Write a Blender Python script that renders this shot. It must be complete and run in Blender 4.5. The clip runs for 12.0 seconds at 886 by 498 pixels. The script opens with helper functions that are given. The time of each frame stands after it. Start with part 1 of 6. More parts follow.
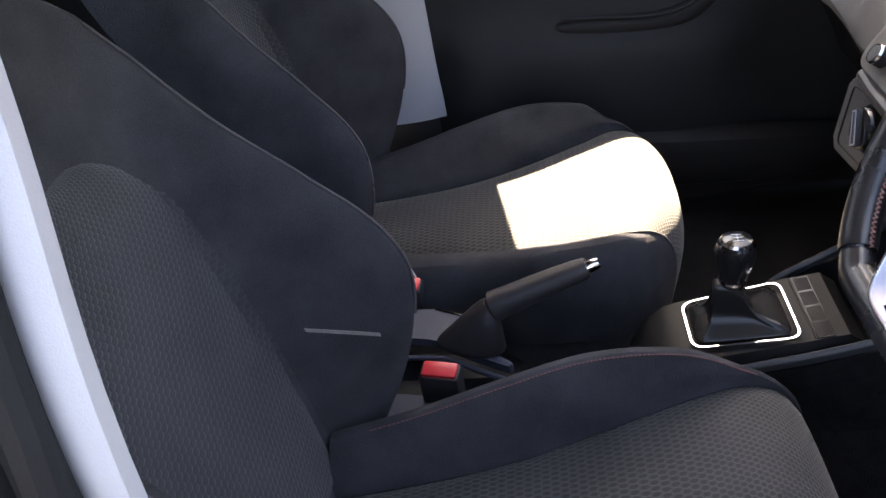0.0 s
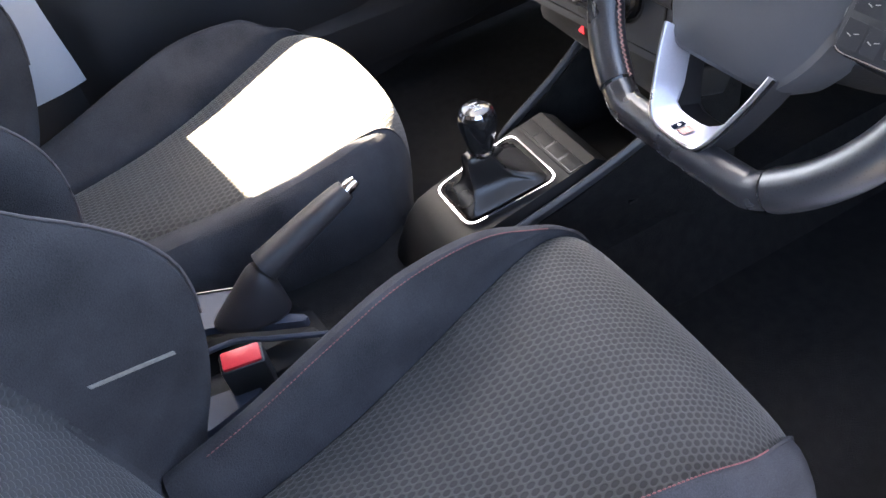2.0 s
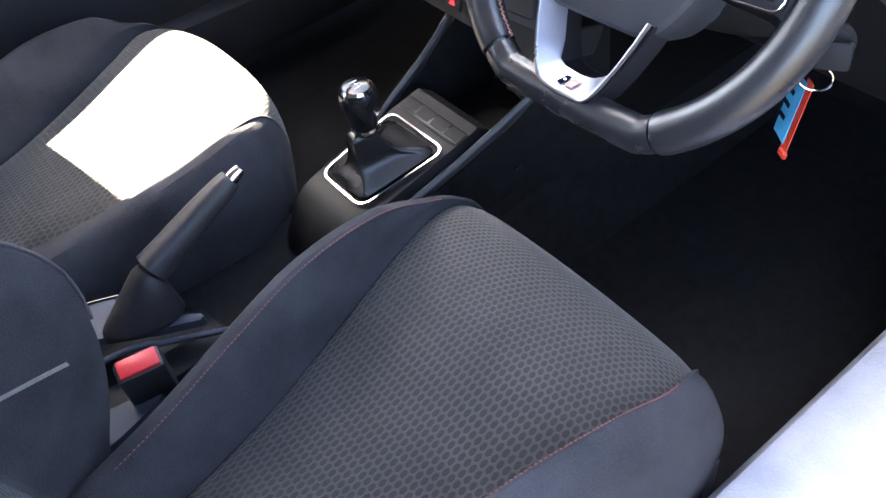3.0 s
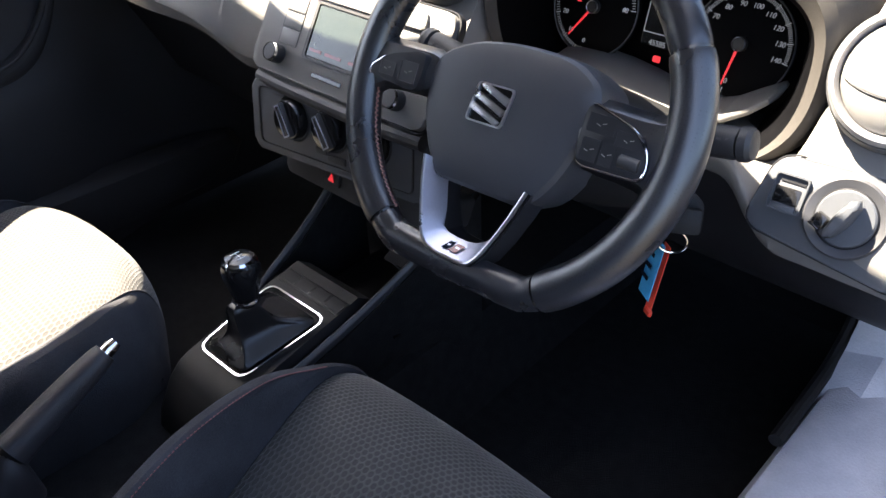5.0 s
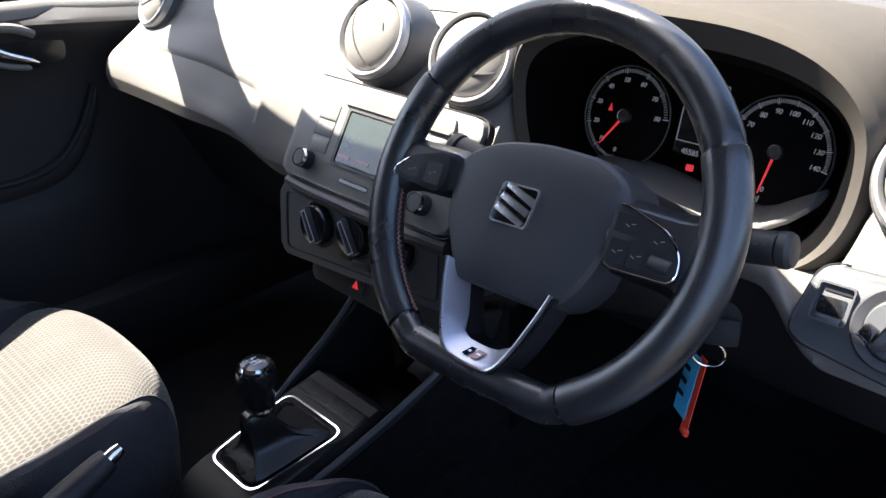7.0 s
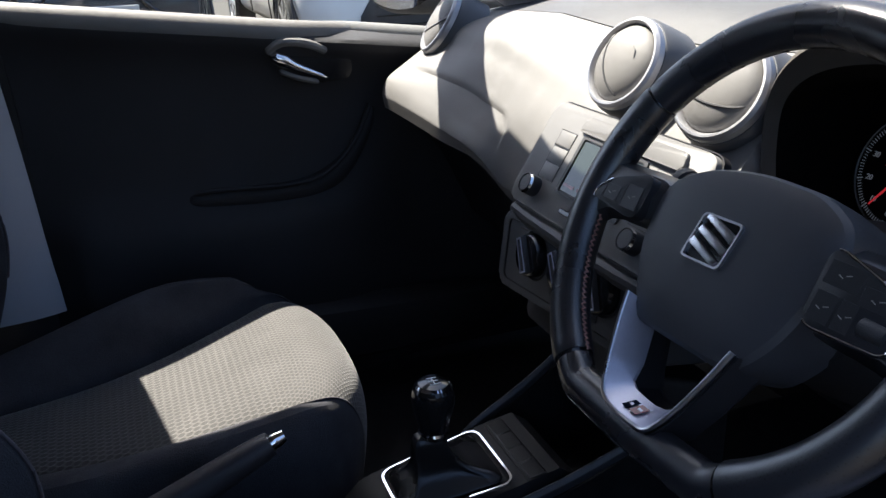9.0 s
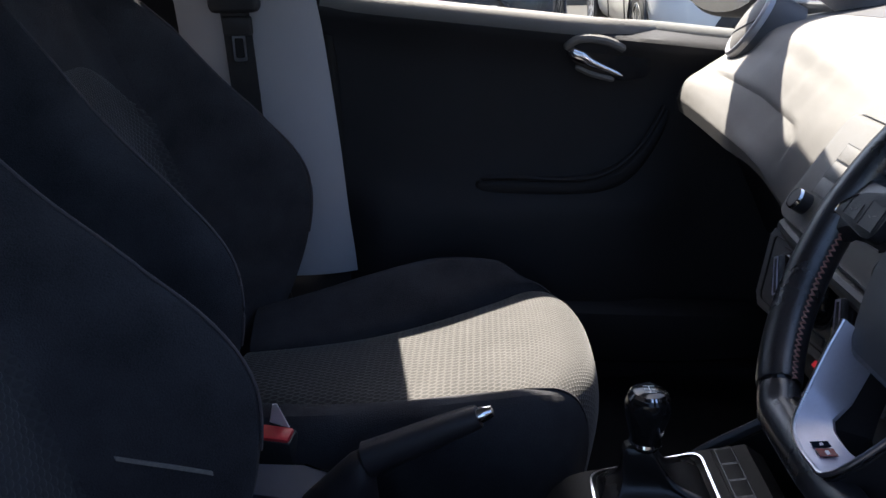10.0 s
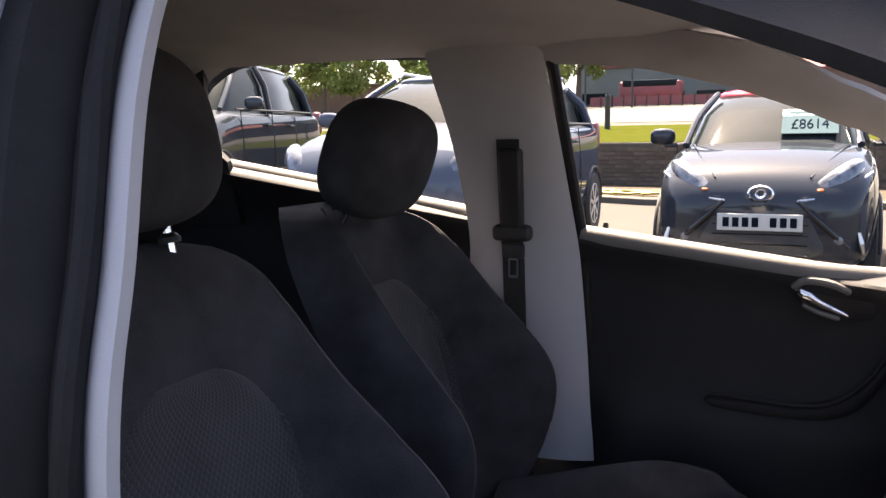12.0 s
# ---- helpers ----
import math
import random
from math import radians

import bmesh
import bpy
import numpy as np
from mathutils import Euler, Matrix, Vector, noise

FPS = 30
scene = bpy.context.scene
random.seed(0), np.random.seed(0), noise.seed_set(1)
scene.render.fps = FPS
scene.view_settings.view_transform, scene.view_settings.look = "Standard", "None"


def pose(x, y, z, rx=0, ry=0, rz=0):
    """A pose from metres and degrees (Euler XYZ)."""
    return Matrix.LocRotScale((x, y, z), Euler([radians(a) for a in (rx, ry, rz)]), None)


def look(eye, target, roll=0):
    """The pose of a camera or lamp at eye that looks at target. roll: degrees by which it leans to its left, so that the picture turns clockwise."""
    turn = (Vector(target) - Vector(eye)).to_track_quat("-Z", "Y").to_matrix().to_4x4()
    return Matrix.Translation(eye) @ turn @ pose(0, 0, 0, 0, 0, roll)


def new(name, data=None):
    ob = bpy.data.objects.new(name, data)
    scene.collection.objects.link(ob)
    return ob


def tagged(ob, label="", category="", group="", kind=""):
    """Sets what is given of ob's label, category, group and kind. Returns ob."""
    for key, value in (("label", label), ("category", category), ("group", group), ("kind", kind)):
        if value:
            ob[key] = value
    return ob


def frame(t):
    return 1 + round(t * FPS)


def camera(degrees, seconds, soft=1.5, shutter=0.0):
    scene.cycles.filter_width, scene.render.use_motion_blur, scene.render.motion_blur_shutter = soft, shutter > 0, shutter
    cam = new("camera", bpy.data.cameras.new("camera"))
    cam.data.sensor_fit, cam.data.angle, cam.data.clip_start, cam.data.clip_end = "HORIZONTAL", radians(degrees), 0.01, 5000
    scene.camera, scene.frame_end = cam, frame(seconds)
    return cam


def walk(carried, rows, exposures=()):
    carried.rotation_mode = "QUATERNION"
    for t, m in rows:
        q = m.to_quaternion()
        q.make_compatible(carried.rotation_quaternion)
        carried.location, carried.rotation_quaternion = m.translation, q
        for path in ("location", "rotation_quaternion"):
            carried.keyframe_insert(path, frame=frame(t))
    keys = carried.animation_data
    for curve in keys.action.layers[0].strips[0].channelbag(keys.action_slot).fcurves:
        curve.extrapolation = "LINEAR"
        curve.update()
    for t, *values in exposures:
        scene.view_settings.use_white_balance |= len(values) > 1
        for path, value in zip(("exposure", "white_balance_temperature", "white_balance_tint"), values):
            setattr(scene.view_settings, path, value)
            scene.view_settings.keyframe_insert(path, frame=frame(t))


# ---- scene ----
cam = camera(55.2, 12.0)
PATH = [
    (0, (0.934, 0.056, 1.239), (-0.713, -0.177, 0.129), -8.0),
    (0.5, (0.889, 0.046, 1.233), (-0.685, -0.087, 0.007), -10.4),
    (1, (0.847, 0.006, 1.24), (-0.673, 0.076, -0.058), -12.3),
    (1.5, (0.825, -0.047, 1.247), (-0.611, 0.267, -0.109), -12.5),
    (2, (0.819, -0.056, 1.239), (-0.525, 0.415, -0.165), -12.9),
    (2.5, (0.813, -0.078, 1.223), (-0.439, 0.522, -0.216), -12.2),
    (2.7, (0.813, -0.082, 1.223), (-0.403, 0.559, -0.23), -11.7),
    (4.3, (0.806, -0.121, 1.211), (-0.29, 0.956, -0.069), -3.3),
    (4.5, (0.809, -0.123, 1.214), (-0.299, 0.99, -0.025), -2.8),
    (5, (0.813, -0.126, 1.223), (-0.332, 1.035, 0.066), -2.4),
    (5.5, (0.816, -0.124, 1.224), (-0.378, 1.056, 0.137), -2.7),
    (6, (0.819, -0.119, 1.225), (-0.415, 1.074, 0.198), -3.0),
    (6.5, (0.814, -0.115, 1.21), (-0.459, 1.091, 0.248), -2.6),
    (8.3, (0.805, -0.042, 1.125), (-0.712, 1.025, 0.378), -1.9),
    (8.5, (0.809, -0.032, 1.116), (-0.773, 0.95, 0.385), -1.4),
    (9, (0.826, 0.017, 1.107), (-0.92, 0.677, 0.389), -1.7),
    (9.5, (0.845, 0.076, 1.095), (-1.004, 0.36, 0.385), -1.6),
    (10, (0.854, 0.119, 1.086), (-1.025, 0.022, 0.407), -1.7),
    (10.5, (0.908, 0.161, 1.097), (-0.96, -0.268, 0.526), -1.5),
    (11, (0.97, 0.215, 1.151), (-0.857, -0.452, 0.684), -1.3),
    (11.5, (1.044, 0.267, 1.178), (-0.758, -0.525, 0.826), -1.0),
    (12, (1.104, 0.298, 1.199), (-0.71, -0.506, 0.945), -0.7),
]
walk(cam, [(t, look(eye, target, roll)) for t, eye, target, roll in PATH],
     exposures=[(0, 4.3, 7700, 14), (0.5, 3.65, 7500, 10), (1, 3.7, 7500, 9), (1.5, 4.85, 7400, 10), (2, 5.35, 7200, 10), (2.5, 5.4, 7000, 10), (4.5, 4.05, 6700, 10), (5.5, 3.85, 6500, 10),
                (6.5, 3.5, 6300, 10), (8.5, 2.75, 5850, 9), (9.5, 2.2, 5950, 10), (10, 2.5, 6000, 11), (10.5, 3.3, 6500, 13), (11, 3.4, 7100, 17), (12, 3.1, 7300, 19)])

# ---------------------------------------------------------------- light
SUN_TO = Vector((-0.55, -0.245, 1.0)).normalized()
world = bpy.data.worlds.new("sky")
scene.world = world
world.use_nodes = True
wn = world.node_tree
sky = wn.nodes.new("ShaderNodeTexSky")
sky.sky_type = "NISHITA"
sky.sun_disc = False
sky.sun_elevation = math.asin(SUN_TO.z)
sky.air_density, sky.dust_density = 0.8, 3.0
sky.sun_rotation = math.atan2(SUN_TO.x, SUN_TO.y)
wn.nodes["Background"].inputs["Strength"].default_value = 0.075
wn.links.new(sky.outputs["Color"], wn.nodes["Background"].inputs["Color"])
sun_data = bpy.data.lights.new("sun", "SUN")
sun_data.energy = 5.0
sun_data.angle = radians(0.5)
sun_data.color = (1.0, 0.885, 0.715)
sun = new("sun", sun_data)
sun.matrix_world = look((0, 0, 30), Vector((0, 0, 30)) - SUN_TO)


# ---------------------------------------------------------------- materials
def rgba(c):
    return (c[0], c[1], c[2], 1.0) if not isinstance(c, (int, float)) else (c, c, c, 1.0)


def mat(name, col, col2=None, scale=40.0, rough=0.6, metal=0.0, bump=0.0, fine=400.0, coat=0.0, spec=0.5, rvar=0.1, coords="Object"):
    m = bpy.data.materials.new(name)
    m.use_nodes = True
    t = m.node_tree
    b = t.nodes["Principled BSDF"]
    b.inputs["Metallic"].default_value = metal
    b.inputs["Specular IOR Level"].default_value = spec
    if coat:
        b.inputs["Coat Weight"].default_value = coat
        b.inputs["Coat Roughness"].default_value = 0.04
    tc = t.nodes.new("ShaderNodeTexCoord")
    n1 = t.nodes.new("ShaderNodeTexNoise")
    n1.inputs["Scale"].default_value = scale
    n1.inputs["Detail"].default_value = 4
    n2 = t.nodes.new("ShaderNodeTexNoise")
    n2.inputs["Scale"].default_value = fine
    n2.inputs["Detail"].default_value = 2
    for n in (n1, n2):
        t.links.new(tc.outputs[coords], n.inputs["Vector"])
    add = t.nodes.new("ShaderNodeMath")
    add.operation = "MULTIPLY_ADD"
    t.links.new(n2.outputs["Fac"], add.inputs[0])
    add.inputs[1].default_value = 0.5
    t.links.new(n1.outputs["Fac"], add.inputs[2])
    ramp = t.nodes.new("ShaderNodeValToRGB")
    ramp.color_ramp.elements[0].position = 0.5
    ramp.color_ramp.elements[1].position = 1.0
    ramp.color_ramp.elements[0].color = rgba(col)
    ramp.color_ramp.elements[1].color = rgba(col2 if col2 is not None else col)
    t.links.new(add.outputs[0], ramp.inputs["Fac"])
    t.links.new(ramp.outputs["Color"], b.inputs["Base Color"])
    rr = t.nodes.new("ShaderNodeMapRange")
    rr.inputs["To Min"].default_value = max(0.02, rough - rvar)
    rr.inputs["To Max"].default_value = min(1.0, rough + rvar)
    t.links.new(n1.outputs["Fac"], rr.inputs["Value"])
    t.links.new(rr.outputs["Result"], b.inputs["Roughness"])
    if bump:
        bp = t.nodes.new("ShaderNodeBump")
        bp.inputs["Strength"].default_value = bump
        bp.inputs["Distance"].default_value = 0.002
        t.links.new(n2.outputs["Fac"], bp.inputs["Height"])
        t.links.new(bp.outputs["Normal"], b.inputs["Normal"])
    return m


def hex_fabric(name, net, dot, cell=0.0078):
    """Knitted fabric with a honeycomb net of round dimples; the UV map is in metres."""
    m = bpy.data.materials.new(name)
    m.use_nodes = True
    t = m.node_tree
    b = t.nodes["Principled BSDF"]
    b.inputs["Roughness"].default_value = 0.85
    b.inputs["Specular IOR Level"].default_value = 0.3
    b.inputs["Sheen Weight"].default_value = 0.15
    uv = t.nodes.new("ShaderNodeUVMap")
    uv.uv_map = "UVMap"
    sc = t.nodes.new("ShaderNodeVectorMath")
    sc.operation = "SCALE"
    sc.inputs["Scale"].default_value = 1.0 / cell
    t.links.new(uv.outputs["UV"], sc.inputs[0])
    dist = []
    for k in (0.0, 0.5):
        off = t.nodes.new("ShaderNodeVectorMath")
        off.operation = "ADD"
        off.inputs[1].default_value = (100 + k, 173.205 + k * 1.73205, 0)
        t.links.new(sc.outputs[0], off.inputs[0])
        md = t.nodes.new("ShaderNodeVectorMath")
        md.operation = "MODULO"
        md.inputs[1].default_value = (1, 1.73205, 1)
        t.links.new(off.outputs[0], md.inputs[0])
        ds = t.nodes.new("ShaderNodeVectorMath")
        ds.operation = "DISTANCE"
        ds.inputs[1].default_value = (0.5, 0.866, 0)
        t.links.new(md.outputs[0], ds.inputs[0])
        dist.append(ds)
    mn = t.nodes.new("ShaderNodeMath")
    mn.operation = "MINIMUM"
    t.links.new(dist[0].outputs["Value"], mn.inputs[0])
    t.links.new(dist[1].outputs["Value"], mn.inputs[1])
    mr = t.nodes.new("ShaderNodeMapRange")
    mr.interpolation_type = "SMOOTHSTEP"
    mr.inputs["From Min"].default_value = 0.30
    mr.inputs["From Max"].default_value = 0.46
    t.links.new(mn.outputs[0], mr.inputs["Value"])
    nz = t.nodes.new("ShaderNodeTexNoise")
    nz.inputs["Scale"].default_value = 14
    nz.inputs["Detail"].default_value = 5
    tc = t.nodes.new("ShaderNodeTexCoord")
    t.links.new(tc.outputs["Object"], nz.inputs["Vector"])
    mx = t.nodes.new("ShaderNodeMix")
    mx.data_type = "RGBA"
    mx.inputs["A"].default_value = rgba(dot)
    mx.inputs["B"].default_value = rgba(net)
    t.links.new(mr.outputs["Result"], mx.inputs["Factor"])
    mx2 = t.nodes.new("ShaderNodeMix")
    mx2.data_type = "RGBA"
    mx2.blend_type = "MULTIPLY"
    mx2.inputs["Factor"].default_value = 0.5
    t.links.new(mx.outputs["Result"], mx2.inputs["A"])
    t.links.new(nz.outputs["Fac"], mx2.inputs["B"])
    hs = t.nodes.new("ShaderNodeHueSaturation")
    hs.inputs["Saturation"].default_value = 0.75
    hs.inputs["Value"].default_value = 1.35
    t.links.new(mx2.outputs["Result"], hs.inputs["Color"])
    t.links.new(hs.outputs["Color"], b.inputs["Base Color"])
    bp = t.nodes.new("ShaderNodeBump")
    bp.inputs["Strength"].default_value = 0.6
    bp.inputs["Distance"].default_value = 0.0012
    t.links.new(mr.outputs["Result"], bp.inputs["Height"])
    t.links.new(bp.outputs["Normal"], b.inputs["Normal"])
    return m


def glass_pane(name, tint=(0.93, 0.96, 0.95), gloss=0.6):
    m = bpy.data.materials.new(name)
    m.use_nodes = True
    t = m.node_tree
    t.nodes.remove(t.nodes["Principled BSDF"])
    out = t.nodes["Material Output"]
    tr = t.nodes.new("ShaderNodeBsdfTransparent")
    tr.inputs["Color"].default_value = rgba(tint)
    gl = t.nodes.new("ShaderNodeBsdfGlossy")
    gl.inputs["Roughness"].default_value = 0.02
    fr = t.nodes.new("ShaderNodeFresnel")
    fr.inputs["IOR"].default_value = 1.45
    mu = t.nodes.new("ShaderNodeMath")
    mu.operation = "MULTIPLY"
    mu.inputs[1].default_value = gloss
    t.links.new(fr.outputs[0], mu.inputs[0])
    mx = t.nodes.new("ShaderNodeMixShader")
    t.links.new(mu.outputs[0], mx.inputs[0])
    t.links.new(tr.outputs[0], mx.inputs[1])
    t.links.new(gl.outputs[0], mx.inputs[2])
    t.links.new(mx.outputs[0], out.inputs["Surface"])
    return m


def glow(name, col, strength):
    m = bpy.data.materials.new(name)
    m.use_nodes = True
    b = m.node_tree.nodes["Principled BSDF"]
    b.inputs["Base Color"].default_value = rgba(col)
    b.inputs["Emission Color"].default_value = rgba(col)
    b.inputs["Emission Strength"].default_value = strength
    return m


M_CLOTH = mat("charcoal_cloth", (0.024, 0.024, 0.028), (0.058, 0.058, 0.065), 14, 0.9, bump=0.6, fine=650, spec=0.2)
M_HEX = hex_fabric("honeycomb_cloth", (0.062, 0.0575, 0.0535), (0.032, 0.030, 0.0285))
M_RED = mat("red_thread", (0.15, 0.045, 0.048), (0.22, 0.07, 0.07), 300, 0.7)
M_THREAD = mat("pale_red_thread", (0.22, 0.10, 0.09), (0.34, 0.20, 0.17), 300, 0.7)
M_PIPE = mat("grey_thread", (0.055, 0.050, 0.055), (0.085, 0.072, 0.078), 300, 0.8)
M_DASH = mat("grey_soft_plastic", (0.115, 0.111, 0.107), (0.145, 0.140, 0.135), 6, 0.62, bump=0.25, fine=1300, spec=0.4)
M_DASH_TOP = mat("dark_dash_plastic", (0.036, 0.036, 0.038), (0.048, 0.048, 0.050), 6, 0.6, bump=0.35, fine=1300, spec=0.4)
M_HOOD = mat("hood_plastic", (0.042, 0.039, 0.036), (0.058, 0.053, 0.049), 6, 0.8, bump=0.35, fine=1300, spec=0.12)
M_DRUM = mat("vent_drum_plastic", (0.050, 0.052, 0.058), (0.066, 0.068, 0.074), 9, 0.5, bump=0.15, fine=1100)
M_PLASTIC = mat("black_plastic", (0.018, 0.018, 0.020), (0.032, 0.032, 0.034), 12, 0.5, bump=0.2, fine=1200, spec=0.4)
M_GLOSS = mat("gloss_black", (0.008, 0.008, 0.009), (0.012, 0.012, 0.013), 20, 0.12, rvar=0.05)
M_CONSOLE = mat("console_plastic", (0.011, 0.011, 0.013), (0.017, 0.017, 0.020), 10, 0.42, bump=0.12, fine=1100, spec=0.3)
M_TUNNEL = mat("matt_tunnel_plastic", (0.0058, 0.0062, 0.0074), (0.0095, 0.0100, 0.0118), 12, 0.55, bump=0.15, fine=900, spec=0.18)
M_STACK = mat("stack_plastic", (0.046, 0.050, 0.058), (0.060, 0.064, 0.073), 9, 0.45, bump=0.12, fine=1100)
M_FASCIA = mat("fascia_plastic", (0.100, 0.098, 0.096), (0.125, 0.122, 0.119), 7, 0.5, bump=0.15, fine=1200, spec=0.4)
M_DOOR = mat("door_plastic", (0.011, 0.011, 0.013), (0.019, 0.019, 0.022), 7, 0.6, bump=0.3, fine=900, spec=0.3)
M_GRIP = mat("handbrake_leather", (0.026, 0.023, 0.025), (0.038, 0.034, 0.037), 18, 0.45, bump=0.25, fine=1100, spec=0.4)
M_LEATHER = mat("black_leather", (0.014, 0.014, 0.017), (0.022, 0.022, 0.026), 18, 0.27, bump=0.10, fine=1600, spec=0.9)
M_BOOT = mat("boot_leather", (0.010, 0.0095, 0.010), (0.017, 0.016, 0.0165), 18, 0.30, bump=0.08, fine=700)
M_PAD = mat("airbag_plastic", (0.028, 0.029, 0.034), (0.037, 0.038, 0.044), 9, 0.5, bump=0.12, fine=1500)
M_CHROME = mat("chrome", (0.80, 0.80, 0.82), (0.86, 0.86, 0.88), 20, 0.08, metal=1.0, rvar=0.04)
M_RAIL = mat("rail_plastic", (0.030, 0.032, 0.038), (0.042, 0.044, 0.051), 10, 0.38, bump=0.1, fine=900, spec=0.5)
M_VENT = mat("dull_silver", (0.30, 0.30, 0.315), (0.38, 0.38, 0.395), 30, 0.42, metal=0.7)
M_RIM = mat("pale_console_trim", (0.038, 0.045, 0.064), (0.052, 0.060, 0.084), 12, 0.5, bump=0.1, fine=900, spec=0.25)
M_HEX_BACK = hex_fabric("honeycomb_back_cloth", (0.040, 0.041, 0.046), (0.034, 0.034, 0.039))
M_SPOKE = mat("spoke_silver", (0.46, 0.46, 0.54), (0.52, 0.52, 0.60), 30, 0.34, metal=0.6)
M_SATIN = mat("satin_silver", (0.50, 0.50, 0.53), (0.60, 0.60, 0.62), 30, 0.30, metal=1.0)
M_PILLAR = mat("light_grey_trim", (0.38, 0.38, 0.405), (0.43, 0.43, 0.455), 6, 0.65, bump=0.2, fine=900)
M_HEAD = mat("headliner_cloth", (0.36, 0.350, 0.360), (0.42, 0.410, 0.420), 8, 0.95, bump=0.4, fine=700, spec=0.2)
M_CARPET = mat("black_carpet", (0.007, 0.007, 0.008), (0.016, 0.016, 0.017), 60, 1.0, bump=0.8, fine=500, spec=0.15)
M_RUBBER = mat("black_rubber", (0.010, 0.010, 0.011), (0.018, 0.018, 0.019), 30, 0.65, bump=0.15, fine=500, spec=0.2)
M_BELT = mat("belt_webbing", (0.014, 0.014, 0.016), (0.026, 0.026, 0.028), 60, 0.6, bump=0.5, fine=800)
M_BODY = mat("grey_blue_paint", (0.10, 0.115, 0.16), (0.12, 0.135, 0.18), 30, 0.25, metal=0.4, coat=1.0)
M_SILL = mat("sill_trim", (0.36, 0.37, 0.42), (0.46, 0.47, 0.52), 25, 0.36, bump=0.3, fine=350)
M_REDPL = mat("red_plastic", (0.55, 0.025, 0.035), (0.65, 0.04, 0.05), 40, 0.4)
M_BLUETAG = mat("blue_tag", (0.05, 0.30, 0.55), (0.07, 0.38, 0.62), 80, 0.35)
M_ORANGE = mat("orange_tag", (0.68, 0.045, 0.025), (0.74, 0.07, 0.035), 80, 0.4)
M_WHITE = mat("white_ink", (0.75, 0.75, 0.75), (0.8, 0.8, 0.8), 80, 0.5)
M_DARKINK = mat("dark_ink", (0.006, 0.009, 0.016), (0.009, 0.012, 0.02), 80, 0.95, spec=0.0)
M_LABEL = mat("woven_label", (0.20, 0.185, 0.17), (0.27, 0.25, 0.225), 200, 0.8)
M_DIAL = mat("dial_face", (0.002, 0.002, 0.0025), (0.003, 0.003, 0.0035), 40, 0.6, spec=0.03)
M_SCREEN = mat("screen_glass", (0.016, 0.022, 0.017), (0.026, 0.032, 0.026), 30, 0.18)
M_LIT_WHITE = glow("lit_white", (0.28, 0.29, 0.31), 0.03)
M_LIT_RED = glow("lit_red", (0.60, 0.03, 0.04), 0.08)
M_REDDIM = mat("dim_red", (0.16, 0.035, 0.035), (0.2, 0.05, 0.05), 60, 0.2)
M_GLASS = glass_pane("window_glass")


# ---------------------------------------------------------------- mesh helpers
def finish(name, bm, material, smooth=True):
    bmesh.ops.recalc_face_normals(bm, faces=bm.faces)
    me = bpy.data.meshes.new(name)
    bm.to_mesh(me)
    bm.free()
    if material:
        me.materials.append(material)
    if smooth:
        me.shade_smooth()
        me.set_sharp_from_angle(angle=radians(28))
    return me


def part(name, bm, material, parent=None, label="", smooth=True, level=0):
    ob = new(name, finish(name, bm, material, smooth))
    if parent is not None:
        ob.parent = parent
    if label:
        tagged(ob, label)
    if level:
        mod = ob.modifiers.new("smooth", "SUBSURF")
        mod.levels = mod.render_levels = level
    return ob


def thing(name, label, category, group="", kind="", at=None):
    e = new(name)
    e.empty_display_size = 0.05
    if at is not None:
        e.matrix_world = at
    return tagged(e, label, category, group, kind)


def place(bm, m):
    bmesh.ops.transform(bm, matrix=m, verts=bm.verts)
    return bm


def box(sx, sy, sz, bev=0.0, seg=2, m=None):
    bm = bmesh.new()
    bmesh.ops.create_cube(bm, size=1.0, matrix=Matrix.Diagonal((sx, sy, sz, 1)))
    if bev:
        bmesh.ops.bevel(bm, geom=list(bm.edges), offset=bev, segments=seg, profile=0.5, affect="EDGES")
    return place(bm, m) if m is not None else bm


def span(x0, x1, y0, y1, z0, z1, bev=0.0, seg=2):
    return box(x1 - x0, y1 - y0, z1 - z0, bev, seg, Matrix.Translation(((x0 + x1) / 2, (y0 + y1) / 2, (z0 + z1) / 2)))


def loft(rings, cap=True, closed=True):
    bm = bmesh.new()
    vs = [[bm.verts.new(p) for p in r] for r in rings]
    n = len(rings[0])
    for a, b in zip(vs, vs[1:]):
        for i in range(n if closed else n - 1):
            j = (i + 1) % n
            bm.faces.new((a[i], a[j], b[j], b[i]))
    if cap and closed:
        bm.faces.new(vs[0][::-1])
        bm.faces.new(vs[-1])
    return bm


def smooth_path(pts, n):
    """Catmull-Rom through the points, n samples per span."""
    pts = [Vector(p) for p in pts]
    out = []
    for i in range(len(pts) - 1):
        p0, p1, p2, p3 = pts[max(i - 1, 0)], pts[i], pts[i + 1], pts[min(i + 2, len(pts) - 1)]
        for k in range(n):
            t = k / n
            out.append(0.5 * (2 * p1 + (p2 - p0) * t + (2 * p0 - 5 * p1 + 4 * p2 - p3) * t * t + (3 * p1 - p0 - 3 * p2 + p3) * t**3))
    out.append(pts[-1])
    return out


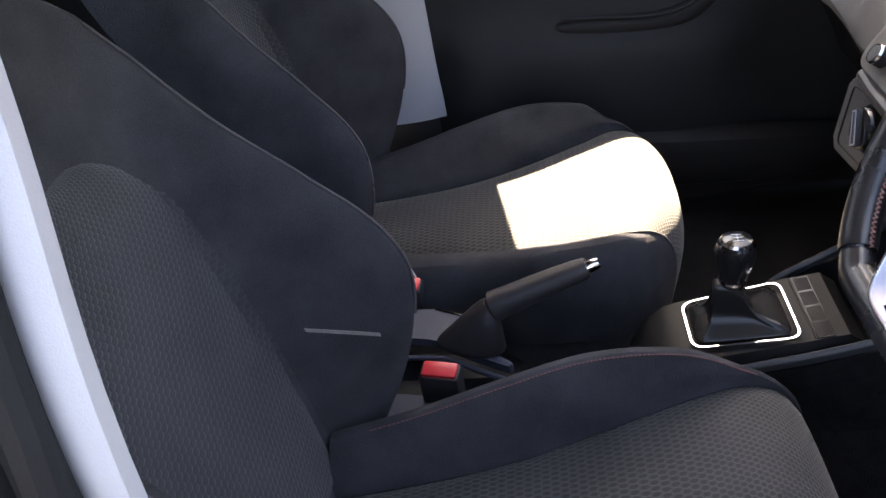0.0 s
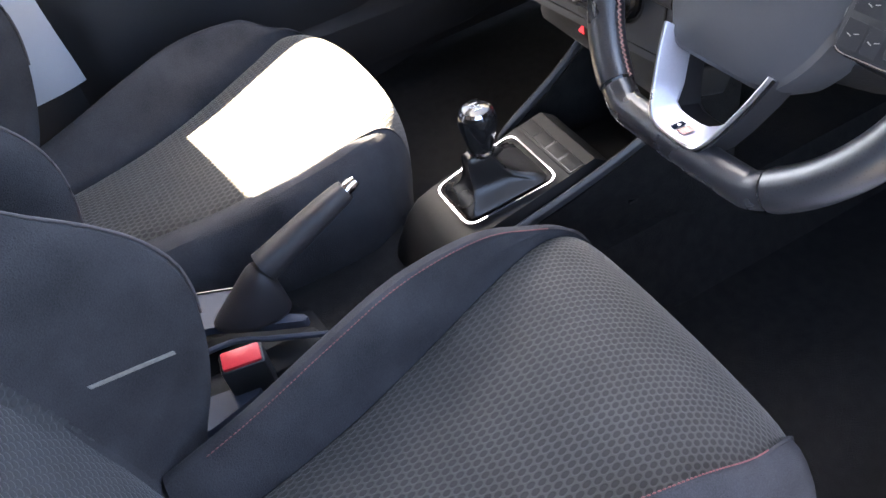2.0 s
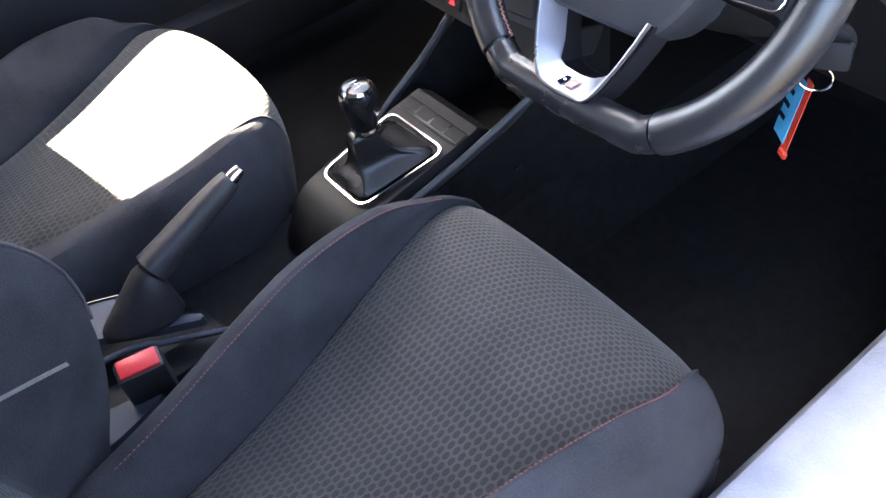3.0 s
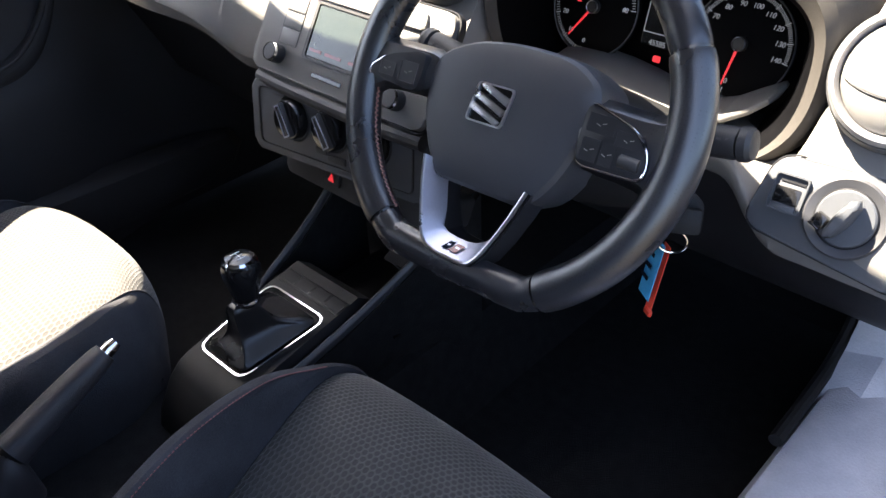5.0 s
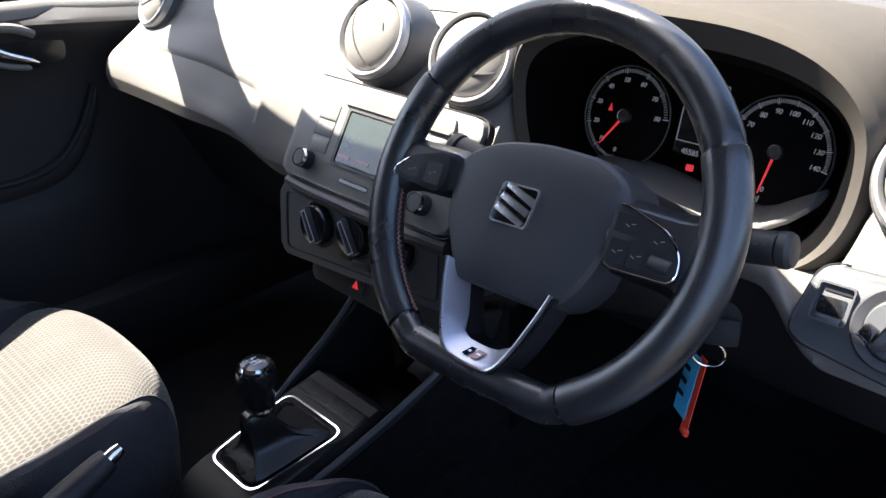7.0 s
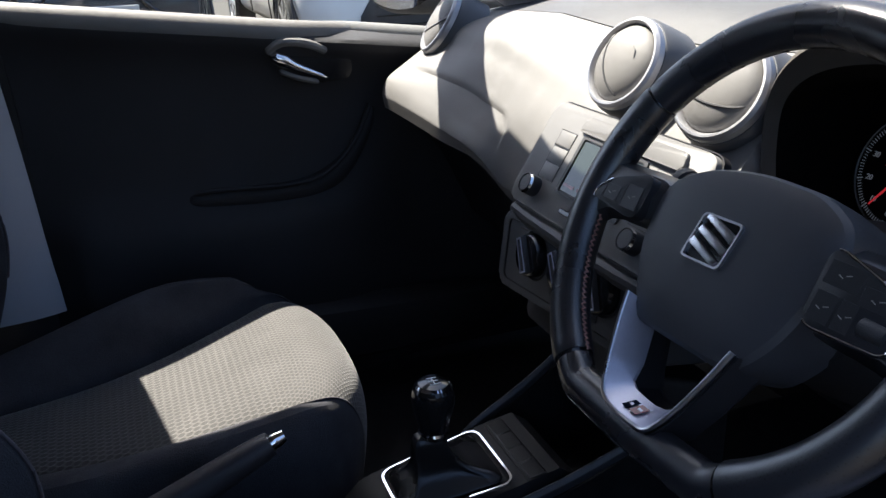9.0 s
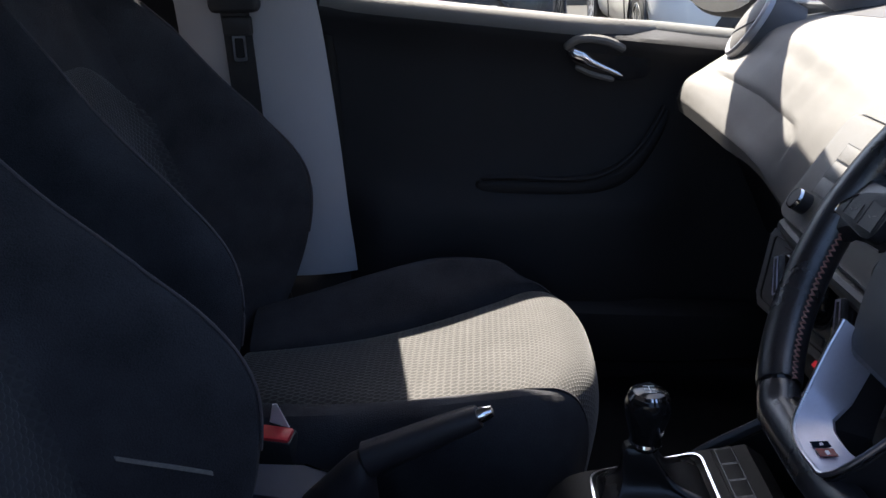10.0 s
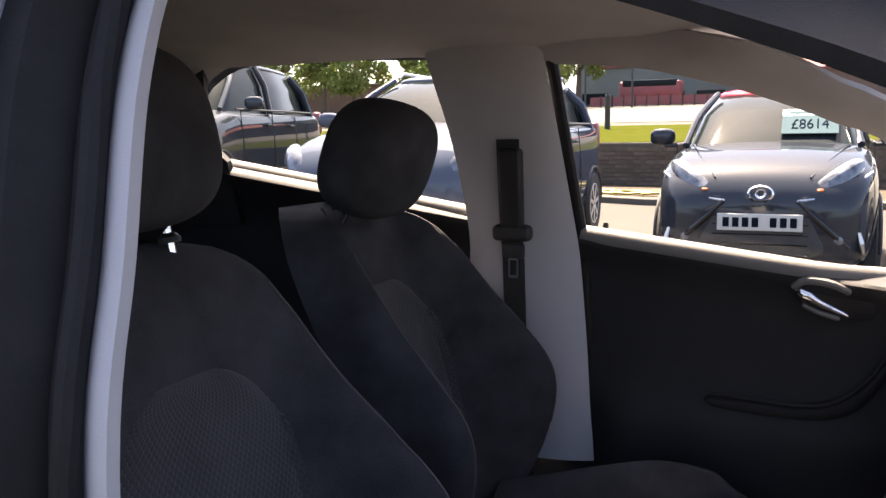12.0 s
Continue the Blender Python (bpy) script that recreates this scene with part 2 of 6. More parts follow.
def tube(path, r, seg=10, closed=False, flat=1.0):
    path = [Vector(p) for p in path]
    n = len(path)
    radii = r if isinstance(r, (list, tuple)) else [r] * n
    rings = []
    up = Vector((0, 0, 1))
    for i, p in enumerate(path):
        d = (path[(i + 1) % n] - path[i - 1]) if closed else (path[min(i + 1, n - 1)] - path[max(i - 1, 0)])
        d.normalize()
        a = d.cross(up)
        if a.length < 0.1:
            a = d.cross(Vector((1, 0, 0)))
        a.normalize()
        b = a.cross(d)
        rings.append([p + (a * math.cos(2 * math.pi * k / seg) + b * math.sin(2 * math.pi * k / seg) * flat) * radii[i] for k in range(seg)])
    if closed:
        rings.append(rings[0])
        bm = loft(rings, cap=False)
        bmesh.ops.remove_doubles(bm, verts=bm.verts, dist=1e-6)
        return bm
    return loft(rings)


def lathe(profile, seg=32, m=None, hollow=False):
    """Profile of (radius, height) turned round z; hollow: the profile closes on itself, as for a ring."""
    if hollow:
        profile = list(profile) + [profile[0]]
    rings = [[(r * math.cos(2 * math.pi * k / seg), r * math.sin(2 * math.pi * k / seg), h) for k in range(seg)] for r, h in profile]
    bm = loft(rings, cap=not hollow)
    if hollow:
        bmesh.ops.remove_doubles(bm, verts=bm.verts, dist=1e-7)
    return place(bm, m) if m is not None else bm


def plate(outline, thick, m=None, bev=0.0):
    """A flat outline (x, y) made thick along z, from 0 up."""
    bm = bmesh.new()
    lo = [bm.verts.new((x, y, 0)) for x, y in outline]
    hi = [bm.verts.new((x, y, thick)) for x, y in outline]
    bm.faces.new(lo[::-1])
    top = bm.faces.new(hi)
    n = len(outline)
    for i in range(n):
        bm.faces.new((lo[i], lo[(i + 1) % n], hi[(i + 1) % n], hi[i]))
    if bev:
        bmesh.ops.bevel(bm, geom=list(top.edges), offset=bev, segments=2, profile=0.5, affect="EDGES")
    return place(bm, m) if m is not None else bm


def rounded(points, r, n=5):
    """The outline with its corners rounded."""
    out, k = [], len(points)
    for i in range(k):
        p, a, b = Vector(points[i]), Vector(points[i - 1]), Vector(points[(i + 1) % k])
        u, v = (a - p).normalized(), (b - p).normalized()
        d = min(r, (a - p).length * 0.45, (b - p).length * 0.45)
        s, e = p + u * d, p + v * d
        for j in range(n + 1):
            t = j / n
            out.append(tuple((1 - t) ** 2 * s + 2 * t * (1 - t) * p + t * t * e))
    return out


def frame_loop(points, width, thick, m=None):
    """A flat frame along a closed outline: width inwards, thick along z."""
    n = len(points)
    c = Vector((sum(p[0] for p in points) / n, sum(p[1] for p in points) / n))
    inner = []
    for p in points:
        d = c - Vector(p)
        inner.append(tuple(Vector(p) + d.normalized() * width))
    rings = [[(x, y, 0) for x, y in points], [(x, y, thick) for x, y in points], [(x, y, thick) for x, y in inner], [(x, y, 0) for x, y in inner]]
    rings.append(rings[0])
    bm = loft(rings, cap=False)
    bmesh.ops.remove_doubles(bm, verts=bm.verts, dist=1e-6)
    return place(bm, m) if m is not None else bm


def grid(fn, nu, nv, thick=0.0, uv=None):
    """A surface fn(u, v), u and v in 0..1; uv(u, v) gives its map in metres; thick closes it towards -normal."""
    bm = bmesh.new()
    vs = [[bm.verts.new(fn(i / nu, j / nv)) for i in range(nu + 1)] for j in range(nv + 1)]
    lay = bm.loops.layers.uv.new("UVMap") if uv else None
    for j in range(nv):
        for i in range(nu):
            f = bm.faces.new((vs[j][i], vs[j][i + 1], vs[j + 1][i + 1], vs[j + 1][i]))
            if uv:
                for lp, (a, b) in zip(f.loops, ((i, j), (i + 1, j), (i + 1, j + 1), (i, j + 1))):
                    lp[lay].uv = uv(a / nu, b / nv)
    if thick:
        bmesh.ops.recalc_face_normals(bm, faces=bm.faces)
        geom = list(bm.faces)
        bmesh.ops.solidify(bm, geom=geom, thickness=thick)
    return bm


def interp(x, xs, ys):
    return float(np.interp(x, xs, ys))


def soft(x, xs, ys):
    """Smooth interpolation through stations."""
    i = max(0, min(len(xs) - 2, int(np.searchsorted(xs, x)) - 1))
    t = min(1.0, max(0.0, (x - xs[i]) / (xs[i + 1] - xs[i])))
    p0, p1, p2, p3 = ys[max(i - 1, 0)], ys[i], ys[i + 1], ys[min(i + 2, len(ys) - 1)]
    return 0.5 * (2 * p1 + (p2 - p0) * t + (2 * p0 - 5 * p1 + 4 * p2 - p3) * t * t + (3 * p1 - p0 - 3 * p2 + p3) * t**3)


# ---------------------------------------------------------------- the car's shell
CX = 0.045                       # middle of the cabin


def xl(z):
    return -0.665 + max(0.0, z - 0.98) * 0.29


def xr(z):
    return 0.705 - max(0.0, z - 0.98) * 0.29


TOP_Y = [-1.25, -1.08, -0.95, -0.5, -0.2, 0.0, 0.15, 0.24, 0.33, 0.42, 0.80, 0.95]
TOP_Z = [1.10, 1.32, 1.392, 1.385, 1.357, 1.334, 1.299, 1.266, 1.229, 1.178, 0.925, 0.87]
UP_Z = [1.40, 1.42, 1.435, 1.435, 1.42, 1.402, 1.370, 1.340, 1.292, 1.236, 1.004, 0.95]


def window_top(y):
    return soft(y, TOP_Y, TOP_Z)


def belt(y):
    return 1.0 - 0.125 * (y + 0.11) if y > -0.3 else 1.024 - 0.16 * (y + 0.3)


floor = tagged(part("floor", span(-0.70, 0.62, -1.45, 1.08, 0.20, 0.27, 0.004), M_CARPET), "black carpeted car floor", "floor", kind="structure")
tagged(part("tunnel", loft([[(CX - 0.16, y, 0.268), (CX - 0.11, y, 0.40), (CX + 0.11, y, 0.40), (CX + 0.16, y, 0.268)] for y in (-1.3, 1.06)]), M_CARPET),
       "black carpeted centre tunnel of the floor", "floor", kind="structure")
tagged(part("wall_front", span(-0.70, 0.74, 1.08, 1.12, 0.1, 0.975), M_CARPET), "dark bulkhead behind the dashboard", "wall", kind="structure")
tagged(part("wall_rear", span(-0.66, 0.70, -1.50, -1.45, 0.1, 1.36), M_CARPET), "dark rear end of the cabin", "wall", kind="structure")


def header_y(x):
    """Where the roof's front edge stands over the windscreen."""
    return soft(x, [-0.62, -0.545, -0.486, -0.42, -0.36, -0.26, -0.18, -0.10, 0.05, 0.20, 0.29, 0.45, 0.60], [0.36, 0.378, 0.390, 0.370, 0.352, 0.350, 0.370, 0.387, 0.394, 0.389, 0.374, 0.336, 0.25])


def roof_pt(u, v):
    # u across, v from the back to the header
    s = 2 * u - 1
    y_front = header_y(0.02 + s * 0.545)
    y = -1.48 + (y_front + 1.48) * v
    z = 1.445 - 0.045 * abs(s) ** 4 - 0.055 * max(0.0, (y - 0.05) / 0.37) ** 2
    return (0.02 + s * 0.545, y, z)


ceiling = tagged(part("ceiling", grid(roof_pt, 24, 30, thick=0.03), M_HEAD), "light grey-beige cloth headliner", "ceiling", kind="structure")


# Outer roof, never in view, added to stop sun leaking in at the sides.
def roof_skin_pt(u, v):
    x, y, z = roof_pt(u, v)
    s = 2 * u - 1
    return (0.02 + s * 0.555, y, z + 0.045 - 0.012 * abs(s) ** 3)


tagged(part("roof_skin", grid(roof_skin_pt, 16, 20, thick=0.004), M_BODY), "grey-blue outer roof, unseen, that stops sun leaking in", "roof", kind="structure")


def side_trim(name, fx, sign, label, m=M_HEAD, y0=-1.25, y1=0.95, drop=0.0):
    def fn(u, v):
        y = y0 + (y1 - y0) * u
        lo, up = window_top(y) - drop * interp(y, [0.0, 0.2], [0, 1]), soft(y, TOP_Y, UP_Z)
        z = lo + (up - lo) * v
        bulge = 0.016 * math.sin(math.pi * v)
        x = fx(lo) + (fx(up) - fx(lo)) * v - sign * (0.045 * v + bulge)
        if sign < 0:
            x += 0.045 * interp(y, [-0.25, -0.1, 0.25, 0.45], [0, 1, 1, 0]) * (1 - v) + 0.07 * v * interp(y, [0.0, 0.15, 0.38, 0.56], [0, 1, 1, 0])
        return (x, y, z)
    return tagged(part(name, grid(fn, 60, 6, thick=0.012), m), label, "roof trim", kind="structure")


side_trim("trim", xl, -1, "light grey cloth trim over the side windows and down the windscreen pillar")
# Rubber black on this rail stands for the shadow it lies in.
side_trim("trim", xr, 1, "sealed roof rail over the open doorway, black for its shadow", M_RUBBER, -0.1, 0.95, -0.003)
side_trim("trim", xr, 1, "light grey cloth trim over the rear window", M_HEAD, -1.25, -0.1)


# Outer roof side added only at the rear, blocking sun from the backrest.
tagged(part("roof_rail", grid(lambda u, v: (xl(1.39) - 0.040 + 0.075 * v, -1.25 + 0.95 * u, window_top(-1.25 + 0.95 * u) - 0.010 + (1.478 - window_top(-1.25 + 0.95 * u)) * v), 24, 5, thick=0.006), M_BODY),
       "grey-blue roof side added over the rear door to block sun", "roof rail", kind="structure")


# Corner plate added by the pillar; its edge cuts the sun on the dash.
tagged(part("trim", plate([(-0.500, 0.28), (-0.500, 0.392), (-0.545, 0.380), (-0.582, 0.366), (-0.610, 0.350), (-0.610, 0.28)], 0.012, Matrix.Translation((0, 0, 1.352))), M_HEAD),
       "light grey corner plate added by the windscreen pillar to shade the dashboard", "roof trim", kind="structure")


def windscreen_pt(u, v):
    s = 2 * u - 1
    top = Vector((0.02 + s * 0.53, header_y(0.02 + s * 0.53) - 0.006, 1.40 - 0.05 * abs(s) ** 3))
    low = Vector((0.02 + s * 0.66, 1.10 - 0.16 * abs(s) ** 2.2, 0.985 - 0.02 * abs(s) ** 2))
    return top.lerp(low, v)


ws = tagged(part("window_1", grid(windscreen_pt, 16, 10), M_GLASS), "clear windscreen glass", "windscreen", kind="structure")
ws.visible_shadow = False


def side_glass(name, y0, y1, fx, label):
    def fn(u, v):
        y = y0 + (y1 - y0) * u
        lo, up = belt(y) - 0.03, max(belt(y) - 0.01, window_top(y) + 0.01)
        z = lo + (up - lo) * v
        return (fx(z) - 0.012 * (1 if fx is xl else -1), y, z)
    g = tagged(part(name, grid(fn, 12, 6), M_GLASS), label, "window", kind="structure")
    g.visible_shadow = False
    return g


side_glass("window_2", -0.20, 0.72, xl, "clear side window glass of the front door")
side_glass("window_3", -1.15, -0.38, xl, "clear side window glass of the rear door")
side_glass("window_4", -1.15, -0.25, xr, "clear side window glass of the rear door")


# door panels: shaped inner faces with thickness
def ledge_out(y):
    """The window ledge stands further out beside the dashboard."""
    t = min(1.0, max(0.0, (y - 0.33) / 0.08))
    return 0.062 * t * t * (3 - 2 * t)


def door_pt(y, v, fx, sign, shelf):
    z = 0.30 + (belt(y) - 0.30) * v
    top = belt(y)
    x = fx(z) + sign * 0.030
    # a soft shoulder under the window, a hollow below it and a fuller lower part
    d = top - z
    x += sign * (0.018 * math.exp(-((d - 0.02) / 0.03) ** 2) - 0.012 * math.exp(-((d - 0.12) / 0.07) ** 2))
    x += sign * 0.045 * shelf * (1 / (1 + math.exp((z - 0.66) / 0.018)))
    x -= sign * ledge_out(y) * min(1.0, max(0.0, (z - 0.925) / 0.02))
    if d < 0.018:
        x -= sign * 0.030 * (1 - d / 0.018) ** 2
    return (x, y, z)


def door_panel(name, y0, y1, fx, sign, label, shelf_fn):
    vs = [0, 0.15, 0.3, 0.4, 0.46, 0.49, 0.51, 0.53, 0.56, 0.6, 0.68, 0.76, 0.83, 0.88, 0.92, 0.945, 0.96, 0.972, 0.981, 0.988, 0.994, 1.0]

    def fn(u, v):
        y = y0 + (y1 - y0) * u
        return door_pt(y, interp(v * (len(vs) - 1), range(len(vs)), vs), fx, sign, shelf_fn(y))
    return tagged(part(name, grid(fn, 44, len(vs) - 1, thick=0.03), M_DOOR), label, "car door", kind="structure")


def door_inner_x(y, z):
    return door_pt(y, (z - 0.30) / (belt(y) - 0.30), xl, 1, 0.0)[0]


door_1 = door_panel("door_1", -0.165, 0.98, xl, 1, "closed front passenger door with a dark moulded plastic panel",
                    lambda y: (0.25 + 0.75 / (1 + math.exp((y - 0.44) / 0.03))) / (1 + math.exp(-(y + 0.105) / 0.012)))
door_2 = door_panel("door_2", -1.40, -0.395, xl, 1, "closed rear passenger door with a dark plastic panel", lambda y: 0.6)
door_3 = door_panel("door_3", -1.40, -0.235, xr, -1, "closed rear door on the driver's side with a dark plastic panel", lambda y: 0.6)
for d, fx, sg in ((door_1, xl, -1), (door_2, xl, -1), (door_3, xr, 1)):
    y0, y1 = (-0.165, 0.98) if d is door_1 else (-1.40, -0.395) if d is door_2 else (-1.40, -0.235)
    # painted outer skin, and the pale sunlit cap along the window
    part("outer_skin", grid(lambda u, v: (fx(0.5) + sg * (0.075 + 0.03 * math.sin(math.pi * v)) - sg * 0.05 * max(0, v - 0.8) / 0.2, y0 + (y1 - y0) * u, 0.22 + (belt(y0 + (y1 - y0) * u) - 0.24) * v), 8, 8, thick=0.01), M_BODY, d, "grey-blue painted skin")
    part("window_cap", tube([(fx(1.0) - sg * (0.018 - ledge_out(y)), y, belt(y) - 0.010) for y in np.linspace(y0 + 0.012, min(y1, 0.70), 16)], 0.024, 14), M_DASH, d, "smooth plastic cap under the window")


# the driver's open door on its front hinges, added unseen to cut skylight
SWING = Matrix.Translation((0.76, 1.0, 0)) @ Matrix.Rotation(radians(38), 4, "Z") @ Matrix.Translation((-0.76, -1.0, 0))
door_4 = door_panel("door_4", -0.12, 0.97, xr, -1, "driver's open door, out of view, holding back skylight", lambda y: 0.6)
door_4.data.transform(SWING)
part("outer_skin", grid(lambda u, v: (0.775 + 0.03 * math.sin(math.pi * v), -0.12 + 1.09 * u, 0.22 + (belt(-0.12 + 1.09 * u) - 0.24) * v), 8, 8, thick=0.01), M_BODY, door_4, "grey-blue painted skin").data.transform(SWING)
part("window_frame", tube(smooth_path([(xr(1.0), -0.12, 1.0), (xr(1.2), -0.17, 1.2), (xr(1.34), -0.13, 1.34), (xr(1.30), 0.12, 1.30), (xr(1.18), 0.42, 1.18), (xr(0.95), 0.80, 0.93)], 6), 0.022, 8), M_RUBBER, door_4, "black window frame").data.transform(SWING)


# light grey pillar trims
def pillar_pt(u, v, fx, sign, zs, fronts, backs):
    z = zs[0] + (zs[-1] - zs[0]) * v
    yf, yb = soft(z, zs, fronts), soft(z, zs, backs)
    s = 2 * u - 1
    return (fx(z) + sign * (0.042 - 0.022 * abs(s) ** 3), yb + (yf - yb) * u, z)


pillar = tagged(part("pillar_trim", grid(lambda u, v: pillar_pt(u, v, xl, 1, [0.514, 0.62, 0.80, 1.0, 1.2, 1.41], [-0.129, -0.138, -0.150, -0.170, -0.192, -0.215], [-0.40, -0.40, -0.395, -0.385, -0.40, -0.44]), 12, 20, thick=0.03), M_PILLAR),
                "light grey plastic trim of the pillar beside the passenger seat", "pillar", kind="structure")
tagged(part("pillar_lower", span(-0.70, -0.63, -0.42, -0.12, 0.26, 0.512, 0.006), M_DOOR), "dark lower pillar trim", "pillar", kind="structure")
tagged(part("door_seal", tube([(xl(z) + 0.02, interp(z, [0.40, 0.98, 1.36], [-0.120, -0.152, -0.192]), z) for z in np.linspace(0.40, 1.36, 24)], 0.013, 10), M_RUBBER),
       "black rubber seal of the front door", "door seal", kind="structure")
tagged(part("pillar_trim", grid(lambda u, v: (xl(1.0 + 0.4 * v) + 0.02 + 0.05 * u, -1.02 - 0.36 * u + (0.0 if v < 0.4 else -0.10 * (1 - v)), 1.0 + 0.42 * v), 8, 8, thick=0.02), M_DOOR),
       "dark rear quarter trim", "pillar", kind="structure")

# the driver's doorway: pillar edge, seals, shut face, sill
door_edge = [(0.700, -0.136, 0.40), (0.700, -0.136, 0.70), (0.697, -0.136, 0.98), (0.662, -0.144, 1.12), (0.628, -0.152, 1.25), (0.602, -0.135, 1.335), (0.590, -0.060, 1.365)]
pb = smooth_path(door_edge, 6)
tagged(part("pillar_trim", loft([[(p.x - 0.045, p.y - 0.060, p.z), (p.x - 0.006, p.y + 0.010, p.z), (p.x + 0.008, p.y + 0.012, p.z), (p.x + 0.009, p.y + 0.002, p.z), (p.x + 0.003, p.y - 0.013, p.z), (p.x - 0.045, p.y - 0.15, p.z)] for p in pb]), M_PILLAR),
       "light grey edge trim of the driver's door pillar", "pillar", kind="structure")
tagged(part("door_seal", tube([(p.x + 0.014, p.y - 0.018, p.z) for p in pb], 0.011, 10), M_RUBBER), "black rubber seal of the driver's doorway", "door seal", kind="structure")
tagged(part("pillar_shut_face", loft([[(p.x - 0.01, p.y - 0.022, p.z), (p.x + 0.055, p.y - 0.052, p.z), (p.x + 0.055, p.y - 0.10, p.z), (p.x - 0.01, p.y - 0.10, p.z)] for p in pb]), M_RUBBER),
       "black shut face of the driver's door pillar", "pillar", kind="structure")
tagged(part("body_side", loft([[(p.x + 0.050, p.y - 0.078, p.z), (p.x + 0.082, p.y - 0.088, p.z), (p.x + 0.095, p.y - 0.30, p.z), (p.x + 0.06, p.y - 0.30, p.z)] for p in pb]), M_BODY),
       "grey-blue painted edge of the rear door", "bodywork", kind="structure")
sill_y = np.linspace(-0.16, 1.06, 14)
tagged(part("sill", loft([[(0.60, y, 0.24), (0.612, y, 0.425), (0.622, y, 0.446), (0.640, y, 0.456), (0.70, y, 0.460), (0.735, y, 0.452), (0.765, y, 0.448), (0.80, y, 0.430), (0.815, y, 0.24)] for y in sill_y]), M_SILL),
       "worn grey sill under the driver's doorway", "sill", kind="structure")
tagged(part("kick_panel", loft([[(0.585, y, 0.25), (0.61, y, 0.25), (0.70, y, 0.25), (0.70, y, 0.44 + h), (0.66, y, 0.455 + h), (0.615, y, 0.44 + h)] for y, h in ((0.74, 0.0), (0.80, 0.03), (0.86, 0.12), (0.92, 0.28), (1.0, 0.42))]), M_SILL),
       "grey kick panel at the front of the doorway", "trim", kind="structure")
tagged(part("door_seal", tube(smooth_path([(0.612, 0.62, 0.45), (0.608, 0.78, 0.456), (0.606, 0.86, 0.52), (0.61, 0.92, 0.66), (0.63, 0.97, 0.85)], 6), 0.009, 10), M_RUBBER),
       "black rubber seal round the front of the doorway", "door seal", kind="structure")


# ---------------------------------------------------------------- passenger door fittings
dh = thing("inner_door_handle", "chrome inner door handle in a black recess", "door handle")
hx = door_inner_x(0.32, 0.88)
HS = Matrix.Translation((0, 0.300, 0.895)) @ Matrix.Diagonal((1, 0.70, 0.80, 1)) @ Matrix.Translation((0, -0.320, -0.890))
DHM = HS @ Matrix(((0, 0, 1, hx), (1, 0, 0, 0), (0, 1, 0, 0), (0, 0, 0, 1)))    # outline (y, z), thickness into the cabin
part("recess", plate(rounded([(0.262, 0.905), (0.30, 0.932), (0.39, 0.918), (0.475, 0.885), (0.47, 0.845), (0.39, 0.838), (0.30, 0.868)], 0.03), 0.010, DHM), M_GLOSS, dh, "black recessed bowl")
part("brow", tube(smooth_path([(hx + 0.012, 0.262, 0.912), (hx + 0.022, 0.30, 0.932), (hx + 0.022, 0.36, 0.926), (hx + 0.014, 0.41, 0.906)], 6), [0.004] + [0.010] * 17 + [0.003], 10), M_DASH, dh, "smooth lip over the recess").data.transform(HS)
part("lever", loft([[(hx + 0.016 + 0.010 * math.cos(a) * w, y + 0.0, z + 0.5 * w * 0.03 * math.sin(a)) for a in np.linspace(0, 2 * math.pi, 12, endpoint=False)] for y, z, w in ((0.272, 0.902, 0.35), (0.285, 0.900, 1.0), (0.31, 0.892, 0.95), (0.335, 0.878, 0.6), (0.36, 0.868, 0.42), (0.395, 0.854, 0.36), (0.405, 0.850, 0.15))]), M_CHROME, dh, "chrome pull lever").data.transform(HS)
part("lower_lip", tube(smooth_path([(hx + 0.012, 0.29, 0.872), (hx + 0.018, 0.33, 0.856), (hx + 0.014, 0.385, 0.842)], 6), [0.003] + [0.006] * 11 + [0.003], 8), M_DASH, dh).data.transform(HS)

arm = thing("door_pull", "dark moulded armrest and grab pocket on the passenger door", "armrest")
ax = door_inner_x(0.3, 0.66)
part("armrest", loft([[(ax - 0.01, y, z + h), (ax + w * 0.7, y, z + h), (ax + w, y, z + h * 0.3), (ax + w * 0.9, y, z - h), (ax - 0.01, y, z - h * 1.6)] for y, z, w, h in
     ((0.10, 0.672, 0.016, 0.010), (0.12, 0.673, 0.024, 0.015), (0.16, 0.674, 0.028, 0.018), (0.28, 0.665, 0.028, 0.020), (0.34, 0.675, 0.026, 0.022), (0.39, 0.71, 0.023, 0.022), (0.42, 0.755, 0.018, 0.022), (0.445, 0.80, 0.010, 0.02))]), M_DOOR, arm, level=2)
part("pocket_line", tube(smooth_path([(ax + 0.022, 0.115, 0.690), (ax + 0.026, 0.16, 0.692), (ax + 0.027, 0.28, 0.686), (ax + 0.025, 0.345, 0.70), (ax + 0.020, 0.40, 0.75), (ax + 0.008, 0.435, 0.81)], 8), 0.004, 8), M_DOOR, arm, "smooth edge strip")
part("bottle_bin", loft([[(ax - 0.005, y, 0.32), (ax + d, y, 0.32), (ax + d * 1.05, y, 0.32 + h), (ax - 0.005, y, 0.32 + h + 0.02)] for y, d, h in ((-0.12, 0.06, 0.16), (0.2, 0.075, 0.15), (0.5, 0.075, 0.13), (0.75, 0.04, 0.12))]), M_DOOR, arm, level=1)
lock = thing("lock_pin", "small black lock pin on the window ledge of the passenger door", "lock pin")
part("pin", lathe([(0.006, 0), (0.006, 0.012), (0.004, 0.016)], 12, Matrix.Translation((-0.66, -0.108, 1.008))), M_PLASTIC, lock)

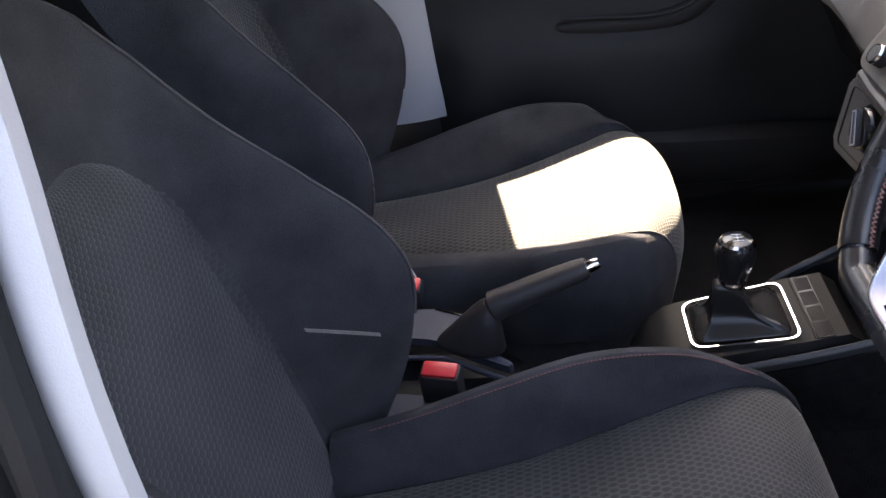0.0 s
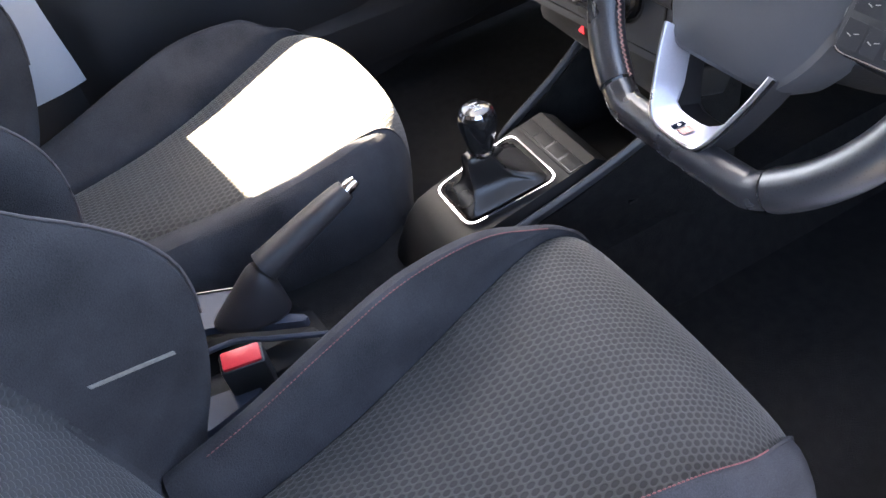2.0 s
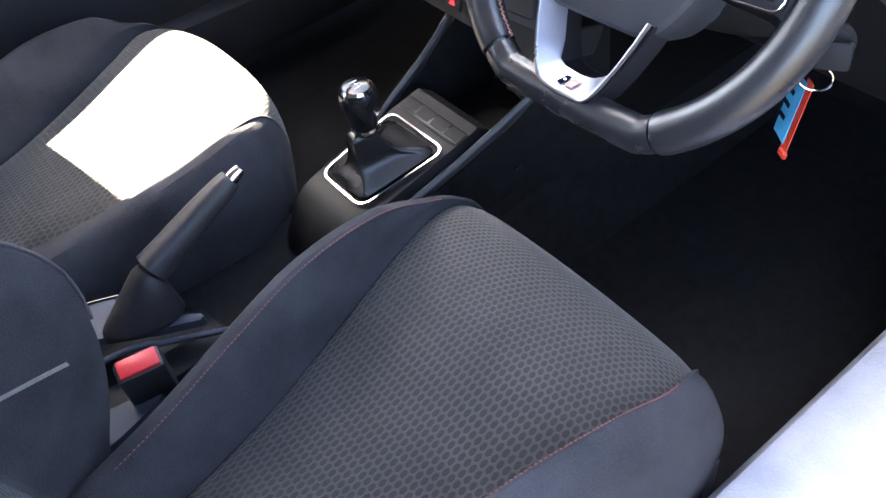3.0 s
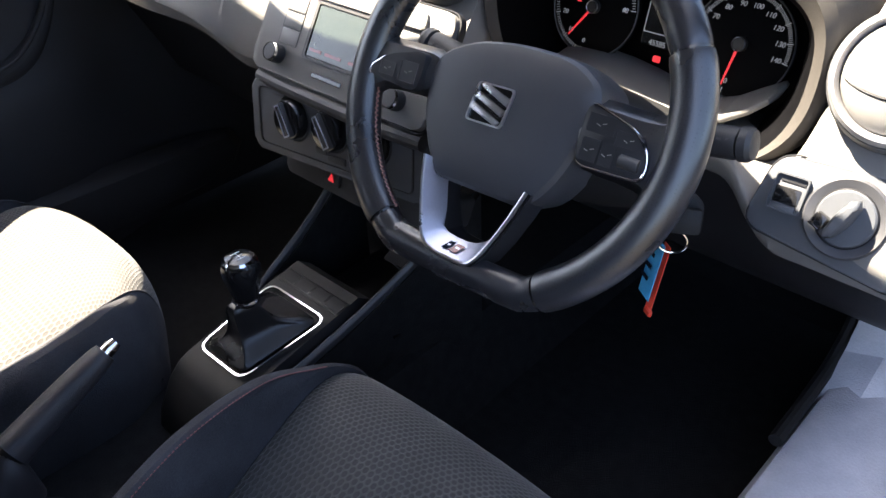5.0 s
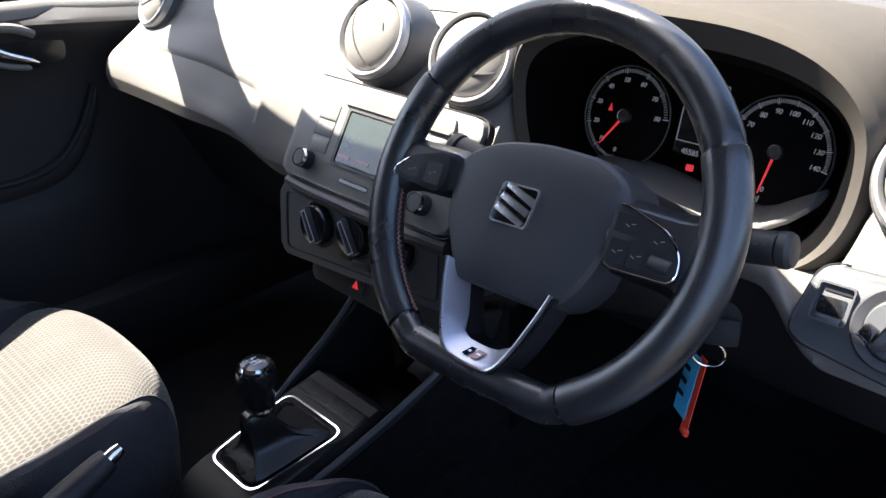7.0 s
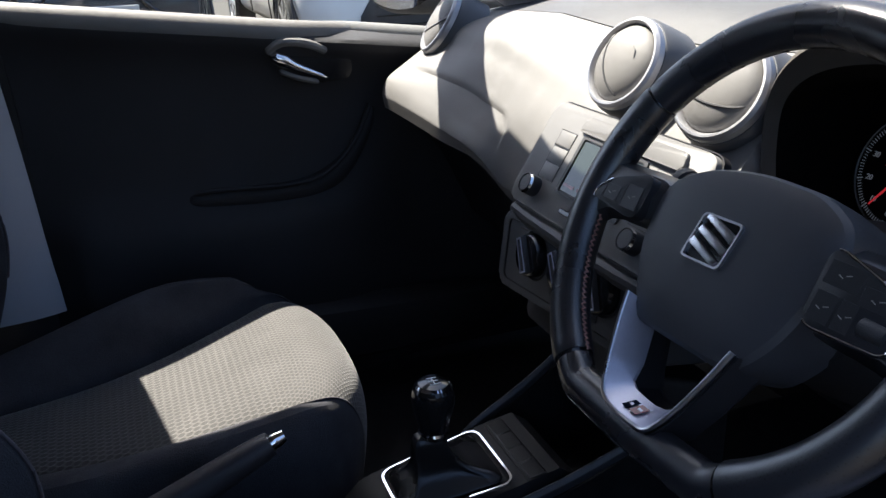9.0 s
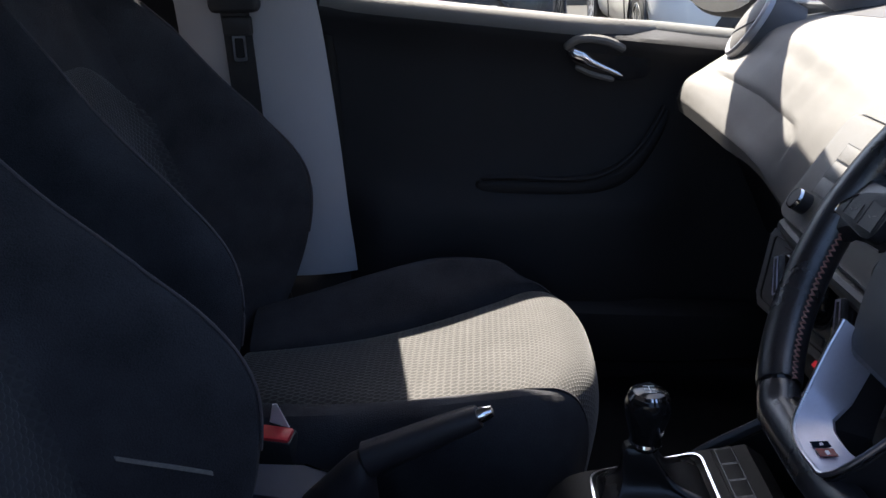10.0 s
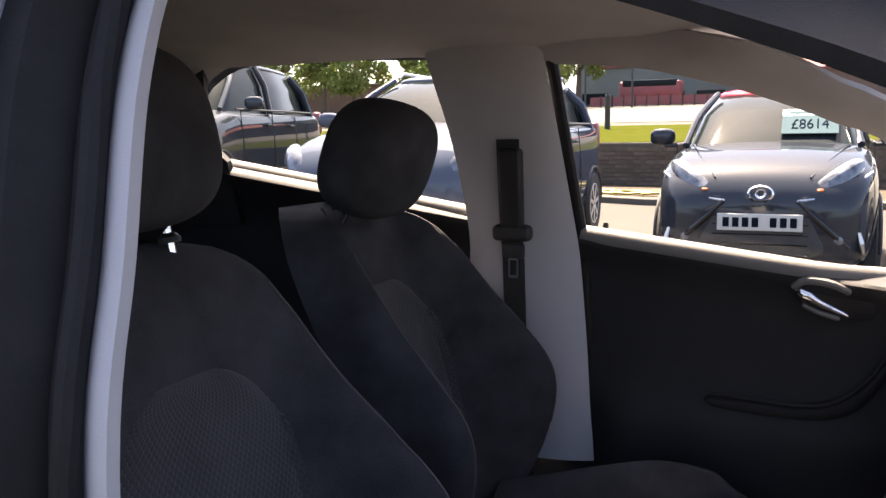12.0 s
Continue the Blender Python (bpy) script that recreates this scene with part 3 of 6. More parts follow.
# seat belt on the passenger's pillar
sb = thing("seat_belt", "black seat belt hanging down the light grey pillar", "seat belt")
bx = lambda z: xl(z) + 0.076
part("webbing", loft([[(bx(z) + 0.004, y - 0.024, z), (bx(z) + 0.004, y + 0.024, z), (bx(z) + 0.001, y + 0.024, z), (bx(z) + 0.001, y - 0.024, z)] for z, y in ((1.20, -0.278), (1.05, -0.288), (0.95, -0.288), (0.80, -0.283), (0.62, -0.272), (0.45, -0.262), (0.30, -0.26))]), M_BELT, sb)
part("height_slider", box(0.03, 0.050, 0.17, 0.010, 3, Matrix.Translation((bx(1.10) + 0.006, -0.279, 1.100)) @ pose(0, 0, 0, -4, 16, 0)), M_PLASTIC, sb, "black height slider")
part("guide", box(0.035, 0.085, 0.035, 0.012, 3, Matrix.Translation((bx(0.99) + 0.01, -0.286, 1.005))), M_PLASTIC, sb, "black belt guide")
tongue = part("tongue", box(0.014, 0.050, 0.032, 0.005, 2, Matrix.Translation((bx(0.96) + 0.008, -0.286, 0.966))), M_PLASTIC, sb)
part("blade", frame_loop(rounded([(-0.011, -0.022), (0.011, -0.022), (0.011, 0.022), (-0.011, 0.022)], 0.005), 0.006, 0.003, Matrix(((0, 0, 1, bx(0.93) + 0.007), (1, 0, 0, -0.286), (0, 1, 0, 0.930), (0, 0, 0, 1)))), M_SATIN, tongue, "bright metal blade")


# ---------------------------------------------------------------- seats
CU_Y = [-0.20, -0.10, 0.0, 0.10, 0.20, 0.265, 0.305, 0.330, 0.338, 0.325]
CU_Z = [0.485, 0.488, 0.495, 0.512, 0.538, 0.552, 0.548, 0.520, 0.465, 0.38]
CU_S = [0.082, 0.098, 0.118, 0.142, 0.162, 0.170, 0.166, 0.156, 0.152, 0.150]
CU_C = [0.132, 0.138, 0.152, 0.166, 0.178, 0.180, 0.172, 0.162, 0.158, 0.156]
CU_CZ = [0.532, 0.558, 0.585, 0.606, 0.597, 0.568, 0.550, 0.518, 0.462, 0.378]
CU_C_FULL = [0.155, 0.165, 0.184, 0.197, 0.197, 0.183, 0.172, 0.162, 0.158, 0.156]
CU_CZ_FULL = [0.545, 0.580, 0.612, 0.632, 0.612, 0.572, 0.550, 0.518, 0.462, 0.378]


def cushion_row(v):
    k = v * (len(CU_Y) - 1)
    n = list(range(len(CU_Y)))
    return [soft(k, n, a) for a in (CU_Y, CU_Z, CU_S, CU_C, CU_CZ)]


def cushion_panel(u, v):
    y, z, s, c, cz = cushion_row(v)
    o = 2 * u - 1
    return (o * s, y, z + 0.010 * (1 - o * o) - 0.007 * abs(o) ** 12)


def cushion_bolster(side, fullness=1.0):
    def fn(u, v):
        y, z, s, c, cz = cushion_row(v)
        cz = z + (cz - z) * fullness
        us = [0, 0.06, 0.20, 0.36, 0.48, 0.56, 0.64, 0.76, 0.88, 1.0]
        rise = cz - z
        xs = [s + 0.001, s + 0.004, s + (c - s) * 0.30, s + (c - s) * 0.66, c - 0.006, c + 0.010, c + 0.026, c + 0.036, c + 0.036, c + 0.026]
        drop = max(0.0, cz - 0.36)
        zs = [z - 0.007, z + 0.003 + 0.05 * rise, z + 0.42 * rise + 0.003, z + 0.80 * rise + 0.003, cz, cz - 0.004, cz - 0.022 - 0.02 * drop, cz - 0.35 * drop, cz - 0.7 * drop, cz - drop]
        return (side * soft(u, us, xs), y, soft(u, us, zs))
    return fn


BK_Z = [0.47, 0.55, 0.62, 0.70, 0.76, 0.82, 0.90, 0.98, 1.035, 1.068, 1.084]
BK_Y = [-0.195, -0.212, -0.232, -0.258, -0.276, -0.292, -0.315, -0.340, -0.362, -0.384, -0.415]
BK_F = [-0.155, -0.120, -0.098, -0.092, -0.118, -0.176, -0.258, -0.318, -0.352, -0.382, -0.415]
BK_F_FULL = [-0.155, -0.118, -0.092, -0.078, -0.088, -0.132, -0.205, -0.268, -0.318, -0.362, -0.412]
BK_C = [0.200, 0.208, 0.214, 0.218, 0.217, 0.213, 0.205, 0.193, 0.170, 0.130, 0.060]
BK_W = [0.235, 0.242, 0.247, 0.250, 0.250, 0.247, 0.240, 0.228, 0.202, 0.158, 0.078]


def back_row(z):
    return [soft(z, BK_Z, a) for a in (BK_Y, BK_F, BK_C, BK_W)]


def back_front(o, z):
    """How far forward the backrest stands at the offset o from its middle."""
    yc, yf, c, w = back_row(z)
    a = abs(o)
    if a <= c:
        t = max(0.0, (a - 0.132) / max(0.02, c - 0.132))
        s = t * t * (3 - 2 * t)
        return yc + (yf - yc) * s
    t = min(1.0, (a - c) / (w - c))
    return yf - (0.085 + max(0.0, yf - yc) * 0.5) * (1 - math.sqrt(max(0.0, 1 - t * t)))


def back_shell(u, v):
    z = BK_Z[0] + (BK_Z[-1] - BK_Z[0]) * v
    yc, yf, c, w = back_row(z)
    s = 2 * u - 1
    o = w * math.sin(s * math.pi / 2) if abs(s) > 0.99 else w * (0.35 * math.sin(s * math.pi / 2) + 0.65 * s)
    return (o, back_front(o, z), z)


def back_rear(u, v):
    z = BK_Z[0] + (BK_Z[-1] - BK_Z[0]) * v
    yc, yf, c, w = back_row(z)
    s = 2 * u - 1
    e = back_front(w, z)
    return (w * s, e - 0.035 * (1 - s**4) * math.sqrt(max(0.0, 1 - v**6)), z)


def arch_half(z):
    return soft(z, [0.50, 0.60, 0.70, 0.80, 0.87, 0.915, 0.938, 0.950], [0.128, 0.145, 0.158, 0.158, 0.142, 0.108, 0.068, 0.014])


def back_panel(u, v):
    z = 0.50 + (0.950 - 0.50) * (1 - (1 - v) ** 1.4)
    o = (2 * u - 1) * arch_half(z)
    lip = 1 - max(abs(2 * u - 1) ** 10, v**14)
    return (o, back_front(o, z) - 0.004 + 0.008 * lip, z)


def superblob(sx, sy, sz, e=0.55, nu=28, nv=16):
    def f(w, p):
        return math.copysign(abs(w) ** p, w)
    rings = []
    for j in range(1, nv):
        a = -math.pi / 2 + math.pi * j / nv
        rings.append([(sx * f(math.cos(a), e) * f(math.cos(b), e * 1.1), sy * f(math.cos(a), e) * f(math.sin(b), e * 1.1), sz * f(math.sin(a), e)) for b in np.linspace(0, 2 * math.pi, nu, endpoint=False)])
    return loft(rings)


def dashes(path, r, on=2, off=1):
    """A row of short stitches along a path."""
    vs, fs = [], []
    for k in range(0, len(path) - on, on + off):
        a, b = Vector(path[k]), Vector(path[k + on])
        d = (b - a).normalized()
        u = d.cross(Vector((0, 0, 1))).normalized()
        w = u.cross(d)
        n = len(vs)
        for p, q in ((a, 0.5), (a.lerp(b, 0.5) + w * r * 0.4, 1.0), (b, 0.5)):
            vs += [p + (u * math.cos(t) + w * math.sin(t)) * r * q for t in (0, 1.57, 3.14, 4.71)]
        for m in (0, 4):
            fs += [(n + m + i, n + m + (i + 1) % 4, n + m + 4 + (i + 1) % 4, n + m + 4 + i) for i in range(4)]
        fs += [(n + 3, n + 2, n + 1, n), (n + 8, n + 9, n + 10, n + 11)]
    bm = bmesh.new()
    vv = [bm.verts.new(v) for v in vs]
    for f in fs:
        bm.faces.new([vv[i] for i in f])
    return bm


def front_seat(label, at, fullness=(1.0, 1.0), back_dy=0.0, head_dy=0.0, head_dz=0.0, lean=14, flat=0.0, nose=0.0, seam_shown=True):
    """fullness: how far the two cushion bolsters rise; the shifts set the backrest and headrest."""
    seat = thing("front_seat", label, "car seat", "front seats", at=at)
    part("cushion_panel", grid(cushion_panel, 20, 36, uv=lambda u, v: ((2 * u - 1) * cushion_row(v)[2], v * 0.62)), M_HEX, seat, "honeycomb-knit seat panel")
    for s in (-1, 1):
        f = fullness[0 if s < 0 else 1]
        b = part("cushion_bolster", grid(cushion_bolster(s, f), 22, 36), M_CLOTH, seat, "plain charcoal side bolster")
        edge = cushion_bolster(s, f)
        seam = [Vector(edge(0.445, v)) + Vector((0, 0, 0.0006)) for v in np.linspace(0.06, 0.60, 420)]
        if seam_shown:
            part("stitching", dashes(seam, 0.0010, 3, 1), M_RED, b, "red decorative stitching")
    part("cushion_front", loft([[(-0.205, y, z), (0.205, y, z), (0.205, y - 0.02, z - 0.004), (-0.205, y - 0.02, z - 0.004)] for y, z in ((0.323, 0.42), (0.322, 0.37), (0.31, 0.33))]), M_CLOTH, seat)
    for ob in [c for c in seat.children] + [c for b in seat.children for c in b.children]:
        for p in ob.data.vertices:      # the front edge runs back towards its corners
            k = min(1.0, max(0.0, (p.co.y - 0.20) / 0.13))
            p.co.y -= nose * k * min(1.25, abs(p.co.x) / 0.16) ** 3
    part("seat_base", span(-0.205, 0.205, -0.24, 0.27, 0.285, 0.42, 0.02), M_PLASTIC, seat, "black plastic seat base")
    for s in (-1, 1):
        part("seat_rail", span(s * 0.17 - 0.018, s * 0.17 + 0.018, -0.30, 0.34, 0.272, 0.288, 0.003), M_SATIN, seat, "steel floor rail")
    back = part("backrest", grid(back_shell, 48, 44), M_CLOTH, seat)
    part("back_cover", grid(back_rear, 20, 30), M_CLOTH, back)
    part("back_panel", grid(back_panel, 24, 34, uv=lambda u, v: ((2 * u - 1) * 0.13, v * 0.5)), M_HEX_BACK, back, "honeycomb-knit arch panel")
    for s in (-1, 1):
        part("piping", tube([(s * back_row(z)[2], back_front(back_row(z)[2], z) + 0.0006, z) for z in np.linspace(0.64, 1.02, 30)], 0.0017, 6), M_PIPE, back, "paler piped edge")
    for ob in (back, *back.children):
        for p in ob.data.vertices:
            k = min(1.0, max(0.0, (abs(p.co.x) - 0.09) / 0.09))
            p.co.y += back_dy + flat * (1 - k * k * (3 - 2 * k))
    hr = part("headrest", place(superblob(0.140, 0.080, 0.108, 0.70), Matrix.Translation((0, -0.418 + head_dy, 1.192 + head_dz)) @ pose(0, 0, 0, lean, 0, 0)), M_CLOTH, seat, "rounded charcoal headrest", level=1)
    for s in (-1, 1):
        part("post", tube([(s * 0.062, -0.395 + back_dy, 1.06), (s * 0.062, -0.418 + head_dy, 1.15 + head_dz)], 0.0062, 12), M_CHROME, hr, "chrome post")
        part("post_guide", lathe([(0.013, 0), (0.013, 0.006), (0.008, 0.012)], 14, Matrix.Translation((s * 0.062, -0.399 + back_dy, 1.083)) @ pose(0, 0, 0, 12, 0, 0)), M_PLASTIC, hr, "black plastic guide")
    return seat


driver_seat = front_seat("charcoal cloth driver's seat with honeycomb centre panels and red stitching", Matrix.Translation((0.388, 0, 0)), head_dz=0.013)


def sewn_label(seat_x, side):
    """A thin strip that runs outwards and slightly down across the bolster's inner face."""
    rows = []
    for k in range(13):
        o, z0 = 0.160 + 0.027 * k / 12, 0.668 - 0.034 * k / 12
        zs = (z0 - 0.0022, z0 + 0.0022)
        rows.append([(seat_x + side * o + 0.0016, back_front(o, z) + 0.0010, z) for z in zs] + [(seat_x + side * o - 0.001, back_front(o, z) - 0.001, z) for z in zs[::-1]])
    t = thing("seat_label", "narrow pale woven label sewn on the seat bolster", "label", "seat labels")
    part("label_strip", loft(rows), M_LABEL, t)


sewn_label(0.388, -1)
BK_F[:], CU_C[:], CU_CZ[:] = BK_F_FULL, CU_C_FULL, CU_CZ_FULL        # the passenger seat is fuller
passenger_seat = front_seat("charcoal cloth passenger seat with honeycomb centre panels, partly in sun", Matrix.Translation((-0.272, -0.058, -0.004)), (0.7, 0.32), -0.03, 0.040, -0.020, -20, -0.02, 0.030, False)


# ---------------------------------------------------------------- dashboard
dash = thing("dashboard", "grey soft-plastic dashboard, sunlit from the side", "dashboard")
D_X = [-0.685, -0.59, -0.40, -0.285, -0.250, -0.215, -0.12, 0.0, 0.20, 0.42, 0.500, 0.525, 0.540, 0.555, 0.575, 0.69]
D_LY = [0.447, 0.447, 0.462, 0.474, 0.484, 0.503, 0.520, 0.530, 0.540, 0.560, 0.562, 0.556, 0.548, 0.542, 0.538, 0.534]
D_LZ = [0.849, 0.849, 0.8255, 0.810, 0.796, 0.758, 0.748, 0.765, 0.80, 0.814, 0.820, 0.822, 0.806, 0.790, 0.784, 0.794]


def dash_recess(x, v):
    """Depth of the shallow step in the face: one rounded corner beside the radio, fading out to the door and downwards."""
    q = (max(0.0, x + 0.275) / 0.040) ** 3 + (max(0.0, v - 0.335) / 0.065) ** 3
    k = min(1.0, max(0.0, (1.15 - q) / 0.40))
    fade = min(1.0, max(0.0, (x + 0.57) / 0.10)) * min(1.0, max(0.0, (v - 0.2) / 0.10))
    return 0.0042 * k * k * (3 - 2 * k) * fade


def dash_pt(x, v):
    ly, lz = (sum(interp(x + d, D_X, a) for d in (-0.014, -0.007, 0.0, 0.007, 0.014)) / 5 for a in (D_LY, D_LZ))
    wy, wz = (sum(interp(x + d, D_X, a) for d in (-0.12, -0.08, -0.04, 0.0, 0.04, 0.08, 0.12)) / 7 for a in (D_LY, D_LZ))      # the upper face flows past the lower edge's corners
    uy, uz = max(wy, 0.464), min(wz, 0.811)
    dip = interp(x, [0.178, 0.196, 0.562, 0.585], [0, 1, 1, 0])      # sunk under the instrument hood
    ys = [ly + 0.034, ly + 0.004, ly, 0.6 * ly + 0.4 * wy + 0.010, 0.5 * (wy + uy) + 0.034, uy + 0.066, uy + 0.110, 0.72, 0.84, 1.0, 1.10]
    zs = [lz - 0.030, lz - 0.022, lz, 0.6 * lz + 0.4 * wz + 0.030, 0.5 * (wz + uz) + 0.072, uz + 0.115, uz + 0.155, 0.985, 0.998, 0.995, 0.985]
    low_y = [ly + 0.030, ly + 0.006, ly, ly + 0.008, 0.590, 0.635, 0.690, 0.745, 0.86, 1.0, 1.10]
    low_z = [lz - 0.022, lz - 0.016, lz + 0.002, lz + 0.012, 0.818, 0.812, 0.806, 0.815, 0.94, 0.985, 0.985]
    under = interp(x, [-0.37, -0.30, -0.14, -0.10], [0, 1, 1, 0])      # the lower face turns under beside the radio
    ys = [a + k * under for a, k in zip(ys, [0.022, 0.008, 0.0, 0.0, 0.0] + [0.0] * 6)]
    ys = [a + (b - a) * dip for a, b in zip(ys, low_y)]
    zs = [a + (b - a) * dip for a, b in zip(zs, low_z)]
    k = v * (len(ys) - 1)
    n = list(range(len(ys)))
    d = dash_recess(x, v)
    blend = interp if k <= 2 and not dip else soft      # a crisp lower edge
    return (x, blend(k, n, ys) + 0.8 * d, blend(k, n, zs) - 0.6 * d - 0.02 * (abs(x - CX) / 0.65) ** 3)


def dash_strip(v0, v1, nv, x0):
    return grid(lambda u, v: dash_pt(x0 + (0.69 - x0) * u, v0 + (v1 - v0) * v), 200, nv, thick=0.012)


part("dash_face", dash_strip(0.0, 0.66, 66, -0.590), M_DASH, dash, "grey grained dash face")
part("dash_top", dash_strip(0.662, 1.0, 18, -0.655), M_DASH_TOP, dash, "darker grained dash top")
end_profile = [dash_pt(-0.590, v) for v in np.linspace(0.01, 0.66, 40)]
part("end_panel", loft([[(x, y + 0.004, z) for _, y, z in end_profile] + [(x, 1.0, 0.96), (x, 1.0, 0.80)] for x in (-0.592, -0.586)]), M_PLASTIC, dash, "dark end panel beside the door", smooth=False)
part("dash_underside", loft([[(x, 0.585, z), (x, 1.06, z), (x, 1.06, z - 0.02), (x, 0.585, z - 0.02)] for x, z in ((-0.59, 0.788), (0.485, 0.788))]), M_PLASTIC, dash, "dark underside")
part("glovebox", loft([[(x, 0.53, 0.775), (x, 0.575, 0.70), (x, 0.63, 0.58), (x, 0.72, 0.50), (x, 1.0, 0.48), (x, 1.0, 0.775)] for x in (-0.645, -0.12)]), M_DOOR, dash, "dark glovebox lid")
part("knee_panel", loft([[(x, 0.575, 0.80), (x, 0.590, 0.74), (x, 0.63, 0.66), (x, 0.70, 0.60), (x, 1.0, 0.56), (x, 1.0, 0.80)] for x in (0.20, 0.685)]), M_CONSOLE, dash, "dark knee panel")


def air_vent(x, y, z, pitch, yaw, spin, r=0.056):
    at = Matrix.Translation((x, y, z)) @ pose(0, 0, 0, pitch, 0, yaw)
    v = thing("air_vent", "round air vent with a silver ring and grey ball nozzle", "air vent", "dash vents", at=at)
    part("ring", lathe([(r + 0.0015, -0.004), (r + 0.001, 0.004), (r - 0.002, 0.008), (r - 0.0045, 0.0082), (r - 0.0075, 0.003), (r - 0.0085, -0.02)], 44, hollow=True), M_VENT, v, "satin silver ring")
    part("drum", lathe([(r + 0.008, -0.055), (r + 0.0065, -0.028), (r + 0.0045, -0.008), (r + 0.0025, -0.0042), (r - 0.004, -0.004), (r - 0.004, -0.055)], 44, hollow=True), M_DRUM, v, "dark grey drum behind the ring")
    # ball with a curved vane gap and a small finger grip
    q = r - 0.0078
    turn = Matrix.Rotation(radians(spin), 4, "Z")

    def on_ball(x, y, lift=0.0):
        return (x, y, -0.002 + (q * 0.40 + lift) * math.sqrt(max(0.0, 1 - (x / q) ** 2 - (y / q) ** 2)))
    part("ball", lathe([(q, -0.03)] + [(q * math.cos(a), -0.002 + q * 0.40 * math.sin(a)) for a in np.linspace(0, 1.50, 12)], 36), M_DASH, v, "grey ball nozzle")
    part("slot", tube([turn @ Vector(on_ball(q * 0.985 * math.sin(a), -0.020 + 0.020 * (1 - math.cos(a)))) for a in np.linspace(-1.15, 1.15, 24)], [0.0005] + [0.0014] * 22 + [0.0005], 6), M_PLASTIC, v, "dark vane gap")
    part("grip", tube([turn @ Vector(on_ball(*p)) for p in ((-0.006, 0.026, 0.0004), (0.002, 0.028, 0.0008), (0.010, 0.026, 0.0004))], [0.0008, 0.0014, 0.0008], 8), M_DASH, v, "small finger grip")
    return v


air_vent(-0.547, 0.545, 0.950, 58, -8, 24)
air_vent(-0.047, 0.585, 0.945, 62, 6, -58)
air_vent(0.122, 0.592, 0.941, 62, 10, -8)
air_vent(0.640, 0.590, 0.925, 62, 4, 0)

# radio and climate stack
SX = 0.045
radio = thing("car_radio", "grey car radio with a small colour screen and round knobs", "radio", at=Matrix.Translation((SX, 0.512, 0.842)) @ pose(0, 0, 0, 58, 0, 0))
part("fascia", plate(rounded([(-0.161, -0.078), (0.158, -0.078), (0.155, 0.058), (-0.159, 0.058)], 0.018), 0.020, Matrix.Translation((0, 0, -0.012)), 0.003), M_FASCIA, radio, "grey fascia")
part("surround", frame_loop(rounded([(-0.164, -0.081), (0.161, -0.081), (0.158, 0.061), (-0.162, 0.061)], 0.02), 0.0022, 0.010, Matrix.Translation((0, 0, -0.009))), M_CONSOLE, radio, "thin dark joint round the fascia")
# the upper half carries a shallow ledge that shades the screen
part("ledge", plate(rounded([(-0.078, 0.030), (0.120, 0.030), (0.116, 0.050), (-0.070, 0.050)], 0.006), 0.006, Matrix.Translation((0, 0, 0.007)), 0.003), M_FASCIA, radio, "raised ledge over the screen")
part("bezel", frame_loop(rounded([(-0.066, -0.046), (0.066, -0.046), (0.066, 0.027), (-0.066, 0.027)], 0.004), 0.006, 0.0035, Matrix.Translation((0.0, 0.0, 0.0070))), M_PLASTIC, radio, "black screen bezel")
part("screen", plate(rounded([(-0.060, -0.041), (0.060, -0.041), (0.060, 0.022), (-0.060, 0.022)], 0.003), 0.0012, Matrix.Translation((0.0, 0.0, 0.0078))), M_SCREEN, radio, "dim colour screen")
for x_, w_ in ((-0.045, 0.022), (-0.012, 0.030), (0.030, 0.026)):
    part("screen_bar", box(w_, 0.004, 0.0008, 0, 1, Matrix.Translation((x_, -0.033, 0.0092))), M_REDDIM, radio, "red menu line")
part("slot", box(0.055, 0.006, 0.002, 0.001, 1, Matrix.Translation((-0.012, -0.062, 0.0085))), M_GLOSS, radio, "narrow card slot")
for s in (-1, 1):
    k = part("knob", lathe([(0.0125, 0), (0.0125, 0.014), (0.010, 0.017), (0.002, 0.0172)], 24, Matrix.Translation((s * 0.110, -0.053, 0.008))), M_PLASTIC, radio, "round black knob")
    part("rim", lathe([(0.0118, 0.0), (0.0128, 0.003), (0.0118, 0.006)], 24, Matrix.Translation((s * 0.110, -0.053, 0.019)), hollow=True), M_CHROME, k, "bright rim")
    for j in range(3):
        part("button", box(0.034, 0.019, 0.003, 0.0008, 2, Matrix.Translation((s * 0.100, -0.028 + 0.0215 * j, 0.0076))), M_FASCIA, radio)
        part("button_gap", frame_loop([(-0.0180, -0.0105), (0.0180, -0.0105), (0.0180, 0.0105), (-0.0180, 0.0105)], 0.0011, 0.0008, Matrix.Translation((s * 0.100, -0.028 + 0.0215 * j, 0.0078))), M_CONSOLE, radio, "thin dark gap")
part("shelf", tube([(-0.152, -0.088, -0.010), (-0.10, -0.090, -0.004), (0.0, -0.091, -0.001), (0.10, -0.090, -0.004), (0.152, -0.088, -0.010)], 0.0105, 12), M_PLASTIC, radio, "dark rounded ridge under the radio")

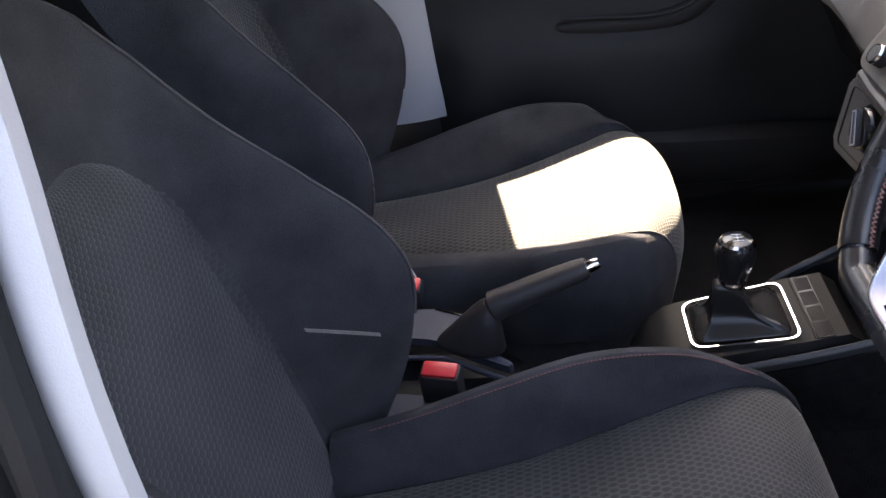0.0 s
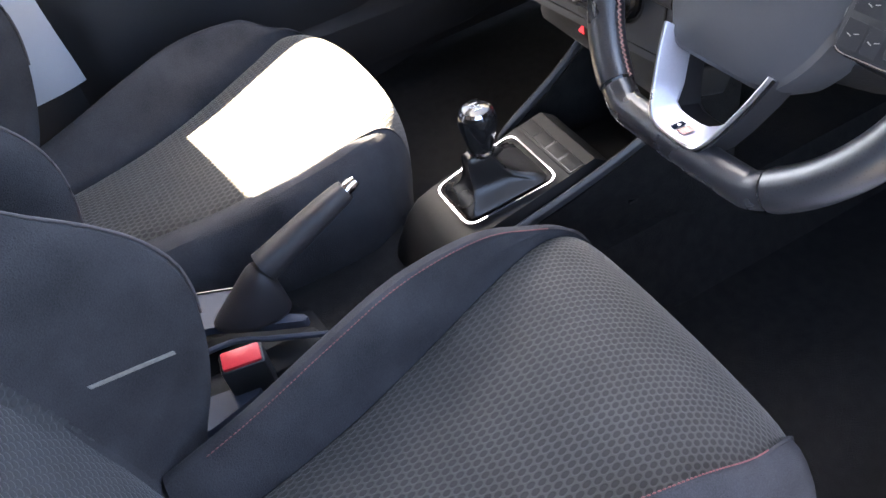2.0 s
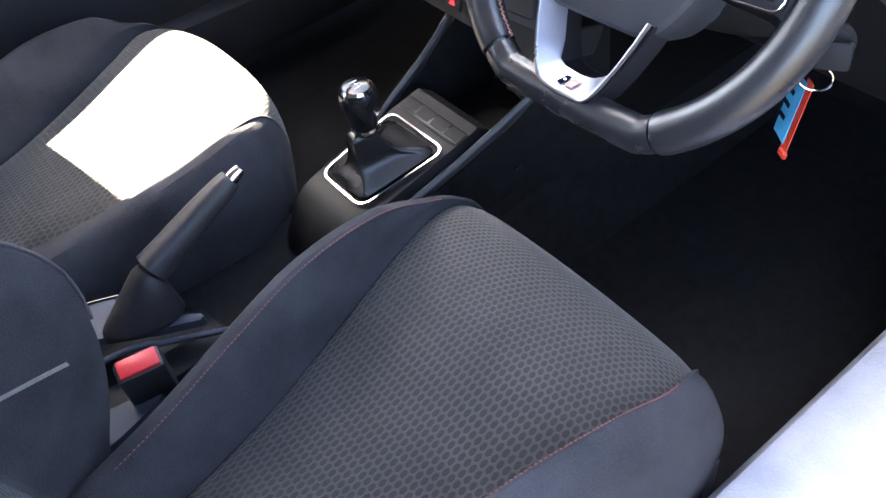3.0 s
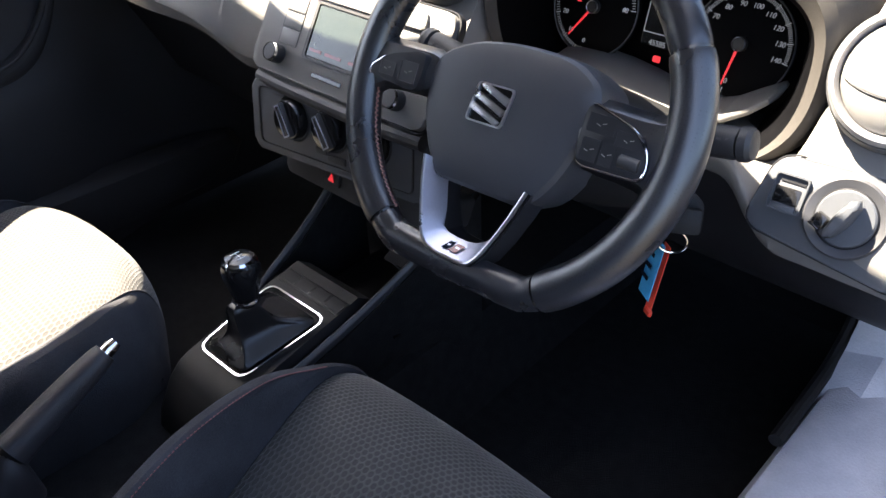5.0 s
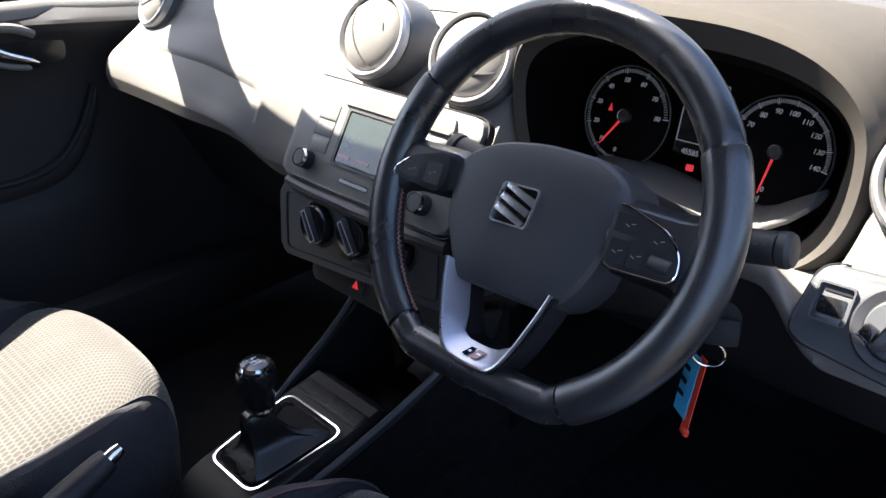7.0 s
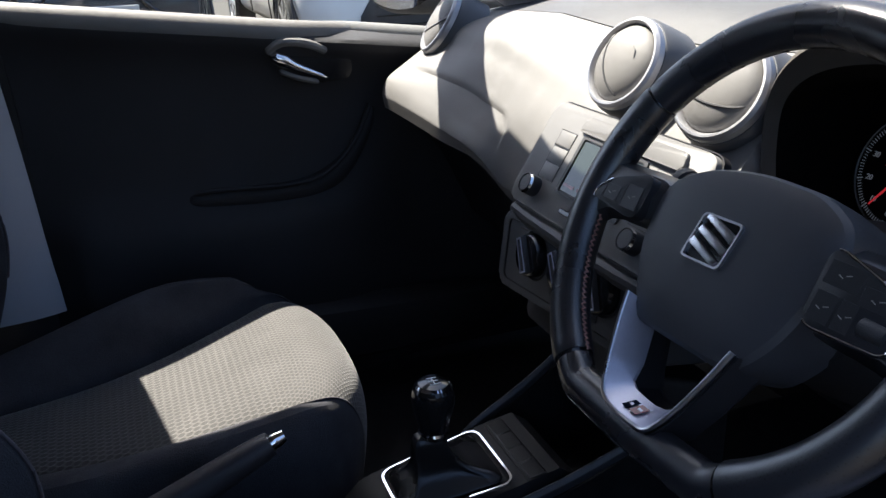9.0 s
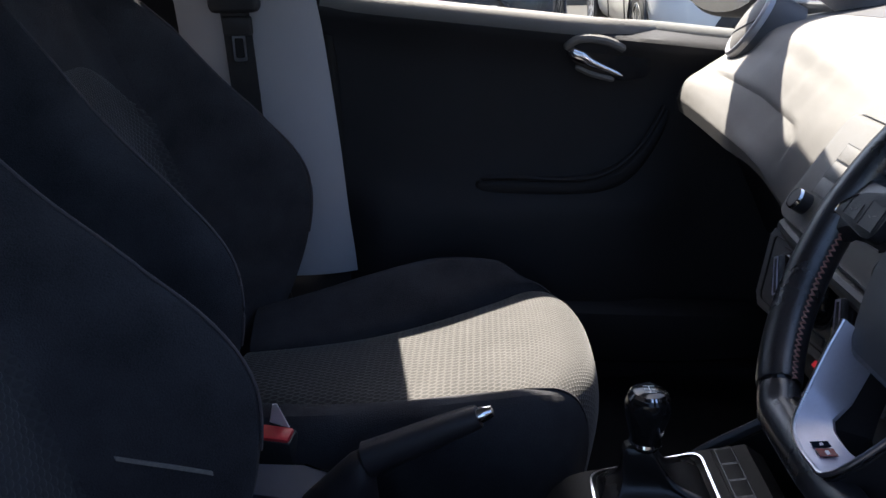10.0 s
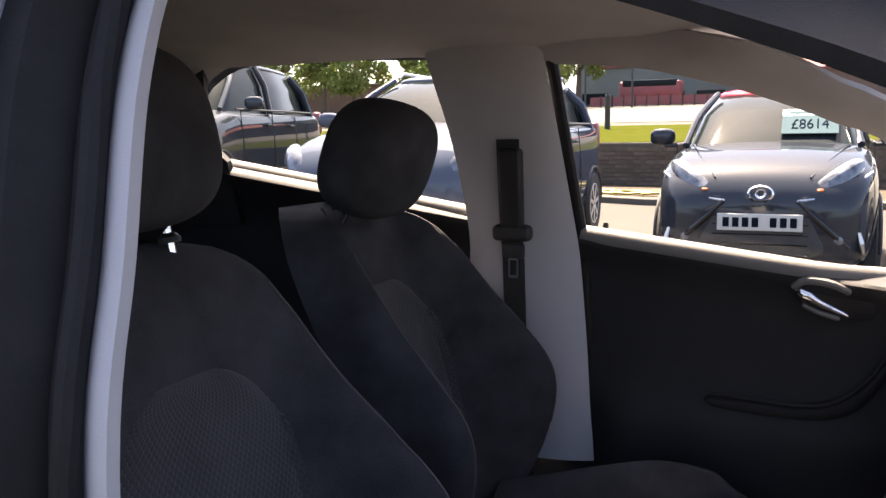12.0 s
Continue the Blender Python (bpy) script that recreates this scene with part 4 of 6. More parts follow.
clim = thing("climate_panel", "dark climate control panel with three rotary knobs", "climate control", at=Matrix.Translation((SX, 0.463, 0.7275)) @ pose(0, 0, 0, 80, 0, 3) @ pose(0, 0, 0, 0, 0, 4))
part("fascia", plate(rounded([(-0.156, -0.050), (0.150, -0.056), (0.150, 0.046), (-0.156, 0.046)], 0.012), 0.10, Matrix.Translation((0, 0, -0.10)), 0.005), M_STACK, clim, "dark grey fascia")
part("inset", frame_loop(rounded([(-0.142, -0.040), (0.138, -0.046), (0.138, 0.038), (-0.142, 0.038)], 0.010), 0.0025, 0.0015), M_CONSOLE, clim, "fine moulded line")
for x, turn in ((-0.072, 26), (0.0, 30), (0.072, 22)):
    part("knob_well", lathe([(0.0305, 0.0002), (0.0320, 0.0016), (0.0300, 0.0030), (0.0278, 0.0004)], 36, Matrix.Translation((x, 0.006, 0)), hollow=True), M_PLASTIC, clim, "dark ring round the knob")
    k = part("knob", lathe([(0.027, 0), (0.0265, 0.010), (0.0245, 0.014), (0.0225, 0.0145)], 32, Matrix.Translation((x, 0.006, 0))), M_GLOSS, clim, "gloss black rotary knob")
    part("grip", box(0.013, 0.046, 0.011, 0.002, 2, Matrix.Translation((x, 0.006, 0.0155)) @ pose(0, 0, 0, 0, 0, turn)), M_PLASTIC, k)
    part("pointer", frame_loop([(-0.0052, -0.0215), (0.0052, -0.0215), (0.0040, 0.0215), (-0.0040, 0.0215)], 0.0020, 0.0016, Matrix.Translation((x, 0.006, 0.0208)) @ pose(0, 0, 0, 0, 0, turn)), M_SPOKE, k, "silver outline pointer")
    part("scale", box(0.026, 0.0016, 0.0006, 0, 1, Matrix.Translation((x - 0.026, 0.031, 0.0004))), M_PIPE, clim, "small pale marks")
for x, y, w in ((-0.020, -0.026, 0.020), (0.008, -0.033, 0.032), (0.052, -0.030, 0.026)):
    part("button", box(w, 0.0095, 0.0035, 0.0015, 2, Matrix.Translation((x, y, 0.0012))), M_PLASTIC, clim, "small black push button")
lower = thing("switch_strip", "black switch strip with a red hazard button", "switch panel", at=Matrix.Translation((SX, 0.484, 0.641)) @ pose(0, 0, 0, 72, 0, 0))
part("strip", plate(rounded([(-0.135, -0.022), (0.135, -0.022), (0.14, 0.022), (-0.14, 0.022)], 0.008), 0.09, Matrix.Translation((0, 0, -0.09)), 0.004), M_PLASTIC, lower)
hz = part("hazard_button", box(0.030, 0.022, 0.006, 0.002, 2, Matrix.Translation((-0.036, 0.0, 0.001))), M_PLASTIC, lower)
part("triangle", plate([(-0.006, -0.005), (0.006, -0.005), (0.0, 0.006)], 0.001, Matrix.Translation((-0.036, 0.0, 0.0042))), M_LIT_RED, hz, "red warning triangle")

# instrument cluster under its hood
clu = thing("instrument_cluster", "instrument cluster with two round dials under a grey hood", "instrument cluster")
HX, HW = 0.374, 0.180


def hood_arch(y, w, top, bot, cx=0.380, n=36):
    """An arch, open below: wide and low, its feet drawn in a little."""
    pts = []
    for k in range(n + 1):
        a = radians(-58 + 296 * k / n)
        c, q = math.cos(a), math.sin(a)
        pts.append((cx + w * math.copysign(abs(c) ** 0.75, c), y, 0.915 + (top * q ** 0.8 if q > 0 else bot * (-q) ** 0.8)))
    return pts


arch_out = [hood_arch(0.592, 0.194, 0.104, -0.140), hood_arch(0.600, 0.202, 0.114, -0.150), hood_arch(0.625, 0.207, 0.119, -0.155), hood_arch(0.68, 0.208, 0.114, -0.155), hood_arch(0.78, 0.204, 0.098, -0.15), hood_arch(0.92, 0.19, 0.07, -0.14), hood_arch(1.02, 0.15, 0.04, -0.14)]
arch_in = [hood_arch(0.712, 0.160, 0.060, -0.155, 0.364), hood_arch(0.66, 0.166, 0.060, -0.155, 0.368), hood_arch(0.618, 0.174, 0.060, -0.150, 0.374), hood_arch(0.600, 0.182, 0.078, -0.145, 0.380), hood_arch(0.592, 0.194, 0.104, -0.140)]
part("hood", loft(arch_out, cap=False, closed=False), M_HOOD, clu, "grey grained hood", level=1)
part("hood_lip", loft(arch_in[3:], cap=False, closed=False), M_HOOD, clu, "grained front lip", level=1)
# Dial black inside the hood stands in for the shade there.
part("hood_lining", loft(arch_in[:4], cap=False, closed=False), M_DIAL, clu, "hood inside, coloured black for its shade", level=1)
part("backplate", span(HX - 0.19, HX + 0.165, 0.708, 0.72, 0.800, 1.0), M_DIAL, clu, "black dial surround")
part("dial_sill", loft([[(x, 0.700, z + 0.004), (x, 0.660, z), (x, 0.635, z - 0.008), (x, 0.630, z - 0.020), (x, 0.700, z - 0.022)] for x, z in ((0.235, 0.828), (0.30, 0.834), (0.36, 0.827), (0.415, 0.812), (0.47, 0.822), (0.525, 0.868))]), M_DASH, clu, "grey sill under the dials", level=1)
DT = Matrix.Translation((0, 0.690, 0.877)) @ pose(0, 0, 0, 74, 0, 0)


def word(name, text, size, m, material, parent, label="", depth=0.0004, shear=0.0):
    cu = bpy.data.curves.new(name, "FONT")
    cu.body, cu.size, cu.align_x, cu.align_y, cu.extrude, cu.shear = text, size, "CENTER", "CENTER", depth, shear
    tmp = bpy.data.objects.new(name, cu)
    scene.collection.objects.link(tmp)
    me = bpy.data.meshes.new_from_object(tmp.evaluated_get(bpy.context.evaluated_depsgraph_get()))
    bpy.data.objects.remove(tmp)
    bpy.data.curves.remove(cu)
    me.transform(m)
    me.materials.clear()
    me.materials.append(material)
    ob = new(name, me)
    ob.parent = parent
    return tagged(ob, label) if label else ob


def dial(x, numbers, a0, a1, needle, r=0.057):
    m = Matrix.Translation((x, 0, 0)) @ DT
    d = part("dial", lathe([(r, -0.006), (r, 0.0), (r - 0.002, 0.0008)], 48, m), M_DIAL, clu, "black dial with white figures")
    part("bezel", lathe([(r - 0.0014, 0.0009), (r - 0.0004, 0.0022), (r + 0.0005, 0.0009)], 56, m, hollow=True), M_STACK, d, "thin grey ring")
    bm = bmesh.new()
    n = (len(numbers) - 1) * 10
    for k in range(n + 1):
        a = radians(a0 + (a1 - a0) * k / n)
        ln = 0.0065 if k % 10 == 0 else 0.004
        tick = box(0.0011 if k % 10 == 0 else 0.0006, ln, 0.0005, 0, 1, m @ Matrix.Translation((math.sin(a) * (r - 0.006), math.cos(a) * (r - 0.006), 0.0012)) @ pose(0, 0, 0, 0, 0, -math.degrees(a)))
        tmp = bpy.data.meshes.new("tick")
        tick.to_mesh(tmp)
        tick.free()
        bm.from_mesh(tmp)
        bpy.data.meshes.remove(tmp)
    tagged(part("scale", bm, M_LIT_WHITE, d, "white scale marks", smooth=False), kind="stuff")
    for k, t in enumerate(numbers):
        a = radians(a0 + (a1 - a0) * k / (len(numbers) - 1))
        word("figure", t, 0.0076, m @ Matrix.Translation((math.sin(a) * (r - 0.0165), math.cos(a) * (r - 0.0165), 0.0013)), M_LIT_WHITE, d, shear=0.15)
    a = radians(needle)
    part("needle", loft([[(-0.0012, 0.006, 0.004), (0.0012, 0.006, 0.004), (0.0012, 0.006, 0.006), (-0.0012, 0.006, 0.006)], [(-0.0006, r - 0.012, 0.004), (0.0006, r - 0.012, 0.004), (0.0006, r - 0.012, 0.005), (-0.0006, r - 0.012, 0.005)]]), M_LIT_RED, d, "red needle").data.transform(m @ pose(0, 0, 0, 0, 0, -needle))
    part("hub", lathe([(0.0078, 0.001), (0.0078, 0.007), (0.006, 0.008)], 24, m), M_PLASTIC, d)
    part("hub_ring", lathe([(0.0066, 0.0079), (0.0072, 0.0086), (0.0078, 0.0072)], 24, m, hollow=True), M_SATIN, d)
    return d


dial(0.273, ["0", "10", "20", "30", "40", "50", "60", "70", "80"], -172, 84, -145)
dial(0.455, ["0", "20", "40", "50", "60", "70", "80", "90", "100", "110", "120", "130", "140"], -172, 100, -170)
disp = part("display", box(0.050, 0.075, 0.002, 0.002, 1, Matrix.Translation((0.366, 0.0, 0.0)) @ DT @ Matrix.Translation((0, 0.012, 0.0))), M_GLOSS, clu, "black trip display")
part("display_edge", frame_loop([(-0.024, -0.030), (0.024, -0.030), (0.024, 0.036), (-0.024, 0.036)], 0.0012, 0.001, Matrix.Translation((0.366, 0, 0)) @ DT @ Matrix.Translation((0, 0.018, 0.0012))), M_LIT_WHITE, disp, "thin white outline")
word("odometer", "45585", 0.0085, Matrix.Translation((0.366, 0, 0)) @ DT @ Matrix.Translation((-0.004, -0.022, 0.0016)), M_LIT_WHITE, disp, "white odometer reading")
part("warning_lamp", box(0.009, 0.007, 0.001, 0.001, 1, Matrix.Translation((0.366, 0, 0)) @ DT @ Matrix.Translation((0.0, -0.038, 0.0014))), M_LIT_RED, disp, "red warning lamp")
part("dial_triangle", plate([(-0.003, -0.004), (0.003, -0.004), (0.0, 0.005)], 0.0008, Matrix.Translation((0.273 - 0.022, 0, 0)) @ DT @ Matrix.Translation((0, 0.006, 0.0012))), M_LIT_RED, disp, "red warning triangle")

# light switch and blank button beside the column
lsw = thing("light_switch", "round headlamp switch in a moulded dash panel", "switch", at=Matrix.Translation((0.616, 0.551, 0.805)) @ pose(0, 0, 0, 64, 0, 3))
part("panel", plate(rounded([(-0.064, -0.030), (0.085, -0.050), (0.085, 0.045), (-0.050, 0.040)], 0.018), 0.026, Matrix.Translation((0, 0, -0.022)), 0.003), M_STACK, lsw, "grey moulded panel")
part("panel_joint", frame_loop(rounded([(-0.066, -0.032), (0.087, -0.052), (0.087, 0.047), (-0.052, 0.042)], 0.02), 0.0016, 0.004, Matrix.Translation((0, 0, -0.004))), M_CONSOLE, lsw, "thin dark joint round the panel")
part("bezel", lathe([(0.036, 0.000), (0.036, 0.006), (0.034, 0.008), (0.026, 0.005)], 40, Matrix.Translation((0.022, 0.002, 0.002)), hollow=True), M_PAD, lsw, "dark round bezel")
kn = part("knob", lathe([(0.0255, 0.002), (0.0252, 0.008), (0.0235, 0.0095), (0.002, 0.0098)], 36, Matrix.Translation((0.022, 0.002, 0.002))), M_STACK, lsw, "rotary knob")
part("knob_gap", lathe([(0.0256, 0.004), (0.0265, 0.0062), (0.0256, 0.0075)], 40, Matrix.Translation((0.022, 0.002, 0.002)), hollow=True), M_CONSOLE, kn, "fine dark ring")
KG = Matrix.Translation((0.022, 0.002, 0.0115)) @ pose(0, 0, 0, 0, 0, -24)
part("grip", loft([[tuple(KG @ Vector(p)) for p in ((-w, -0.024 * k, z), (w, -0.024 * k, z), (w, 0.024 * k, z), (-w, 0.024 * k, z))] for w, k, z in ((0.0090, 1.0, -0.002), (0.0082, 1.0, 0.010), (0.0068, 0.97, 0.019), (0.0045, 0.90, 0.0225))]), M_STACK, kn, "tall pale grip wing", level=1)
part("push", box(0.013, 0.013, 0.012, 0.0025, 2, KG @ Matrix.Translation((-0.0135, -0.014, 0.003))), M_GLOSS, kn, "small dark push button")
part("push_edge", box(0.012, 0.0012, 0.0012, 0, 1, KG @ Matrix.Translation((-0.0135, -0.0203, 0.0088))), M_CHROME, kn, "bright edge")
bt = part("button", box(0.024, 0.016, 0.005, 0.002, 2, Matrix.Translation((-0.032, 0.005, 0.0025))), M_GLOSS, lsw, "square black button")
part("button_frame", frame_loop(rounded([(-0.0155, -0.0160), (0.0155, -0.0160), (0.0165, 0.0190), (-0.0145, 0.0190)], 0.004), 0.0022, 0.0035, Matrix.Translation((-0.032, 0.006, 0.0042))), M_STACK, bt, "raised button frame")
part("button_lip", box(0.022, 0.007, 0.004, 0.0015, 2, Matrix.Translation((-0.032, -0.0065, 0.005))), M_STACK, bt, "lower finger lip")
part("dimmer_slot", box(0.022, 0.0020, 0.001, 0, 1, Matrix.Translation((-0.030, 0.018, 0.0045))), M_CONSOLE, lsw, "fine dark slot")


# column and stalks
col = thing("steering_column", "dark steering column shroud with two control stalks", "steering column")
WC, WT = Vector((0.3656, 0.4140, 0.8842)), radians(29.5)
WM = Matrix.Translation(WC) @ Matrix.Rotation(radians(1.1), 4, "Z") @ Matrix.Rotation(radians(90) - WT, 4, "X") @ Matrix.Rotation(radians(1.0), 4, "Z")     # local x right, y up the wheel, z to the driver
part("shroud", loft([[(w * math.copysign(abs(math.cos(a)) ** 0.8, math.cos(a)), -0.012 + 0.5 * w * math.sin(a), z) for a in np.linspace(0, 2 * math.pi, 28, endpoint=False)] for z, w in ((-0.040, 0.075), (-0.050, 0.098), (-0.075, 0.116), (-0.13, 0.124), (-0.24, 0.12))]), M_RUBBER, col, "black shroud").data.transform(WM)
for s, nm in ((1, "lamp"), (-1, "wiper")):
    e_ = 0.028 if s > 0 else 0.037
    path = [(s * 0.08, e_ * 0.4, -0.10), (s * 0.12, e_ * 0.62, -0.106), (s * 0.152, e_ * 0.85, -0.104), (s * 0.182, e_, -0.100)]
    st = part("stalk", tube(smooth_path(path, 6), [0.009] * 6 + [0.011, 0.0135] + [0.015] * 10 + [0.014], 16, flat=0.95), M_PLASTIC, col, "black control stalk")
    st.data.transform(WM)
    part("end_cap", tube([WM @ Vector((s * x_, e_ * (1 + (x_ - 0.182) * 6), -0.0998)) for x_ in (0.182, 0.183, 0.190, 0.194, 0.196)], [0.012, 0.0158, 0.0158, 0.0135, 0.008], 18), M_PLASTIC, st, "turning end cap")
    for j in range(3):
        part("stalk_marks", box(0.004, 0.0022, 0.0006, 0, 1, WM @ Matrix.Translation((s * (0.158 + 0.008 * j), e_ * (0.9 + 0.05 * j), -0.0872))), M_PIPE, st, "small pale marks")

# ---------------------------------------------------------------- steering wheel
sw = thing("steering_wheel", "black leather flat-bottomed steering wheel with satin trim", "steering wheel", at=WM)
R = 0.188


def rim_pt(a):
    """The rim's middle line; a in degrees clockwise from the top; the bottom is flattened."""
    r = R - 0.017
    x, y = r * math.sin(radians(a)), r * math.cos(radians(a))
    low = -0.1528
    if y < low:
        y = low + (y - low) * 0.12
    return Vector((x + 0.006 * max(0.0, math.sin(radians(a))), y, 0))


def rim_part(a0, a1, r, material, label, n=40, name="rim"):
    pts = [rim_pt(a0 + (a1 - a0) * k / n) for k in range(n + 1)]
    rings = []
    for i, p in enumerate(pts):
        d = (pts[min(i + 1, n)] - pts[max(i - 1, 0)]).normalized()
        o = Vector((d.y, -d.x, 0))
        e = 0.0008 if i in (0, n) else 0.0
        rings.append([p + (o * math.cos(t) + Vector((0, 0, 1)) * math.sin(t) * 0.92) * (r - e) for t in np.linspace(0, 2 * math.pi, 18, endpoint=False)])
    return part(name, loft(rings), material, sw, label)


M_PERF = mat("perforated_leather", (0.014, 0.014, 0.017), (0.022, 0.022, 0.026), 18, 0.30, bump=0.10, fine=900, spec=0.9)
pt = M_PERF.node_tree
vor = pt.nodes.new("ShaderNodeTexVoronoi")
vor.inputs["Scale"].default_value = 290
vor.inputs["Randomness"].default_value = 0.12
ptc = pt.nodes.new("ShaderNodeTexCoord")
pt.links.new(ptc.outputs["Object"], vor.inputs["Vector"])
hole = pt.nodes.new("ShaderNodeMapRange")
hole.inputs["From Min"].default_value, hole.inputs["From Max"].default_value = 0.15, 0.25
hole.inputs["To Min"].default_value = 0.02
pt.links.new(vor.outputs["Distance"], hole.inputs["Value"])
holes = pt.nodes.new("ShaderNodeMix")
holes.data_type, holes.blend_type = "RGBA", "MULTIPLY"
holes.inputs["Factor"].default_value = 1.0
pb_ = pt.nodes["Principled BSDF"]
pt.links.new(pb_.inputs["Base Color"].links[0].from_socket, holes.inputs["A"])
pt.links.new(hole.outputs["Result"], holes.inputs["B"])
pt.links.new(holes.outputs["Result"], pb_.inputs["Base Color"])
rim_part(-58.3, 60.6, 0.0175, M_LEATHER, "smooth leather upper rim", 50)
rim_part(61.4, 147.1, 0.0188, M_PERF, "perforated leather grip", 44)
rim_part(-144.6, -59.1, 0.0184, M_PERF, "perforated leather grip", 44)
rim_part(147.9, 214.6, 0.0164, M_LEATHER, "smooth leather lower rim", 44)
for a in (-58.7, 61.0, 147.5, 215.0):
    rim_part(a - 0.7, a + 0.7, 0.0170, M_GLOSS, "dark joint in the leather", 2, "joint")
# crossed stitches round the inside of the lower grip
cross = []
for k in range(56):
    a = -(96 + 50 * k / 55)
    p = rim_pt(a)
    cross.append(p - p.normalized() * 0.0186 + Vector((0, 0, 0.0035 if k % 2 else -0.0015)))
part("stitching", dashes(cross, 0.0010, 1, 0), M_THREAD, sw, "pale red crossed stitching")

# airbag pad
pad_out = rounded([(-0.091, 0.026), (-0.052, 0.048), (0.0, 0.057), (0.062, 0.055), (0.092, 0.040), (0.099, 0.016), (0.080, -0.050), (0.056, -0.083), (-0.052, -0.084), (-0.066, -0.066), (-0.087, -0.030)], 0.028, 4)


def scaled(o, k, dy=0.0):
    return [(x * k, y * k + dy) for x, y in o]


pad = part("airbag_pad", loft([[(x, y, z) for x, y in scaled(pad_out, k)] for k, z in ((0.97, -0.055), (1.0, -0.03), (1.0, -0.008), (0.985, 0.002), (0.94, 0.006), (0.80, 0.0095), (0.5, 0.0115), (0.15, 0.012))]), M_PAD, sw, "smooth grey airbag pad")
# plain chrome emblem: a rounded square with slanting bars
em = Matrix.Translation((-0.0055, -0.0035, 0.0105)) @ pose(0, 0, 0, 0, 0, 1) @ Matrix.Diagonal((1.0, 0.97, 1, 1))
emb = part("emblem", frame_loop(rounded([(-0.023, -0.019), (0.018, -0.019), (0.023, 0.019), (-0.018, 0.019)], 0.005), 0.0022, 0.004, em), M_SATIN, pad, "chrome emblem of plain slanting bars")
for k in (-1, 0, 1):
    part("bar", plate([(-0.0175 + 0.0030 * k, 0.0035 + 0.0110 * k), (-0.0145 + 0.0030 * k, 0.0095 + 0.0100 * k), (0.0175 + 0.0030 * k, -0.0020 + 0.0110 * k), (0.0145 + 0.0030 * k, -0.0080 + 0.0100 * k)], 0.0042, em, 0.001), M_SATIN, emb)
part("emblem_ground", plate(rounded([(-0.022, -0.018), (0.017, -0.018), (0.022, 0.018), (-0.017, 0.018)], 0.005), 0.0015, em), M_GLOSS, emb)
# side spokes with button pods
for s in (-1, 1):
    low = -0.036 if s > 0 else -0.019        # the passenger-side spoke is slimmer
    spoke = part("spoke", loft([[(s * x, y0, z0), (s * x, y0, z1), (s * x, y1, z1), (s * x, y1, z0)] for x, y0, y1, z0, z1 in ((0.070, low, 0.036, -0.03, 0.012), (0.11, low, 0.034, -0.028, 0.012), (0.148, low, 0.032, -0.02, 0.0105), (0.160, -0.044, 0.038, -0.016, 0.0125), (0.168, -0.056, 0.048, -0.014, 0.013), (0.180, -0.074, 0.066, -0.010, 0.012))]), M_PERF, sw, "perforated leather side spoke", level=1)
    pod_c = [(s * 0.090, 0.0265), (s * 0.138, 0.0135), (s * 0.156, -0.002), (s * 0.1575, -0.025 if s > 0 else -0.009), (s * 0.092, -0.028 if s > 0 else -0.0155)]
    pod_o = rounded(pod_c, 0.013, 6)
    pod = part("button_pod", plate(pod_o, 0.010, Matrix.Translation((0, 0, 0.0045)), 0.001), M_CONSOLE, spoke, "black button pod")
    keep = [p for p in pod_o if abs(p[0]) > (0.094 if s > 0 else 0.140)]
    keep.sort(key=lambda p: -math.atan2(p[1] + 0.004, abs(p[0]) - 0.115))
    part("trim_line", tube([(x, y, 0.0144) for x, y in keep], 0.0011, 8), M_CHROME, pod, "thin chrome line")
    right_keys = ((0.1080, 0.0095, 0.027, 0.016), (0.1355, 0.0030, 0.024, 0.013), (0.1035, -0.0130, 0.017, 0.020), (0.1205, -0.0130, 0.013, 0.020))
    for bx_, by_, w, h in right_keys if s > 0 else ((0.1080, 0.0020, 0.022, 0.020), (0.1350, 0.0000, 0.020, 0.013)):
        b = part("button", box(w, h, 0.0008, 0.0003, 1, Matrix.Translation((s * bx_, by_, 0.0142))), M_CONSOLE, pod)
        for q_ in (-1, 1):
            part("mark", box(0.0040, 0.0007, 0.0002, 0, 1, Matrix.Translation((s * bx_ + 0.0026 * q_, by_ + 0.0010 * q_, 0.0147)) @ pose(0, 0, 0, 0, 0, 20 * q_)), M_LABEL, b, "small pale symbol")
        if s < 0:
            part("button_edge", frame_loop([(-w / 2, -h / 2), (w / 2, -h / 2), (w / 2, h / 2), (-w / 2, h / 2)], 0.0006, 0.0004, Matrix.Translation((s * bx_, by_, 0.0147))), M_PIPE, b, "thin pale edge")
    if s > 0:
        part("roller", tube([(0.133, -0.0135, 0.0125), (0.151, -0.0140, 0.0125)], 0.0062, 14), M_PLASTIC, pod, "ribbed black roller")
